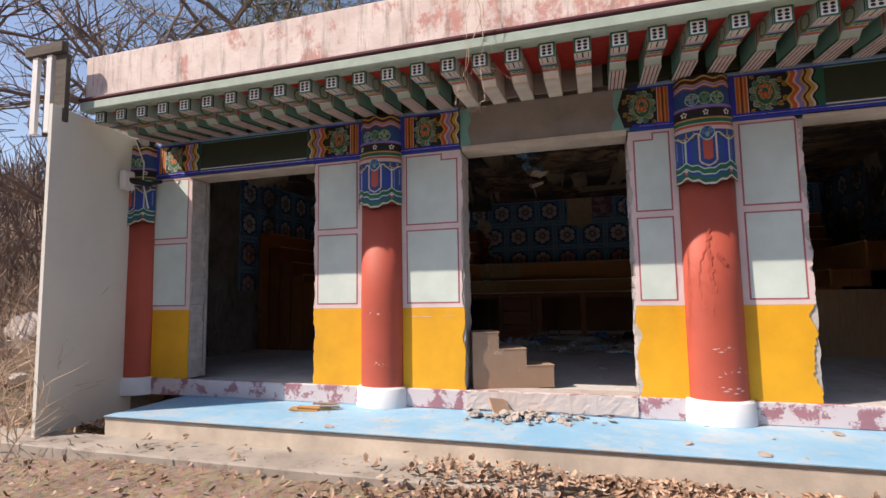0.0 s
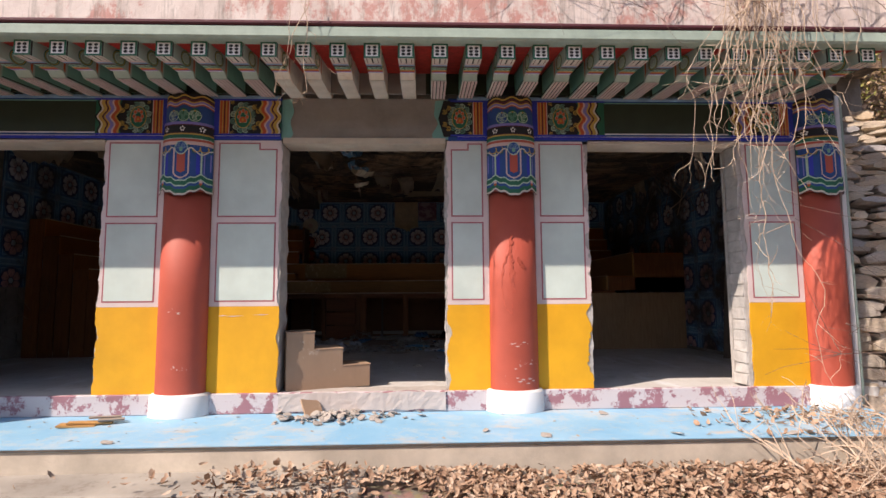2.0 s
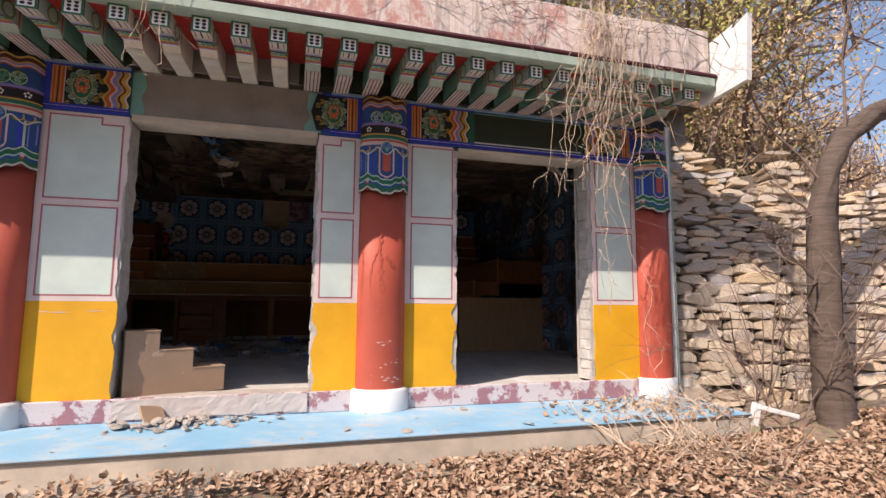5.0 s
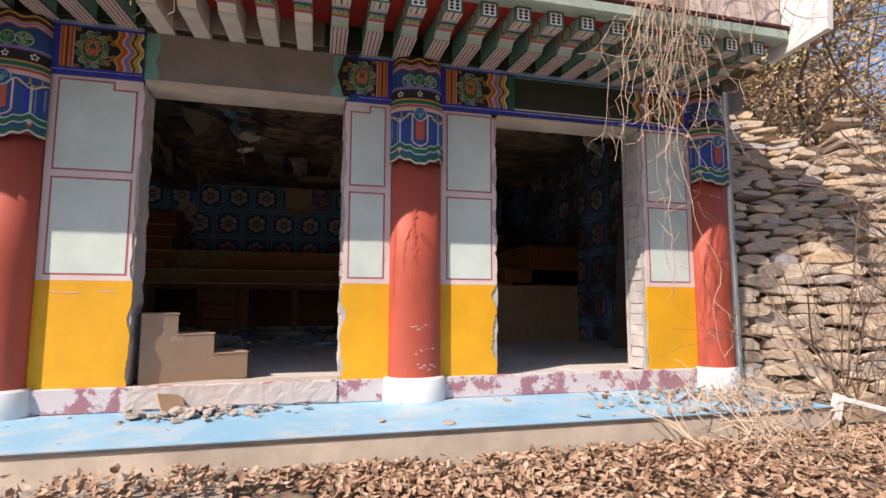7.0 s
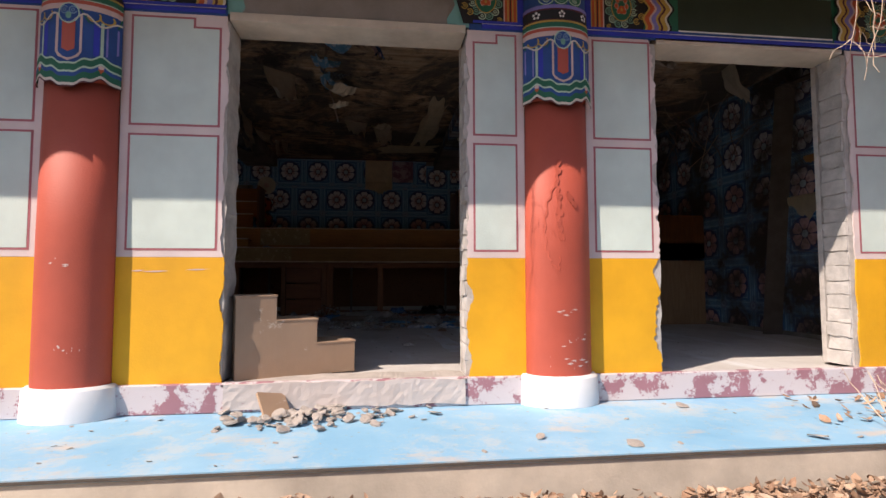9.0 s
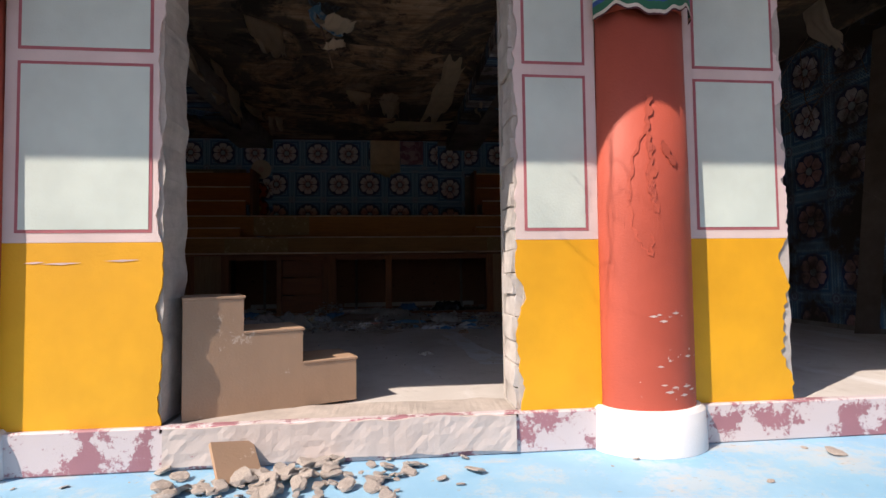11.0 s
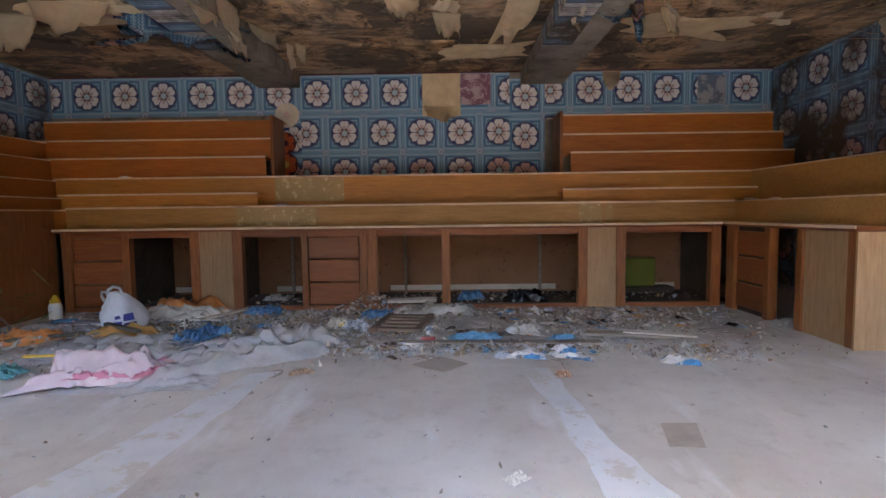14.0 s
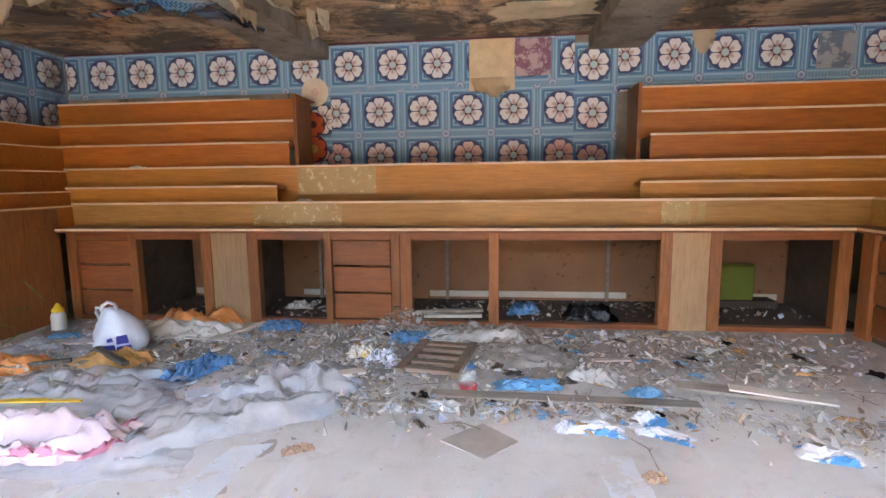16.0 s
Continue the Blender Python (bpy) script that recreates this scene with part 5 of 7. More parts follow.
part("trunk", bm, plain("ringed_dark_bark", (0.115, 0.085, 0.07), 0.95, 0.45, 5, 24, 1.0, stretch=(1, 1, 9)), lt, "ringed rough bark", smooth=True)
bm = bmesh.new()
rg = random.Random(5)
for p, d, l in (((-0.05, 0, 1.3), (-0.7, -0.1, 0.8), 0.7), ((0.0, 0, 0.6), (-0.6, -0.2, 1.0), 0.8), ((-0.05, 0, 1.9), (-0.5, 0.1, 0.8), 0.6), ((0.05, 0, 2.3), (-0.4, 0, 1), 1.6), ((0.3, 0, 2.6), (0.1, 0, 1), 1.5), ((0.05, 0, 0.5), (0.4, -0.2, 0.9), 1.2), ((0.7, 0, 2.8), (0.2, 0.2, 1), 1.5), ((0.0, 0, 0.3), (-0.6, -0.3, 0.8), 0.7)):
    branch(bm, p, d, l, 0.014, 3, rg, 0.02, kids=3)
part("crown", bm, DARKTWIG, lt, "thin tangled twigs")

# brush and dry grass on the slopes
rg = random.Random(9)


def brush(x, y, h, n, mat, label, spread=0.5, name="shrub", lean=0.5, z=None):
    t = thing(name, (x, y, ground_z(x, y) if z is None else z), label, "dry shrub", "dry shrubs")
    bm = bmesh.new()
    for _ in range(n):
        a = rg.uniform(0, 6.28)
        p = Vector((rg.gauss(0, spread), rg.gauss(0, spread), -0.03))
        d = Vector((math.cos(a) * lean, math.sin(a) * lean, 1)).normalized()
        branch(bm, p, d, h * rg.uniform(0.5, 1.0), 0.007, 1, rg, 0.05, twist=0.5, kids=3)
    part("stem_tangle", bm, mat, t)
    return t


for i in range(46):
    x, y = rg.uniform(-15, -5.6), rg.uniform(-2.0, 12)
    brush(x, y, rg.uniform(0.6, 1.5), 26, TWIG if i % 2 else DARKTWIG, "dry tangled brown brush on the slope", 0.55)
for i in range(14):
    brush(rg.uniform(4.8, 10), rg.uniform(1.0, 4.0), rg.uniform(0.6, 1.5), 20, TWIG if i % 2 else DARKTWIG, "dry brush above the stone wall", 0.4, z=2.1)
brush(-4.75, -1.15, 0.8, 9, TWIG, "dry weed stalks at the foot of the white panel", 0.10, lean=0.35, z=-0.35)
brush(-4.35, -1.45, 0.55, 5, TWIG, "dry weed stalks at the step's end", 0.08, lean=0.5, z=-0.4)
brush(3.75, -0.72, 0.28, 34, TWIG, "tangle of dead vine on the deck", 0.22, lean=1.6, z=-0.13)
brush(3.35, -1.25, 0.5, 30, TWIG, "tangle of dead vine stems at the deck's edge", 0.2, lean=1.3, z=-0.32)

# hanging dead vines
vg = random.Random(12)


def hanging(x, n, top, low, spread, label):
    t = thing("hanging_vine", (x, -0.70, 0), label, "vine", "hanging vines")
    bm = bmesh.new()
    for _ in range(n):
        px, py, z = vg.gauss(0, spread), vg.uniform(-0.12, 0.02), top + vg.uniform(-0.05, 0.25)
        end_ = vg.uniform(low, top - 0.3)
        pts = [Vector((px, py, z))]
        dx = vg.gauss(0, 0.010)
        while z > end_:
            z -= 0.06
            dx = dx * 0.85 + vg.gauss(0, 0.013)
            px = px * 0.985 + dx
            py += vg.gauss(0, 0.006)
            pts.append(Vector((px, min(0.03, py), z)))
        r = vg.uniform(0.002, 0.0052)
        tube(bm, pts, r, r * 0.5, 4)
        for _ in range(len(pts) // 3):
            i = vg.randrange(len(pts))
            d = Vector((vg.gauss(0, 1), vg.gauss(0, 0.3), vg.gauss(-0.3, 0.7)))
            branch(bm, pts[i], d, vg.uniform(0.08, 0.3), r * 0.6, 1 if vg.random() < 0.4 else 0, vg, twist=0.8, kids=1)
    t.location = (0, 0, 0)
    bm.transform(EAVES @ Matrix.Translation((x, -0.70, 0)))
    part("stem_tangle", bm, VINE, t)
    return t


hanging(3.12, 30, 3.3, 1.5, 0.17, "thick curtain of dead vines hanging from the roof edge")
hanging(3.14, 4, 3.0, 0.1, 0.04, "long dead vine strands reaching the deck")
hanging(-0.42, 3, 3.15, 1.98, 0.03, "thin dead vine hanging over the grey lintel")
hanging(3.6, 8, 3.3, 2.3, 0.15, "thin dead vines on the roof corner")
cr_ = thing("creeper", (0, 0, 0), "dead creeper crawling along the top of the parapet", "vine")
bm = bmesh.new()
for i in range(46):
    x = vg.uniform(1.2, 4.2)
    branch(bm, (x, -0.64, vg.uniform(3.2, 3.46)), (vg.gauss(0, 1), -0.12, vg.gauss(-0.15, 0.4)), vg.uniform(0.2, 0.7), 0.003, 1, vg, 0.05, twist=0.5, kids=2)
bm.transform(EAVES)
part("stem_tangle", bm, DARKTWIG, cr_)

# twigs in front of the stone wall
bm = bmesh.new()
sh = thing("shrub", (4.95, -0.75, -0.35), "leafless shrub with thin reddish twigs in front of the stone wall", "dry shrub")
for i in range(16):
    branch(bm, (vg.gauss(0, 0.25), vg.gauss(0, 0.15), 0), (vg.gauss(-0.15, 0.4), vg.gauss(0, 0.2), 1), vg.uniform(1.0, 2.1), 0.009, 2, vg, twist=0.35, kids=3)
part("stem_tangle", bm, DARKTWIG, sh)

# fallen leaves
lf = bmesh.new()
lg = random.Random(21)


def fallen(bm, x, y, z, s, rg_, curl=1.0):
    a = rg_.uniform(0, 6.28)
    t1, t2 = rg_.gauss(0, 0.5) * curl, rg_.gauss(0, 0.5) * curl
    M = Matrix.Translation((x, y, z)) @ Euler((t1, t2, a)).to_matrix().to_4x4()
    w = s * rg_.uniform(0.3, 0.55)
    c = s * rg_.uniform(0.1, 0.35) * curl
    pts = [(-s, 0, c), (-s * 0.4, w, c * 0.5), (s * 0.5, w * 0.8, c * 0.6), (s, 0, c * 1.2), (s * 0.45, -w * 0.85, c * 0.7), (-s * 0.45, -w, c * 0.4)]
    v = [bm.verts.new(M @ Vector(p)) for p in pts]
    m = bm.verts.new(M @ Vector((0, 0, -c * 0.2)))
    for i in range(6):
        bm.faces.new((v[i], v[(i + 1) % 6], m))


n_ = 0
while n_ < 24000:
    x, y = lg.uniform(-5.5, 7.5), -0.98 - abs(lg.gauss(0, 1.0))
    dens = 0.03 + 0.97 * min(1, max(0, (x + 1.5) / 2.0))
    if x < 0.1 and y > -1.34:
        dens *= 0.5
    if noise.noise(Vector((x, y, 0)) * 1.4) * 0.9 + 0.45 < lg.random() * 0.6 or lg.random() > dens:
        continue
    z = max(-0.315 if x < 0.1 and y > -1.34 else -9, ground_z(x, y)) + lg.uniform(0.0, 0.055)
    fallen(lf, x, y, z + 0.012, lg.uniform(0.014, 0.040), lg)
    n_ += 1
tagged(part("fallen_leaves", lf, DRYLEAF), "thick litter of dry brown fallen leaves along the deck", "leaves", kind="stuff")
lf = bmesh.new()
for _ in range(1300):
    x, y = lg.uniform(-14, -4.9), lg.uniform(-3, 9)
    fallen(lf, x, y, ground_z(x, y) + 0.05, lg.uniform(0.05, 0.12), lg)
for _ in range(240):
    x, y = min(4.1, lg.gauss(3.6, 0.4)), lg.uniform(-0.95, -0.1)
    fallen(lf, x, y, -0.135, lg.uniform(0.02, 0.045), lg)
tagged(part("fallen_leaves", lf, DRYLEAF), "scattered dry leaves on the slope and the deck's end", "leaves", kind="stuff")

# grass stalks by the left bank
bm = bmesh.new()
for _ in range(2600):
    x, y = lg.uniform(-12, -4.7), lg.uniform(-2.5, 7)
    if x > -5.8 and y > -0.2:
        continue
    z = ground_z(x, y)
    a, l = lg.uniform(0, 6.28), lg.uniform(0.15, 0.55)
    p = Vector((x, y, z))
    q = p + Vector((math.cos(a) * l * 0.5, math.sin(a) * l * 0.5, l * lg.uniform(0.4, 1)))
    w = Vector((0.006, 0.006, 0))
    bm.faces.new([bm.verts.new(k) for k in (p - w, p + w, q)])
tagged(part("dry_grass", bm, TWIG), "dry straw-coloured grass on the bank", "grass", kind="stuff")

# boulders on the left bank
for i in range(46):
    x, y = lg.uniform(-8.5, -5.0), lg.uniform(-1.6, 3.5)
    s = lg.uniform(0.15, 0.5)
    bm = stone_shape(s * 1.6, s, s, i)
    o = part("boulder", bm, STONEPIECE)
    o.location = (x, y, ground_z(x, y) + s * 0.15)
    o.rotation_euler = (lg.uniform(-0.4, 0.4), lg.uniform(-0.3, 0.3), lg.uniform(0, 3))
    tagged(o, "weathered brown rock on the bank", "rock", "rocks on the bank")

# dense brush on the far hill, as the wood thins out
bm = bmesh.new()
for _ in range(2600):
    x, y = lg.uniform(-34, 34), lg.uniform(9, 34)
    if abs(x) < 5.5 and y < 9.5:
        continue
    h = lg.uniform(1.5, 4.2)
    z = ground_z(x, y) - 0.2
    px = Vector((x, y, z))
    for k in range(4):
        d = Vector((lg.gauss(0, 0.35), lg.gauss(0, 0.2), 1)).normalized()
        branch(bm, px, d, h * lg.uniform(0.5, 1), 0.028, 0, lg, twist=0.35)
for _ in range(900):
    x, y = lg.uniform(-34, -8), lg.uniform(-3, 14)
    z = ground_z(x, y) - 0.2
    for k in range(4):
        branch(bm, (x, y, z), (lg.gauss(0, 0.4), lg.gauss(0, 0.3), 1), lg.uniform(1, 2.8), 0.02, 0, lg, twist=0.4)
tagged(part("far_brushwood", bm, DARKTWIG), "leafless brushwood covering the far slope", "brushwood", kind="stuff")

# ---------------------------------------------------------------- things in the room
PLASTIC = Mat("clear_crumpled_plastic_film", 0.12)
PLASTIC.colour((0.74, 0.76, 0.80))
PLASTIC.b.inputs["Transmission Weight"].default_value = 0.0
PLASTIC.b.inputs["Alpha"].default_value = 0.40
PLASTIC.b.inputs["Specular IOR Level"].default_value = 0.9
PLASTIC.bump(PLASTIC.noise(14, 6, 0.7, dist=1.0), 0.8, 0.02)
PLASTIC = PLASTIC.m
DUSTFILM = plain("dusty_translucent_film", (0.40, 0.39, 0.37), 0.35, 0.3, 8, 30, 0.6)
BAGWHITE = plain("white_carrier_bag_plastic", (0.66, 0.70, 0.78), 0.35, 0.08, 7, 24, 0.5)
INK = plain("dark_blue_print", (0.03, 0.03, 0.22), 0.4)
ORANGEBAG = plain("orange_brown_paper_bag", (0.66, 0.25, 0.075), 0.6, 0.25, 7, 30, 0.5)
TANBAG = plain("tan_kraft_bag", (0.50, 0.27, 0.09), 0.6, 0.25, 7, 30, 0.5)
FOILGREY = plain("silvery_grey_pouch", (0.55, 0.52, 0.48), 0.4, 0.25, 9, 30, 0.6)
BLUEBAG = chipped("blue_and_white_printed_film", (0.05, 0.24, 0.52), (0.72, 0.74, 0.76), 0.53, 0.35, 4)
BLUENET = plain("blue_mesh_cloth", (0.08, 0.22, 0.42), 0.7, 0.4, 14)
BLUEFILM = plain("sky_blue_film", (0.09, 0.28, 0.48), 0.35, 0.25, 8)
TOWEL = plain("pale_pink_towel", (0.62, 0.50, 0.54), 0.95, 0.12, 7, 120, 0.5)
HOTPINK = plain("pink_towel_edge", (0.62, 0.24, 0.33), 0.95, 0.15)
BOTTLE = plain("milky_white_plastic", (0.66, 0.64, 0.58), 0.4, 0.08)
YCAP = plain("yellow_plastic", (0.80, 0.50, 0.03), 0.4, 0.08)
CARDGREY = plain("grey_cardboard", (0.42, 0.37, 0.32), 0.9, 0.15)
LIME = plain("lime_green_plastic", (0.15, 0.18, 0.015), 0.5, 0.1)
REDPL = plain("red_plastic", (0.5, 0.04, 0.06), 0.4)
BLACKBAG = plain("black_bin_bag", (0.012, 0.013, 0.018), 0.25, 0.2, 8, 30, 0.8)
RUBBLE = plain("broken_cement", (0.44, 0.395, 0.355), 0.95, 0.25, 6, 40, 0.8)
ASH = leaves_mat("mixed_small_litter", (0.16, 0.12, 0.09), (0.42, 0.37, 0.32), (0.66, 0.65, 0.63), (0.24, 0.17, 0.12), (0.52, 0.40, 0.27), (0.32, 0.40, 0.52), (0.72, 0.70, 0.67), (0.13, 0.10, 0.08))
glass = Mat("clear_bottle_plastic", 0.08)
glass.colour((0.8, 0.85, 0.86))
CLEAR = glass.m
glass.b.inputs["Alpha"].default_value = 0.25


def sheet(w, d, h, seed, n=26, fold=3.0, thick=0.0, edge=0.12):
    """A crumpled sheet lying on the floor."""
    bm = bmesh.new()
    g = []
    sd = seed * 7.3
    for i in range(n + 1):
        row = []
        for j in range(n + 1):
            u, v = i / n - 0.5, j / n - 0.5
            ex = 1 + edge * noise.noise(Vector((u * 3 + sd, v * 3, 0))) * 2
            x, y = u * w * ex, v * d * ex
            p = Vector((u * fold + sd, v * fold, sd))
            r = 1 - abs(noise.noise(p)) * 2.0
            r2 = 1 - abs(noise.noise(p * 2.3)) * 2.0
            rim = min(1, 4.5 * (0.5 - max(abs(u), abs(v))) + 0.12)
            z = h * rim * max(0.02, 0.6 * r + 0.3 * r2 + 0.25 * noise.noise(p * 5))
            x += 0.25 * h * noise.noise(p * 3 + Vector((5, 0, 0)))
            y += 0.25 * h * noise.noise(p * 3 + Vector((0, 5, 0)))
            row.append(bm.verts.new((x, y, z + 0.004)))
        g.append(row)
    for i in range(n):
        for j in range(n):
            bm.faces.new((g[i][j], g[i + 1][j], g[i + 1][j + 1], g[i][j + 1]))
    return bm


def litter(name, at, turn, size, mats, label, cat, seed, fold=3.0, n=26, smooth=True, tip=0):
    bm = sheet(*size, seed, n, fold)
    ob = part(name, bm, mats, smooth=smooth)
    ob.location, ob.rotation_euler = (*at, 0.002) if len(at) == 2 else at, (radians(tip), 0, radians(turn))
    return tagged(ob, label, cat)


litter("plastic_film", (-1.42, 3.24), 42, (1.35, 0.62, 0.17), PLASTIC, "clear crumpled plastic film on the floor", "plastic film", 1, 4)
litter("plastic_film", (-1.12, 3.70), 20, (0.72, 0.52, 0.22), PLASTIC, "puffed clear plastic bag on the floor", "plastic film", 2, 2.2)
litter("plastic_film", (-2.45, 3.55), 10, (1.3, 0.7, 0.12), PLASTIC, "clear crumpled film under the towel", "plastic film", 3, 5)
litter("plastic_film", (-1.75, 2.85), 5, (0.95, 0.45, 0.05), PLASTIC, "thin clear film beside the towel", "plastic film", 4, 4)
litter("plastic_film", (-3.45, 4.35), 5, (0.9, 0.5, 0.06), PLASTIC, "clear film near the carrier bag", "plastic film", 5, 4)
litter("towel", (-2.02, 2.83), 12, (0.80, 0.36, 0.24), TOWEL, "crumpled pale pink towel with bright pink edge", "towel", 6, 2.3, 34)
for k, (a, b, t_, s_) in enumerate(((-1.70, 2.76, 60, 0.20), (-1.76, 2.95, 75, 0.26), (-1.98, 2.70, 8, 0.36))):
    litter("towel_hem", (a, b, 0.06), t_, (s_, 0.022, 0.06), HOTPINK, "bright pink hem of the towel", "towel", 70 + k, 2.0, 14)
litter("blue_mesh_cloth", (-1.95, 3.9), 65, (0.55, 0.22, 0.12), BLUENET, "blue mesh cloth, crumpled", "cloth", 8, 5)
litter("blue_mesh_cloth", (-1.80, 5.0), 0, (0.40, 0.18, 0.10), BLUENET, "small blue mesh bundle by the cabinet", "cloth", 9, 5)
litter("kraft_bag", (-2.70, 4.05), -14, (0.55, 0.34, 0.12), TANBAG, "tan kraft paper bag, flattened", "paper bag", 10, 2.5)
litter("orange_bag", (-2.62, 4.98), 6, (0.85, 0.34, 0.20), ORANGEBAG, "orange paper bag on a silvery pouch", "paper bag", 11, 2.5)
litter("silver_pouch", (-2.55, 4.78), 3, (1.0, 0.42, 0.17), FOILGREY, "dusty silvery pouch, half full", "pouch", 12, 3)
litter("orange_bag", (-3.35, 3.85), 12, (0.5, 0.3, 0.13), ORANGEBAG, "orange paper bag near the side bench", "paper bag", 13, 2.5)
litter("teal_cloth", (-2.85, 2.95), 0, (0.35, 0.2, 0.09), plain("teal_cloth", (0.12, 0.36, 0.38), 0.9), "small teal cloth on the floor", "cloth", 14, 4)
litter("blue_film", (-3.6, 4.6), 0, (0.3, 0.15, 0.05), BLUEFILM, "strip of blue film by the side bench", "plastic film", 15, 4)
for at, turn, size, sd in (((0.68, 3.30), -8, (0.28, 0.15, 0.05), 20), ((0.95, 3.40), 30, (0.24, 0.17, 0.07), 21), ((1.03, 3.27), -25, (0.26, 0.13, 0.03), 22), ((1.72, 3.12), -15, (0.27, 0.14, 0.05), 23)):
    litter("printed_bag", at, turn, size, BLUEBAG, "blue and white printed plastic bag, empty", "plastic bag", sd, 2.2, 9, False)
litter("blue_film", (0.36, 3.86), 5, (0.42, 0.17, 0.06), BLUEFILM, "crumpled sky blue film", "plastic film", 24, 3, 12, False)
litter("blue_film", (1.05, 3.78), 20, (0.22, 0.14, 0.06), BLUEFILM, "small crumpled blue film", "plastic film", 25, 3, 10, False)
litter("grey_bag", (0.80, 4.02), -30, (0.30, 0.20, 0.12), DUSTFILM, "dusty grey plastic bag", "plastic bag", 26, 3)
litter("grey_bag", (0.0, 4.85), 5, (0.95, 0.35, 0.14), DUSTFILM, "long dusty plastic heap by the cabinets", "plastic film", 27, 6)
litter("grey_bag", (0.35, 4.45), -5, (0.75, 0.55, 0.05), DUSTFILM, "flat dusty film on the floor", "plastic film", 28, 6)
litter("blue_film", (-0.55, 4.75), 0, (0.4, 0.2, 0.09), BLUENET, "dull blue cloth in the litter", "cloth", 29, 4)
litter("yellow_rag", (-0.88, 4.35), 10, (0.22, 0.15, 0.09), chipped("yellow_and_white_cloth", (0.70, 0.48, 0.12), (0.74, 0.70, 0.62), 0.56, 0.9, 9), "yellow and white rag in the litter", "cloth", 30, 4)
litter("white_rag", (-0.70, 4.28), 0, (0.24, 0.16, 0.09), BAGWHITE, "white rag among the litter", "cloth", 31, 4)
litter("white_rag", (-0.86, 3.78), 0, (0.24, 0.2, 0.05), BAGWHITE, "torn white paper in the litter", "paper", 32, 4)
litter("black_bag", (0.99, 5.42, 0.03), 0, (0.5, 0.28, 0.16), BLACKBAG, "black bin bag inside the cabinet", "plastic bag", 33, 4)
litter("blue_film", (0.40, 5.6, 0.03), 0, (0.3, 0.2, 0.12), BLUENET, "dull blue film inside the cabinet", "plastic film", 34, 4)
litter("grey_bag", (-1.9, 5.7, 0.03), 0, (0.3, 0.2, 0.08), DUSTFILM, "pale plastic scrap inside the cabinet", "plastic film", 35, 4)
litter("grey_bag", (3.15, 4.25), 20, (0.45, 0.3, 0.05), DUSTFILM, "pale plastic scrap before the side cupboard", "plastic film", 36, 4)
litter("dry_leaf", (0.86, 2.86), 10, (0.10, 0.07, 0.04), DRYLEAF, "curled brown leaf on the floor", "leaf", 37, 3)
litter("dry_leaf", (-0.82, 2.95), 30, (0.16, 0.06, 0.04), DRYLEAF, "curled brown leaf on the floor", "leaf", 38, 3)
litter("white_scrap", (0.40, 1.62), 40, (0.10, 0.06, 0.03), PALEBOARD, "small white shell-like scrap", "scrap", 39, 3)
litter("white_scrap", (0.52, 3.3), 40, (0.12, 0.09, 0.04), BAGWHITE, "small white scrap on the floor", "scrap", 40, 3)

# carrier bag
cb = thing("carrier_bag", (-2.82, 4.32, 0.0), "full white plastic carrier bag with a dark blue print", "plastic bag")
bm = bmesh.new()
rows = []
prof = ((0.0, 0.17, 0.12), (0.03, 0.205, 0.15), (0.08, 0.212, 0.155), (0.12, 0.208, 0.16), (0.17, 0.196, 0.155), (0.22, 0.178, 0.14), (0.26, 0.15, 0.115), (0.29, 0.125, 0.09), (0.315, 0.105, 0.07), (0.335, 0.085, 0.05), (0.35, 0.05, 0.03))
for k, (z, a, b) in enumerate(prof):
    row = []
    for i in range(22):
        t_ = 6.2832 * i / 22
        f = 0.93 + 0.30 * noise.noise(Vector((math.cos(t_) * 1.6, math.sin(t_) * 1.6, z * 5))) + 0.16 * noise.noise(Vector((math.cos(t_) * 4, math.sin(t_) * 4, z * 12)))
        row.append(bm.verts.new((a * f * math.cos(t_) - 0.28 * z * z / 0.35, b * f * math.sin(t_), z + 0.01 * noise.noise(Vector((t_, z * 7, 0))))))
    rows.append(row)
for a, b in zip(rows, rows[1:]):
    for i in range(22):
        bm.faces.new((a[i], a[(i + 1) % 22], b[(i + 1) % 22], b[i]))
bm.faces.new(rows[0][::-1])
bm.faces.new(rows[-1])
part("bag_body", bm, BAGWHITE, cb, smooth=True)
bm = bmesh.new()
tube(bm, [(-0.17, 0, 0.32), (-0.16, 0, 0.37), (-0.11, 0.0, 0.40), (-0.05, 0, 0.385), (-0.02, 0, 0.31)], 0.016, 0.012, 6)
tube(bm, [(-0.20, 0.01, 0.26), (-0.235, 0.02, 0.31), (-0.23, 0.02, 0.35), (-0.19, 0.01, 0.35), (-0.16, 0, 0.31)], 0.014, 0.010, 6)
part("bag_handle", bm, BAGWHITE, cb, smooth=True)
bm = bmesh.new()
for u0, u1, z0, z1 in ((-0.03, 0.085, 0.04, 0.115), (0.09, 0.19, 0.04, 0.11), (0.09, 0.17, 0.115, 0.19), (0.02, 0.07, 0.13, 0.17)):
    vs = []
    for u, z in ((u0, z0), (u1, z0 + 0.01), (u1 - 0.01, z1), (u0, z1 - 0.01)):
        aa = 0.22
        vs.append(bm.verts.new((u, -0.196 * math.sqrt(max(0, 1 - (u / 0.27) ** 2)) - 0.006 + z * 0.02, z)))
    bm.faces.new(vs)
part("bag_print", bm, INK, cb, "dark blue printed patch")


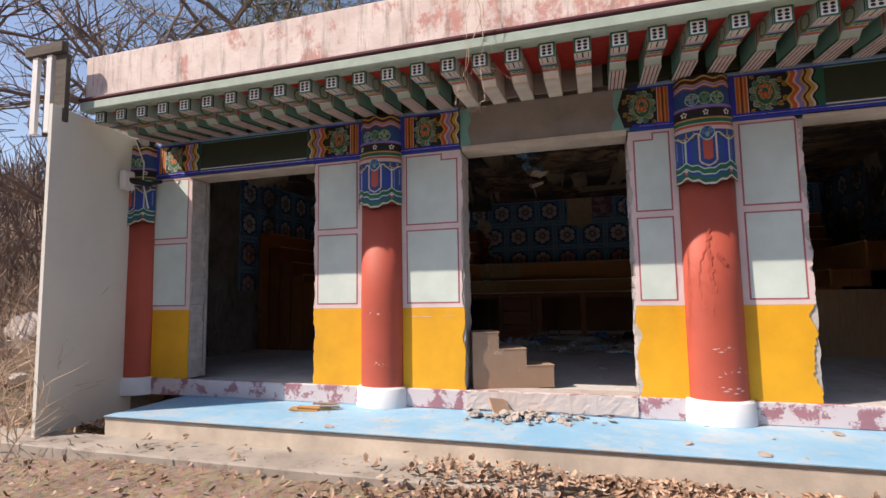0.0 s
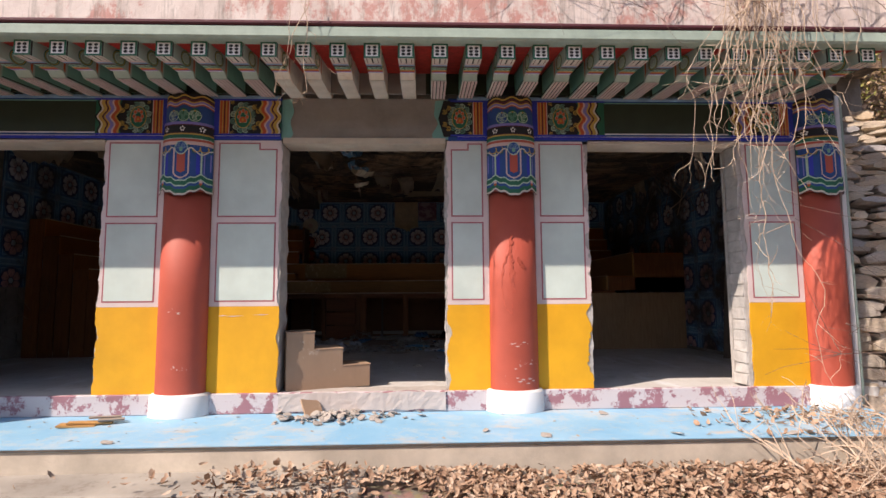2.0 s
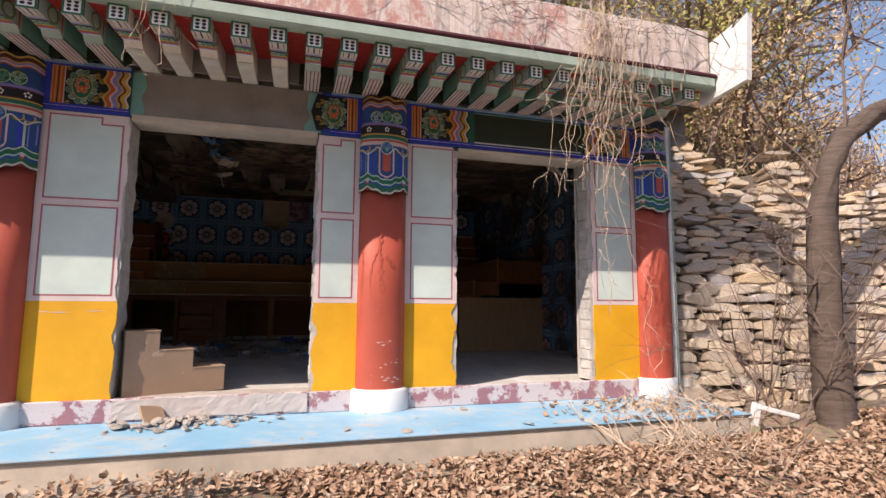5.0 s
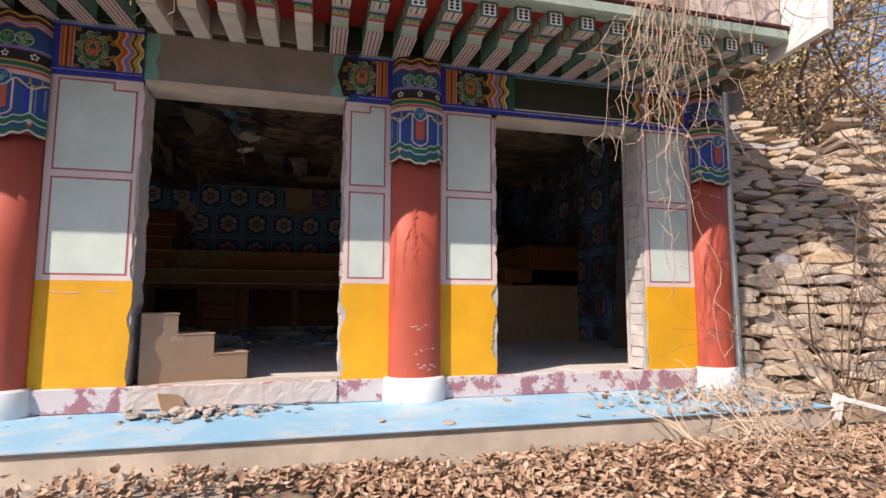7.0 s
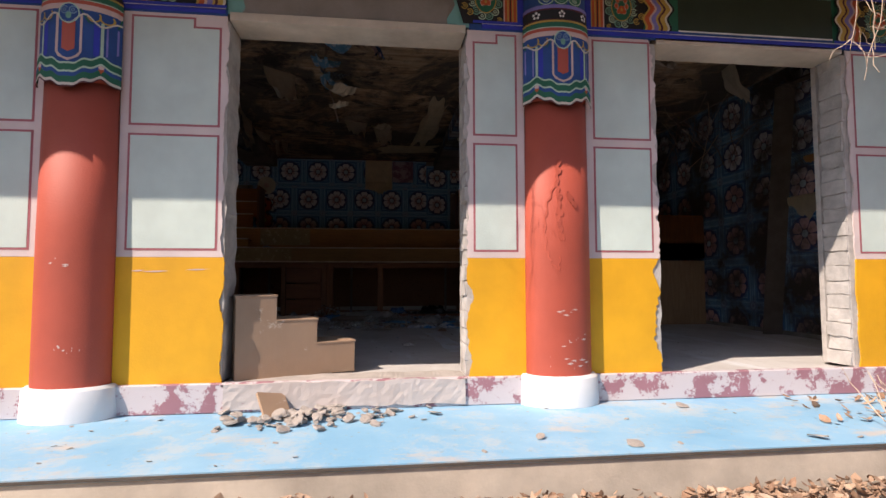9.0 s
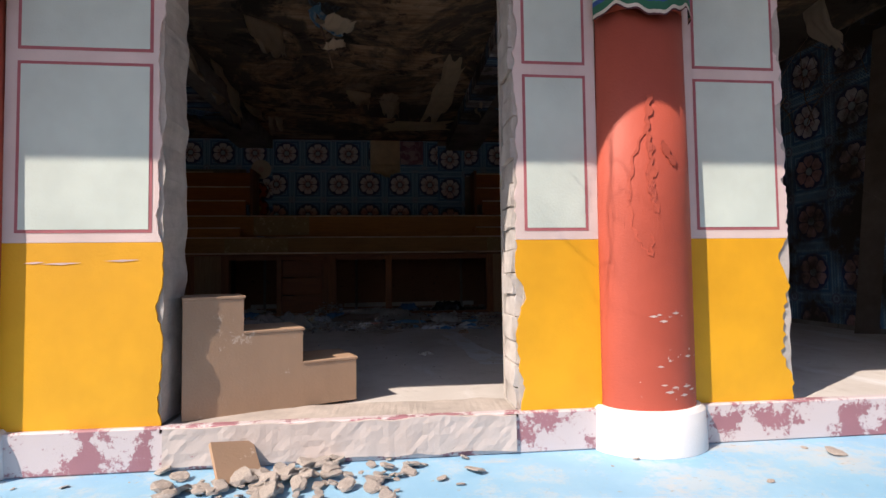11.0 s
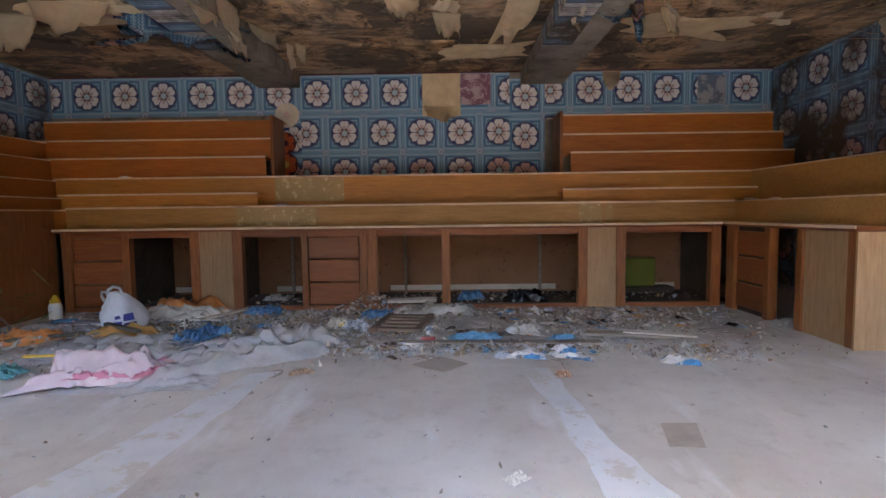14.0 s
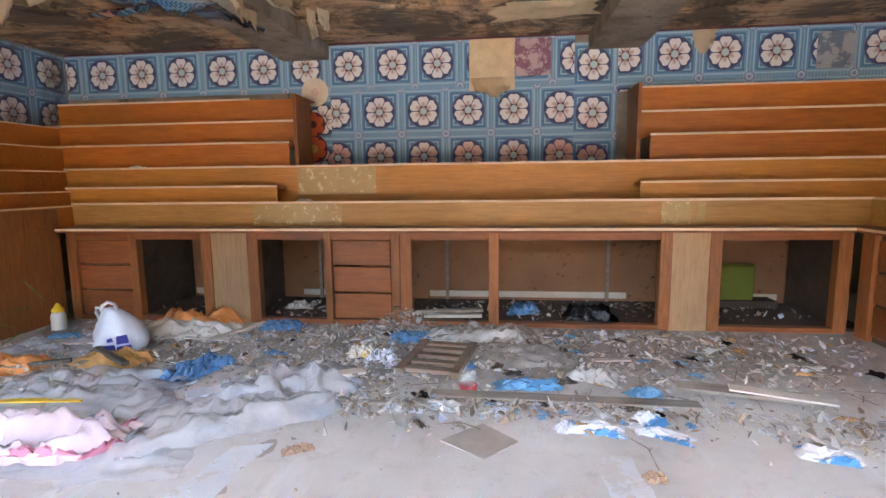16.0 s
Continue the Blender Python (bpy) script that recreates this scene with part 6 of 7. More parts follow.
def lathe(prof, n=14):
    bm = bmesh.new()
    rows = [[bm.verts.new((r * math.cos(6.2832 * i / n), r * math.sin(6.2832 * i / n), z)) for i in range(n)] for r, z in prof]
    for a, b in zip(rows, rows[1:]):
        for i in range(n):
            bm.faces.new((a[i], a[(i + 1) % n], b[(i + 1) % n], b[i]))
    bm.faces.new(rows[0][::-1])
    bm.faces.new(rows[-1])
    return bm


gb = thing("glue_bottle", (-3.90, 4.86, 0), "milky bottle with a yellow pointed cap, standing", "bottle")
part("bottle_body", lathe([(0.058, 0), (0.062, 0.01), (0.062, 0.12), (0.055, 0.15), (0.04, 0.165)]), BOTTLE, gb, smooth=True)
part("bottle_cap", lathe([(0.052, 0.166), (0.05, 0.19), (0.03, 0.21), (0.02, 0.235), (0.012, 0.245)]), YCAP, gb, "yellow pointed cap", smooth=True)
jar = thing("plastic_jar", (-0.03, 3.80, 0.0), "clear plastic jar with a red base, lying in litter", "jar")
part("jar_body", lathe([(0.05, 0.03), (0.055, 0.04), (0.055, 0.11), (0.03, 0.13)]), CLEAR, jar, smooth=True)
part("jar_base", lathe([(0.06, 0.0), (0.062, 0.03)]), REDPL, jar, "red plastic base", smooth=True)
for x, y, r_ in ((-0.25, 3.47, 80), (-0.55, 3.95, 100), (-0.42, 3.42, 20)):
    bo = thing("plastic_bottle", (x, y, 0.04), "crushed clear plastic bottle lying on its side", "bottle", "plastic bottles")
    bo.rotation_euler = (radians(90), 0, radians(r_))
    part("bottle_body", lathe([(0.03, 0), (0.038, 0.01), (0.036, 0.06), (0.03, 0.09), (0.038, 0.12), (0.037, 0.17), (0.015, 0.21), (0.014, 0.23)], 12), CLEAR, bo, smooth=True)


def plank(name, a, b, w, h, mat, label, cat="plank", z=0.004):
    a, b = Vector((*a, 0)), Vector((*b, 0))
    L_ = (b - a).length
    ob = part(name, rough_edge(box(0, L_, -w / 2, w / 2, 0, h, bevel=0.002), 0.003), mat)
    ob.location = (a.x, a.y, z)
    ob.rotation_euler = (0, 0, math.atan2(b.y - a.y, b.x - a.x))
    return tagged(ob, label, cat)


plank("white_strip", (-2.22, 4.44), (-1.97, 5.02), 0.05, 0.018, PALEBOARD, "white wooden strip on the litter", z=0.05)
plank("white_strip", (-2.48, 4.60), (-2.05, 4.55), 0.05, 0.012, PALEBOARD, "short white strip of wood", z=0.03)
plank("white_strip", (-3.6, 4.33), (-2.95, 4.42), 0.05, 0.012, PALEBOARD, "pale wooden strip by the carrier bag", z=0.03)
plank("dark_stick", (-2.85, 4.08), (-2.38, 3.78), 0.045, 0.03, DARKWOOD, "dark wooden stick on the kraft bag", z=0.09)
plank("dark_stick", (-3.55, 3.65), (-2.95, 3.95), 0.04, 0.03, DARKWOOD, "dark stick near the side bench", z=0.04)
plank("foam_slab", (-1.64, 3.32), (-1.34, 3.55), 0.13, 0.05, BAGWHITE, "white foam slab inside the crumpled film", "foam", z=0.06)
plank("yellow_rule", (-2.9, 3.25), (-2.3, 3.32), 0.05, 0.01, YCAP, "yellow strip near the towel", z=0.05)
plank("long_plank", (-1.45, 3.42), (0.1, 3.60), 0.045, 0.02, GREYBOARD, "long thin grey board across the litter")
plank("long_plank", (-0.25, 3.66), (1.32, 3.61), 0.10, 0.03, GREYBOARD, "long grey weathered board")
plank("short_board", (1.27, 3.87), (1.95, 3.72), 0.13, 0.02, GREYBOARD, "pale grey board with a broken end", z=0.03)
plank("short_board", (1.55, 3.80), (2.05, 3.62), 0.10, 0.012, PALEBOARD, "broken white board lying on a plank", z=0.06)
plank("short_board", (0.85, 4.36), (1.12, 4.39), 0.05, 0.01, PALEBOARD, "small pale strip of wood", z=0.01)
plank("white_strip", (-0.96, 3.83), (-0.74, 3.93), 0.09, 0.02, PALEBOARD, "white foam strip in the litter", z=0.04)
plank("loose_board", (-0.6, 5.5), (0.0, 5.62), 0.08, 0.03, GREYBOARD, "loose board inside the cabinet", z=0.04)
plank("loose_board", (-0.55, 5.36), (0.0, 5.40), 0.06, 0.03, PALEBOARD, "pale loose board inside the cabinet", z=0.04)
card = part("cardboard_piece", slab_poly([(-0.13, 3.12), (0.10, 2.96), (0.27, 3.14), (0.08, 3.32)], 0.002, 0.008), CARDGREY)
tagged(card, "flat grey cardboard piece on the floor", "cardboard")
card = part("floor_patch", slab_poly([(1.165, 2.138), (1.337, 2.136), (1.253, 1.873), (1.101, 1.89)], 0.0012, 0.004), CARDGREY)
tagged(card, "square grey patch on the floor", "tile")
for x, y, a, b in ((-1.0, 2.97, 0.05, 0.09), (-1.07, 2.61, 0.07, 0.045)):
    bm = bmesh.new()
    bm.faces.new([bm.verts.new((x + a * math.cos(t_) * (1 + 0.35 * noise.noise(Vector((math.cos(t_) * 2, math.sin(t_) * 2, x)))), y + b * math.sin(t_) * (1 + 0.35 * noise.noise(Vector((math.sin(t_) * 2, math.cos(t_) * 2, y)))), 0.0012)) for t_ in np.linspace(0, 6.1, 26)])
    part("floor_stain", bm, CARDGREY, floor, "dull grey stain on the floor")
lime = part("lime_box", rough_edge(box(2.18, 2.68, 5.96, 6.12, 0.104, 0.46, bevel=0.015), 0.004), LIME)
tagged(lime, "lime green plastic board inside the cabinet", "board")
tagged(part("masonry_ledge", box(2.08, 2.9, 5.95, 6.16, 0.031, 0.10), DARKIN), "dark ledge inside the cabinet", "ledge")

# slatted wooden frame on the floor
sf = thing("slatted_frame", (-0.26, 4.22, 0.05), "broken dark wooden louvre frame lying in the litter", "frame")
sf.rotation_euler = (0, 0, radians(-8))
SLAT = plain("dusty_brown_slat_wood", (0.20, 0.145, 0.11), 0.9, 0.3, 3, 40, 0.5, stretch=(1, 8, 8))
for x in (-0.19, 0.19):
    part("stile", box(x - 0.03, x + 0.03, -0.36, 0.30, 0, 0.04, bevel=0.003), SLAT, sf)
for k, y in enumerate((-0.28, -0.14, 0.0, 0.14, 0.26)):
    part("slat", box(-0.16, 0.16, y - 0.04, y + 0.03, 0.005, 0.03, bevel=0.003), SLAT, sf)

# small litter in drifts
rg = random.Random(77)
bm = bmesh.new()


def scrap(bm, x, y, z, s, rg):
    M = Matrix.Translation((x, y, z)) @ Euler((rg.gauss(0, 0.5), rg.gauss(0, 0.5), rg.uniform(0, 6.28))).to_matrix().to_4x4()
    n = rg.choice((4, 5))
    el = rg.choice((1, 1, 2.2, 4))
    pts = [M @ Vector((s * el ** 0.5 * math.cos(6.28 * i / n) * rg.uniform(0.6, 1.2), s / el ** 0.5 * math.sin(6.28 * i / n) * rg.uniform(0.6, 1.2), s * rg.uniform(-0.2, 0.5))) for i in range(n)]
    v = [bm.verts.new(p) for p in pts]
    c = bm.verts.new(M @ Vector((0, 0, s * rg.uniform(0.1, 0.7))))
    for i in range(n):
        bm.faces.new((v[i], v[(i + 1) % n], c))


DRIFTS = ((-0.70, 5.08, 0.20, 0.10, 420, 0.22), (-0.1, 4.65, 0.75, 0.33, 1100, 0.05), (1.75, 4.62, 0.70, 0.28, 800, 0.03), (-0.75, 3.9, 0.45, 0.3, 900, 0.05), (0.3, 3.50, 0.75, 0.06, 700, 0.05),
          (-2.6, 4.5, 0.9, 0.5, 1300, 0.04), (-3.0, 3.7, 0.7, 0.5, 900, 0.07), (1.5, 4.0, 0.7, 0.28, 500, 0.03), (-1.7, 4.4, 0.5, 0.5, 600, 0.03), (2.0, 3.35, 0.22, 0.12, 260, 0.03), (0.5, 5.7, 1.6, 0.25, 500, 0.05), (-0.3, 4.95, 2.2, 0.12, 900, 0.04), (0.35, 3.4, 1.6, 0.12, 350, 0.015))
for cx, cy, sx, sy, n, hh in DRIFTS:
    for _ in range(n):
        x, y = rg.gauss(cx, sx), rg.gauss(cy, sy)
        if y > 6.1 or x < -4.0 or x > 3.0 or y < 2.6:
            continue
        q = math.exp(-((x - cx) / sx) ** 2 / 2 - ((y - cy) / sy) ** 2 / 2)
        if 5.15 < y < 5.3:
            continue
        scrap(bm, x, y, (0.035 if y > 5.28 else 0.003) + rg.random() * hh * q, rg.choice((0.006, 0.009, 0.013, 0.018, 0.03)) * rg.uniform(0.8, 1.2), rg)
tagged(part("small_litter", bm, ASH), "drifts of ash, paper scraps, shards and leaves on the floor", "litter", kind="stuff")
bm = bmesh.new()
for _ in range(150):
    x, y = rg.uniform(-0.5, 2.6), rg.gauss(4.3, 0.5)
    a, l = rg.uniform(0, 3.14), rg.uniform(0.06, 0.32)
    tube(bm, [(x, y, 0.012), (x + l * 0.5 * math.cos(a), y + l * 0.5 * math.sin(a), 0.03), (x + l * math.cos(a + 0.2), y + l * math.sin(a + 0.2), 0.012)], 0.004, 0.002, 4)
tagged(part("small_sticks", bm, DARKTWIG), "thin dry sticks among the litter", "sticks", kind="stuff")
bm = bmesh.new()
for _ in range(170):
    x, y = rg.uniform(-2.5, 3.0), rg.uniform(0.4, 3.3)
    scrap(bm, x, y, 0.003, rg.uniform(0.004, 0.014), rg)
tagged(part("crumbs", bm, ASH), "sparse crumbs on the open floor", "crumbs", kind="stuff")

CRUMPLE = []
for k in range(8):
    bm = sheet(1.0, (0.7, 0.9, 0.45, 0.6)[k % 4], 0.28, 200 + k, 7, (2.5, 4.0)[k % 2], edge=0.35)
    CRUMPLE.append(bm)
CRUMPLE = [mesh(b_, "paper_scrap", [BAGWHITE]) for b_ in CRUMPLE]
KINDS = ((BAGWHITE, "crumpled white paper scrap"), (FOILGREY, "crumpled silver-grey foil scrap"), (DUSTFILM, "dusty grey film scrap"), (TANBAG, "torn tan paper scrap"), (BLUEFILM, "torn sky blue film scrap"),
         (BLACKBAG, "shred of black plastic"), (GREYBOARD, "splinter of grey board"), (DARKIN, "dark rotten shred"), (CARDGREY, "torn grey cardboard scrap"), (BLUENET, "dull blue cloth scrap"))
SHRED = {}
for i, (m_, l_) in enumerate(KINDS):
    for k in range(3):
        me = CRUMPLE[(i * 3 + k) % 8].copy()
        me.materials[0] = m_
        SHRED[i, k] = me
rg = random.Random(501)
for k in range(380):
    u = rg.random()
    if u < 0.40:
        x, y = rg.gauss(-0.35, 0.75), rg.gauss(4.55, 0.33)
    elif u < 0.62:
        x, y = rg.gauss(1.8, 0.6), rg.gauss(4.55, 0.28)
    elif u < 0.82:
        x, y = rg.gauss(-2.5, 0.75), rg.gauss(4.2, 0.5)
    else:
        x, y = rg.gauss(0.3, 0.7), rg.gauss(3.55, 0.10)
    if not (-3.95 < x < 2.95 and 2.9 < y < 5.1):
        continue
    i = rg.choice((0, 0, 1, 2, 2, 3, 4, 5, 6, 6, 7, 7, 8, 8, 9))
    s_ = rg.uniform(0.035, 0.11)
    o = new("litter_scrap", SHRED[i, rg.randrange(3)])
    o.location, o.scale = (x, y, 0.001 + rg.random() * 0.015), (s_ * rg.uniform(0.7, 1.5), s_, s_ * rg.uniform(0.5, 1.1))
    o.rotation_euler = (rg.gauss(0, 0.1), rg.gauss(0, 0.1), rg.uniform(0, 6.28))
    tagged(o, KINDS[i][1] + " lying in the litter on the floor", "litter", "scraps of litter")

# peeling sheets under the ceiling and on the beams


def torn(x, y, z, w, l, turn, seed, mat, curl=0.35, tip=0.0, label="torn sheet of paper hanging from the ceiling"):
    """A sheet that hangs by its upper edge, with an uneven lower edge and a curl."""
    n = 12
    rg_ = random.Random(seed)
    bm = bmesh.new()
    g = []
    low = [l * (0.65 + 0.5 * abs(noise.noise(Vector((i * 0.55 + seed * 3, seed, 0))))) * (1 - 0.5 * abs(i / n - rg_.uniform(0.3, 0.7))) for i in range(n + 1)]
    for i in range(n + 1):
        row = []
        for j in range(n + 1):
            t_ = j / n
            s_ = t_ * low[i]
            ang = tip + curl * t_ * 2.2 + 0.25 * noise.noise(Vector((i * 0.3, t_ * 2, seed)))
            row.append(bm.verts.new((w * (i / n - 0.5) * (1 - 0.25 * t_) + 0.02 * noise.noise(Vector((i * 0.4, j * 0.4, seed))), -s_ * math.sin(ang), -s_ * math.cos(ang))))
        g.append(row)
    for i in range(n):
        for j in range(n):
            bm.faces.new((g[i][j], g[i + 1][j], g[i + 1][j + 1], g[i][j + 1]))
    bmesh.ops.solidify(bm, geom=bm.faces[:], thickness=0.0015)
    ob = part("torn_paper", bm, mat, smooth=True)
    ob.location, ob.rotation_euler = (x, y, z), (0, 0, radians(turn))
    return tagged(ob, label, "torn paper", "torn papers")


for a in ((-1.75, 3.6, 2.95, 0.28, 0.42, 80, 1, TORNPAPER, 0.2), (-1.87, 3.15, 2.95, 0.5, 0.5, 92, 2, TORNPAPER, 0.15), (-1.92, 4.1, 2.94, 0.5, 0.42, 75, 3, TORNPAPER, 0.1), (-2.6, 3.6, 2.95, 0.5, 0.38, 20, 4, TORNPAPER, 0.3),
          (-3.3, 3.3, 2.95, 0.7, 0.4, 10, 5, TORNPAPER, 0.35), (-3.9, 4.9, 2.95, 0.35, 0.35, 40, 6, BARE, 0.5), (-1.5, 5.6, 2.95, 0.16, 0.30, 60, 7, TORNPAPER, 0.1), (0.1, 4.6, 2.95, 0.3, 0.28, 30, 8, TORNPAPER, 0.7),
          (1.25, 4.3, 2.94, 0.42, 0.34, 85, 9, TORNPAPER, 0.2), (1.75, 4.2, 2.95, 0.18, 0.5, 15, 10, PAPERBEAM, 0.1), (1.5, 4.0, 2.94, 0.5, 0.35, 10, 11, PAPERBEAM, 0.4), (2.1, 4.4, 2.95, 0.16, 0.34, 50, 12, TORNPAPER, 0.2),
          (3.3, 4.9, 2.95, 0.22, 0.2, 0, 13, TORNPAPER, 0.6), (0.2, 1.4, 2.95, 0.5, 0.45, 30, 14, TORNPAPER, 0.5), (-0.05, 1.2, 2.95, 0.22, 0.62, 70, 15, PAPERBEAM, 0.2), (-0.35, 0.9, 2.95, 0.12, 0.55, 10, 16, PAPERBEAM, 0.1),
          (2.6, 1.2, 2.95, 0.4, 0.55, 40, 17, TORNPAPER, 0.4), (2.9, 1.6, 2.95, 0.3, 0.45, 10, 18, TORNPAPER, 0.3), (3.3, 1.1, 2.95, 0.35, 0.6, -30, 19, BARE, 0.3), (3.0, 0.8, 2.95, 0.25, 0.5, 60, 20, TORNPAPER, 0.5),
          (3.9, 1.9, 2.95, 0.3, 0.7, 80, 21, TORNPAPER, 0.2), (-4.6, 2.3, 2.95, 0.8, 0.5, 30, 22, TORNPAPER, 0.1), (-3.6, 2.2, 2.95, 0.6, 0.5, 15, 23, TORNPAPER, 0.2), (-1.0, 2.6, 2.95, 0.4, 0.6, 40, 24, TORNPAPER, 0.2)):
    torn(*a)
for a in ((-1.80, 4.35, 2.95, 0.42, 0.52, 85, 51, TORNPAPER, 0.1), (-1.95, 4.9, 2.90, 0.40, 0.40, 80, 52, TORNPAPER, 0.1), (-3.2, 4.35, 2.95, 0.7, 0.42, 6, 53, TORNPAPER, 0.15), (-3.9, 4.6, 2.95, 0.4, 0.55, 10, 54, TORNPAPER, 0.1),
          (-2.45, 4.7, 2.95, 0.9, 0.50, 25, 55, PAPERBACK, 0.25), (-2.75, 5.0, 2.95, 0.8, 0.42, 10, 71, PAPERBACK, 0.5), (-3.3, 5.3, 2.95, 0.6, 0.30, -8, 72, PAPERBACK, 0.5), (-1.75, 5.1, 2.95, 0.42, 0.34, 70, 73, TORNPAPER, 0.3), (-2.1, 5.4, 2.95, 0.3, 0.3, 30, 74, PAPERBEAM, 0.3), (0.75, 5.3, 2.95, 0.22, 0.2, 30, 75, TORNPAPER, 0.6), (-2.15, 5.2, 2.85, 0.7, 0.30, 75, 56, PAPERBEAM, 0.3), (1.65, 4.5, 2.95, 0.55, 0.42, 8, 57, PAPERBACK, 0.3), (1.95, 4.7, 2.95, 0.12, 0.50, 20, 58, PAPERBACK, 0.05),
          (1.28, 4.5, 2.95, 0.30, 0.38, 60, 59, TORNPAPER, 0.1), (2.25, 4.7, 2.95, 0.2, 0.42, 20, 60, TORNPAPER, 0.1), (0.15, 4.75, 2.95, 0.28, 0.40, 10, 61, TORNPAPER, 0.15), (-0.25, 4.4, 2.95, 0.35, 0.34, 20, 62, TORNPAPER, 0.2),
          (4.50, 4.8, 2.93, 0.5, 0.5, 88, 63, TORNPAPER, 0.15), (3.5, 5.1, 2.95, 0.25, 0.2, 10, 64, TORNPAPER, 0.6), (-1.62, 5.6, 2.95, 0.14, 0.34, 70, 65, TORNPAPER, 0.05)):
    torn(*a)
for a in ((-2.75, 3.9, 2.95, 0.9, 0.30, 8, 41, PAPERBACK, 0.8), (-3.1, 4.6, 2.95, 0.6, 0.25, 35, 42, PAPERBACK, 0.8), (-1.98, 4.5, 2.93, 0.9, 0.30, 78, 43, PAPERBEAM, 0.4), (1.5, 4.9, 2.94, 0.5, 0.24, 12, 44, PAPERBEAM, 0.5)):
    torn(*a)
torn(2.38, 6.80, 2.93, 0.26, 0.34, 0, 31, TORNPAPER, 0.05, 0, "torn cream paper flap over the wallpaper")
torn(0.07, 6.803, 2.5, 0.50, 0.28, 0, 32, BARE, 0.02, 0, "bare paper backing with a slanting torn edge")
torn(4.53, 4.9, 2.93, 0.35, 0.45, 90, 33, BARE, 0.2, 0, "folded flap of wallpaper on the side wall")
torn(4.53, 1.5, 1.5, 0.9, 0.6, 90, 34, BARE, 0.1, 0, "hanging flap of wallpaper backing")
torn(4.53, 1.5, 1.9, 0.3, 0.35, 90, 35, TANBAG, 0.3, 0, "hanging flap of wallpaper backing")

# patterned panel hanging in the middle opening and a fallen lamp box
STRIPBLUE = chipped("pale_blue_printed_strip", (0.13, 0.34, 0.56), (0.50, 0.60, 0.68), 0.47, 0.6, 16)
hp = part("loose_paper_strip", rough_edge(box(-0.23, 0.23, -0.006, 0.006, -0.19, 0.0, bevel=0.003), 0.012), STRIPBLUE)
hp.matrix_world = pose(-0.62, 0.90, 2.66, -28, 4, 0)
tagged(hp, "loose strip of blue printed paper hanging under the ceiling", "torn paper")
for x in (-0.82, -0.44):
    bm = bmesh.new()
    tube(bm, [(x, 0.90, 2.655), (x + 0.01, 0.91, 2.8), (x, 0.92, 2.952)], 0.004, 0.004, 4)
    tagged(part("hanging_thread", bm, DARKTWIG), "frayed thread holding the loose blue strip", "thread")
knot = thing("hanging_shreds", (-0.34, 1.1, 2.952), "crumpled shreds of blue and cream paper hanging under the ceiling", "torn paper")
bm = bmesh.new()
tube(bm, [(0, 0, 0), (0.02, 0, -0.3), (0.0, 0.01, -0.6), (0.08, 0, -0.85), (0.12, 0, -1.02)], 0.012, 0.005, 5)
part("cord", bm, DARKTWIG, knot)
for k, (x, z, w_, l_, a_, m_) in enumerate(((0.0, -0.05, 0.10, 0.40, 15, BARE), (0.02, -0.32, 0.16, 0.34, 60, STRIPBLUE), (0.05, -0.50, 0.20, 0.30, -20, STRIPBLUE), (-0.03, -0.55, 0.15, 0.32, 100, PAPERBEAM), (0.10, -0.72, 0.22, 0.30, 35, TORNPAPER), (0.0, -0.62, 0.12, 0.40, 140, STRIPBLUE), (0.12, -0.86, 0.16, 0.2, 10, TORNPAPER))):
    o = torn(0, 0, 0, w_, l_, 0, 90 + k, m_, 0.6)
    o.name = "shred"
    for key in ("label", "category"):
        del o[key]
    o.parent = knot
    o.matrix_basis = pose(x, 0, z, 0, 12 * (k % 3 - 1), a_)

# peeling ceiling veneers
for k, (x, y, w, d, a, m) in enumerate(((-1.2, 4.6, 1.0, 0.6, 10, CEIL), (-0.4, 5.6, 1.3, 0.35, 4, CEIL), (0.6, 5.9, 1.0, 0.5, -6, BARE), (0.85, 4.4, 0.3, 2.2, 2, BARE), (-3.2, 4.6, 1.2, 0.5, -12, BARE), (2.6, 5.2, 1.2, 0.6, 8, BARE), (0.0, 3.3, 1.4, 0.5, 12, CEIL))):
    bm = sheet(w, d, 0.05, 60 + k, 14, 2.0, edge=0.3)
    o = part("peeling_veneer", bm, m, smooth=True)
    o.location, o.rotation_euler = (x, y, 2.947), (math.pi, 0, radians(a))
    tagged(o, "peeling veneer sheet on the ceiling", "veneer", "peeling veneers")

# wallpaper details
wp2 = Paint(lambda u, v, e: Vector((u, 6.8095 - e, v)))
for (fx, fz, s, c, c2) in ((-2.09, 1.73, 1.0, OR, GO), (-2.09, 2.02, 0.9, OR, MA), (-2.05, 2.40, 1.0, CR, PP)):
    wp2.disc(fx, fz, 0.17 * s, MA if c == OR else CR, 0.17 * s, 18)
    for k in range(6):
        a = 6.2832 * k / 6 + 0.5
        wp2.disc(fx + 0.10 * s * math.cos(a), fz + 0.10 * s * math.sin(a), 0.058 * s, c, 0.058 * s, 10)
    wp2.disc(fx, fz, 0.05 * s, c2, 0.05 * s, 10)
wp2.done("orange_flowers", wp, "orange and cream flowers of an older paper")
part("picture_sticker", box(0.34, 0.74, 6.808, 6.8115, 2.51, 2.92), chipped("dull_purple_print", (0.22, 0.10, 0.17), (0.42, 0.33, 0.38), 0.5, 0.6, 9), wp, "square purple flower print")
part("picture_sticker", box(3.55, 3.93, 6.807, 6.8115, 2.48, 2.86), chipped("faded_grey_print", (0.12, 0.17, 0.25), (0.30, 0.33, 0.38), 0.5, 0.6, 7), wp, "square faded print")
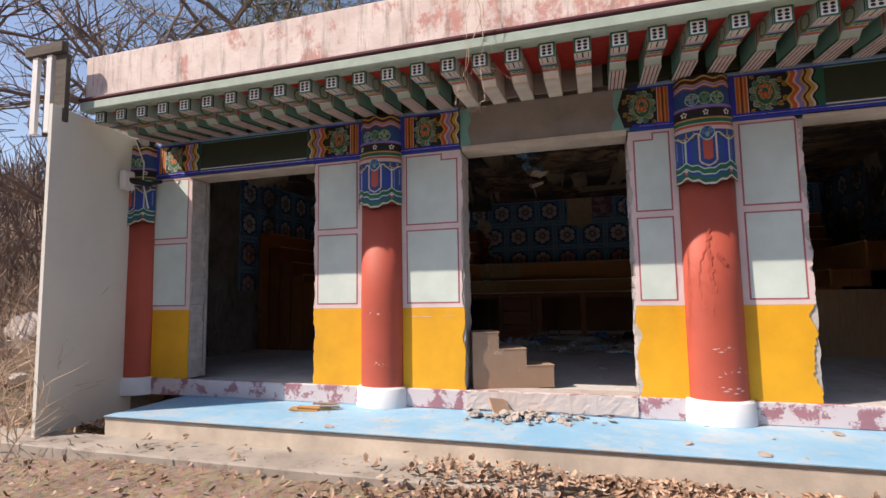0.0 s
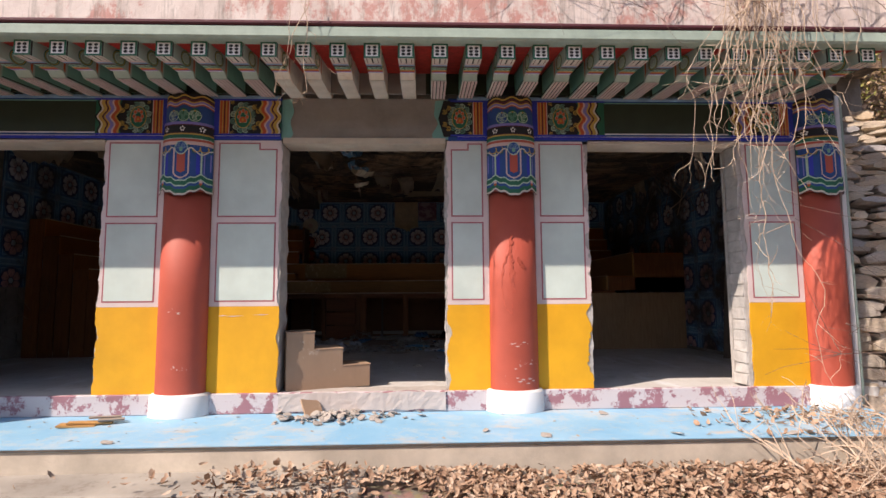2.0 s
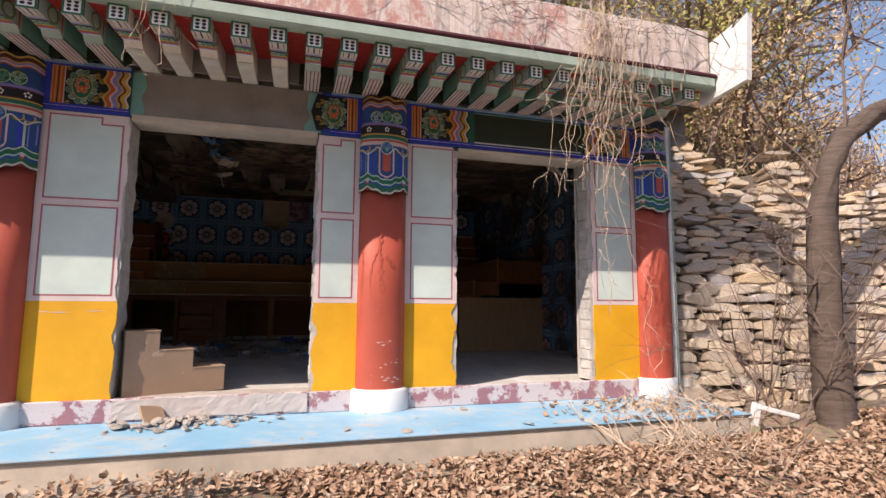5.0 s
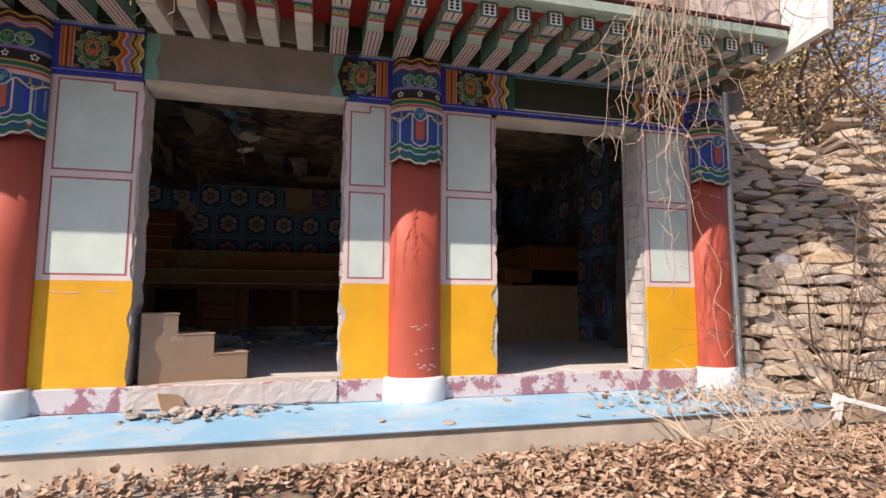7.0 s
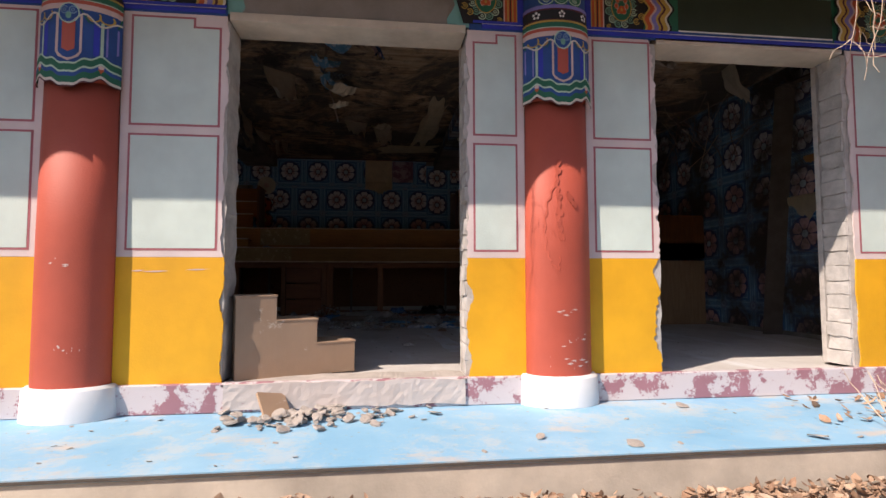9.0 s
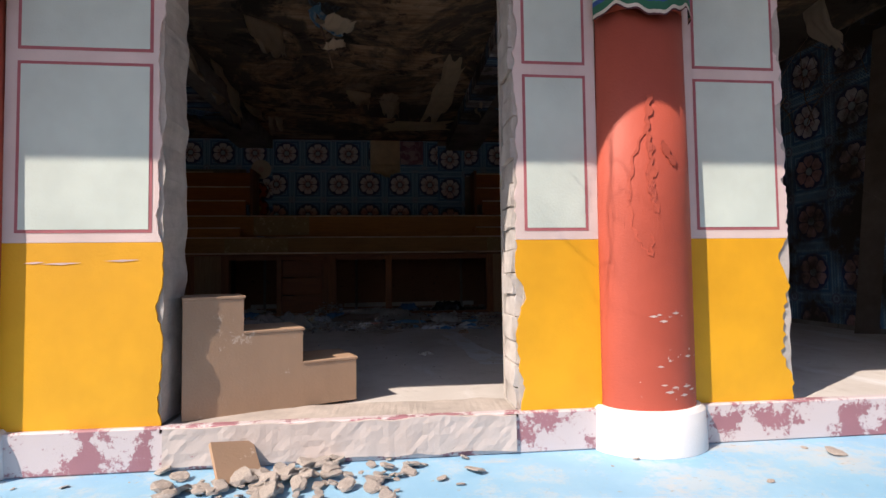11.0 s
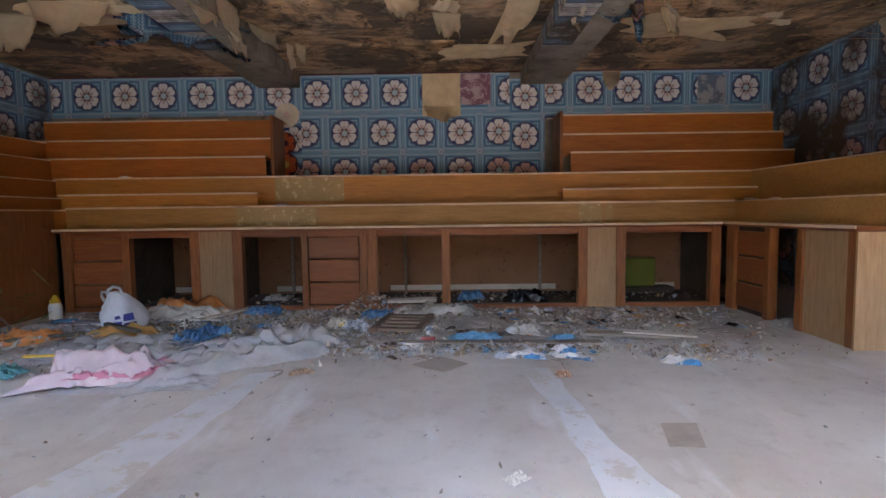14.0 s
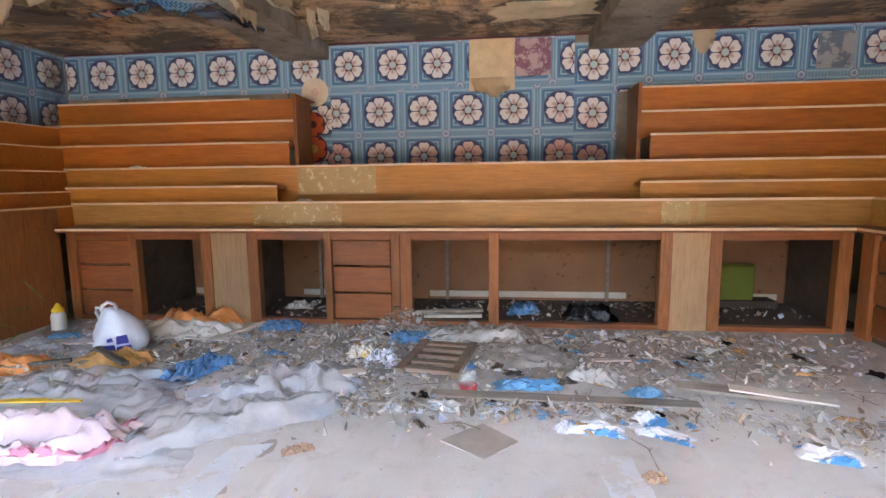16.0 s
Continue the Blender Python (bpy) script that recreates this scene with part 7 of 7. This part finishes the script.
part("ceiling_trim", box(-5.3, 4.55, 6.795, 6.8115, 2.93, 2.949), MAROON, wp, "thin dark red edge line")

# glossy tape patches on the risers
TAPE = chipped("crinkled_gold_tape", (0.40, 0.29, 0.13), (0.58, 0.47, 0.27), 0.42, 0.25, 16)
for x0, x1, y, z0, z1 in ((-1.93, -1.10, 5.857, 1.20, 1.478), (-2.22, -1.33, 5.417, 0.92, 1.118), (1.60, 1.85, 5.417, 0.92, 1.118), (1.90, 1.97, 5.416, 0.93, 1.11)):
    part("tape_patch", box(x0, x1, y - 0.001, y + 0.002, z0, z1), TAPE, bank, "crinkled glossy tape patch")
for x, y, z in ((-3.75, 5.9, 1.50), (3.45, 5.35, 1.14), (3.7, 5.3, 1.14), (-1.75, 5.55, 1.14)):
    litter("paper_scrap", (x, y, z), 20, (0.16, 0.08, 0.03), BAGWHITE, "white paper scrap on the bench", "paper", int(x * 10 + 90), 3, 8)

# ---------------------------------------------------------------- rubble on the deck
rg = random.Random(55)
pile = thing("rubble_pile", (-0.25, -0.2, -0.15), "pile of broken cement and mortar on the blue deck", "rubble")


def chunk(s, seed):
    r_ = random.Random(seed)
    bm = bmesh.new()
    bmesh.ops.create_icosphere(bm, subdivisions=2, radius=1)
    for v in bm.verts:
        n = noise.noise(v.co * 1.3 + Vector((seed, 0, 0)))
        v.co *= 1 + 0.5 * n
        v.co.x = max(-0.75, min(0.8, v.co.x))
        v.co.z = max(-0.5, min(0.55, v.co.z))
    bm.transform(Matrix.Diagonal((s, s * r_.uniform(0.5, 0.9), s * r_.uniform(0.22, 0.42), 1)))
    return bm


CH = [mesh(chunk(1, k), "chunk", [RUBBLE]) for k in range(8)]
for k in range(110):
    o = new("chunk", CH[k % 8])
    o.parent = pile
    x, y = rg.gauss(0.02, 0.24), rg.gauss(-0.03, 0.09)
    s = rg.uniform(0.012, 0.05)
    q = math.exp(-(x / 0.3) ** 2 - (y / 0.14) ** 2)
    o.matrix_basis = Matrix.Translation((x, y, s * 0.35 + q * rg.uniform(0, 0.035))) @ Euler((rg.uniform(-0.4, 0.4), rg.uniform(-0.4, 0.4), rg.uniform(0, 6))).to_matrix().to_4x4() @ Matrix.Diagonal((s, s, s, 1))
pl = part("broken_slab", rough_edge(box(-0.085, 0.085, -0.09, 0.09, -0.008, 0.008), 0.006), STEPBOX, pile, "triangular broken plaster slab")
pl.matrix_basis = pose(-0.20, 0.06, 0.06, 38, 12, 40)
for k in range(70):
    x, y = rg.uniform(-2.6, 3.6), rg.uniform(-0.9, -0.12)
    s = rg.uniform(0.004, 0.018) if k % 9 else rg.uniform(0.03, 0.05)
    o = new("cement_chip", CH[k % 8])
    o.matrix_basis = Matrix.Translation((x, y, -0.15 + s * 0.3)) @ Euler((0.2, 0.1, rg.uniform(0, 6))).to_matrix().to_4x4() @ Matrix.Diagonal((s * 1.2, s, s * 0.4, 1))
    tagged(o, "small broken cement chip on the blue deck", "rubble", "cement chips")
# broken edge of the sill in the middle opening
bm = bmesh.new()
sl = box(-0.76, 0.66, -0.042, -0.031, -0.13, 0.02)
bmesh.ops.subdivide_edges(sl, edges=[e for e in sl.edges if abs(e.verts[0].co.x - e.verts[1].co.x) > 1], cuts=60)
bmesh.ops.subdivide_edges(sl, edges=[e for e in sl.edges if abs(e.verts[0].co.z - e.verts[1].co.z) > 0.1], cuts=5)
for v in sl.verts:
    v.co.y += 0.004 - 0.008 * abs(noise.noise(v.co * 12)) - 0.004 * abs(noise.noise(v.co * 34))
    v.co.z += 0.012 * noise.noise(v.co * 10)
part("broken_sill_face", sl, chipped("whitish_pink_sill_remains", (0.56, 0.50, 0.47), (0.46, 0.27, 0.28), 0.36, 0.9, 5), sill, "broken bare cement face of the sill")
bm = box(-0.774, 0.672, -0.03, 0.25, 0.002, 0.016)
bmesh.ops.subdivide_edges(bm, edges=[e for e in bm.edges if abs(e.verts[0].co.x - e.verts[1].co.x) > 1], cuts=50)
for v in bm.verts:
    v.co.z += 0.01 * noise.noise(v.co * 8)
    if v.co.y > 0.2:
        v.co.y += 0.03 * noise.noise(Vector((v.co.x * 7, 1, 0)))
part("rubble_threshold", bm, RUBBLE, sill, "rough cement threshold")
bd = thing("loose_boards", (-2.1, -0.36, -0.15), "splintered yellow-brown board scraps on the deck", "board")
for k, (x, y, w_, d_, a) in enumerate(((-0.10, 0, 0.26, 0.10, 12), (-0.02, 0.03, 0.30, 0.07, 18), (0.12, 0.06, 0.18, 0.05, 30), (0.05, 0.1, 0.22, 0.04, 24))):
    o = part("board_scrap", rough_edge(box(-w_ / 2, w_ / 2, -d_ / 2, d_ / 2, 0, 0.012), 0.004), TANBAG if k < 2 else GREYBOARD, bd)
    o.matrix_basis = pose(x, y, 0.004 + 0.012 * k, 4, 3, a)
bm = bmesh.new()
for _ in range(200):
    fallen(bm, -1.95 + rg.gauss(0, 0.12), -0.33 + rg.gauss(0, 0.07), -0.14, rg.uniform(0.012, 0.03), rg)
part("leaf_scraps", bm, DRYLEAF, bd, "brown leaf scraps")

# column stain
STAIN = chipped("rust_brown_stain", (0.405, 0.073, 0.045), (0.46, 0.086, 0.05), 0.55, 0.7, 14)
bm = bmesh.new()


def stain(bm, pts, w):
    rows = []
    for i, (u, v) in enumerate(pts):
        a, b = pts[max(0, i - 1)], pts[min(len(pts) - 1, i + 1)]
        d = Vector((b[0] - a[0], b[1] - a[1])).normalized()
        ww = w * (0.5 + abs(noise.noise(Vector((u * 20, v * 20, 1)))) * 1.6)
        row = []
        for s in (-1, 1):
            uu, vv = u - d.y * ww * s, v + d.x * ww * s
            row.append(bm.verts.new((1.262 + uu, -0.148 * math.sqrt(max(0, 1 - (uu / 0.21) ** 2)) - 0.003, vv)))
        rows.append(row)
    for a, b in zip(rows, rows[1:]):
        bm.faces.new((a[0], b[0], b[1], a[1]))


def smooth_line(pts, n=36):
    out = []
    for i in range(n + 1):
        f = (len(pts) - 1) * i / n
        k = min(len(pts) - 2, int(f))
        g = f - k
        out.append((pts[k][0] * (1 - g) + pts[k + 1][0] * g + 0.006 * math.sin(i * 1.7), pts[k][1] * (1 - g) + pts[k + 1][1] * g))
    return out


stain(bm, smooth_line([(-0.03, 1.36), (-0.045, 1.22), (-0.03, 1.10), (-0.035, 0.98), (-0.01, 0.86)]), 0.014)
stain(bm, smooth_line([(-0.05, 1.22), (-0.10, 1.10), (-0.12, 0.95), (-0.11, 0.80), (-0.08, 0.72), (-0.04, 0.68), (-0.03, 0.76)]), 0.006)
stain(bm, smooth_line([(0.02, 1.16), (0.05, 1.10), (0.08, 1.07)]), 0.011)
tagged(part("stain", bm, STAIN), "rust brown drip stain on the column", "stain", kind="structure")
CHIPS = plain("pale_paint_chip", (0.66, 0.50, 0.46))
bm = bmesh.new()
for cx_, zz, n in ((1.262, 0.42, 9), (1.262, 0.25, 12), (1.262, 0.12, 14), (-1.59, 0.24, 9), (-1.59, 0.7, 4)):
    for _ in range(n):
        u, v = rg.gauss(0.04, 0.07), zz + rg.gauss(0, 0.02)
        u = max(-0.17, min(0.17, u))
        s, k = rg.uniform(0.002, 0.008), rg.choice((0.4, 1, 3))
        bm.faces.new([bm.verts.new((cx_ + u + p * s * k, -0.148 * math.sqrt(max(0, 1 - ((u + p * s * k) / 0.21) ** 2)) - 0.002, v + q * s)) for p, q in ((-1, 0), (0.1, -0.8), (1, 0.1), (0, 0.9))])
tagged(part("paint_chips", bm, CHIPS), "small pale chips in the red column paint", "chips", kind="stuff")
bm = bmesh.new()
for x0, x1, z_ in ((-1.24, -1.08, 0.672), (-1.0, -0.86, 0.682), (-1.3, -1.22, 0.676)):
    pts = [(x0, z_), ((x0 + x1) / 2, z_ - 0.004), (x1, z_ + 0.004), ((x0 + x1) / 2, z_ + 0.005)]
    poly(bm, pts, -0.0085)
tagged(part("paint_scratches", bm, CHIPS), "pale scratches across the yellow dado", "scratches", kind="stuff")

# ---------------------------------------------------------------- stones of the wall, last
sg = random.Random(31)
TEMPL = []
for k in range(14):
    w_, h_ = sg.uniform(0.8, 1.2), sg.uniform(0.8, 1.2)
    TEMPL.append(mesh(stone_shape(w_, h_, 0.9, 100 + k), "stone", [STONEPIECE]))
placed, joined = 0, bmesh.new()
z = -0.42
while z < 2.8:
    h = sg.uniform(0.055, 0.125) if z < 1.1 else sg.uniform(0.032, 0.072)
    x = 4.31 + sg.uniform(0, 0.1)
    while x < 10.3:
        w = sg.uniform(0.12, 0.44) * (1.1 if z < 1.0 else 0.8)
        if z < wall_top(x + w / 2) + 0.04:
            cx, cz = x + w / 2, z + h / 2 + sg.uniform(-0.018, 0.018)
            cy = wall_line(cx) + 0.11 * z + sg.uniform(-0.03, 0.03)
            M = Matrix.Translation((cx, cy, cz)) @ Euler((sg.uniform(-0.22, 0.12), sg.uniform(-0.13, 0.13), sg.uniform(-0.2, 0.2) - 0.28)).to_matrix().to_4x4() @ Matrix.Diagonal((w * 1.06, sg.uniform(0.18, 0.30), h * sg.uniform(0.95, 1.2), 1))
            if placed < 300 and cx < 6.1 and cz < 2.75 and (cz > -0.3) and sg.random() < 0.95:
                o = new("stone", TEMPL[sg.randrange(14)])
                o.parent = swall
                o.matrix_basis = M
                placed += 1
            else:
                b2 = stone_shape(1, 1, 0.9, sg.randrange(9999))
                b2.transform(M)
                me = bpy.data.meshes.new("tmp")
                b2.to_mesh(me)
                b2.free()
                joined.from_mesh(me)
                bpy.data.meshes.remove(me)
        x += w
    z += h
tagged(part("stones", joined, STONE, swall, "rough field stones farther off"), kind="stuff")
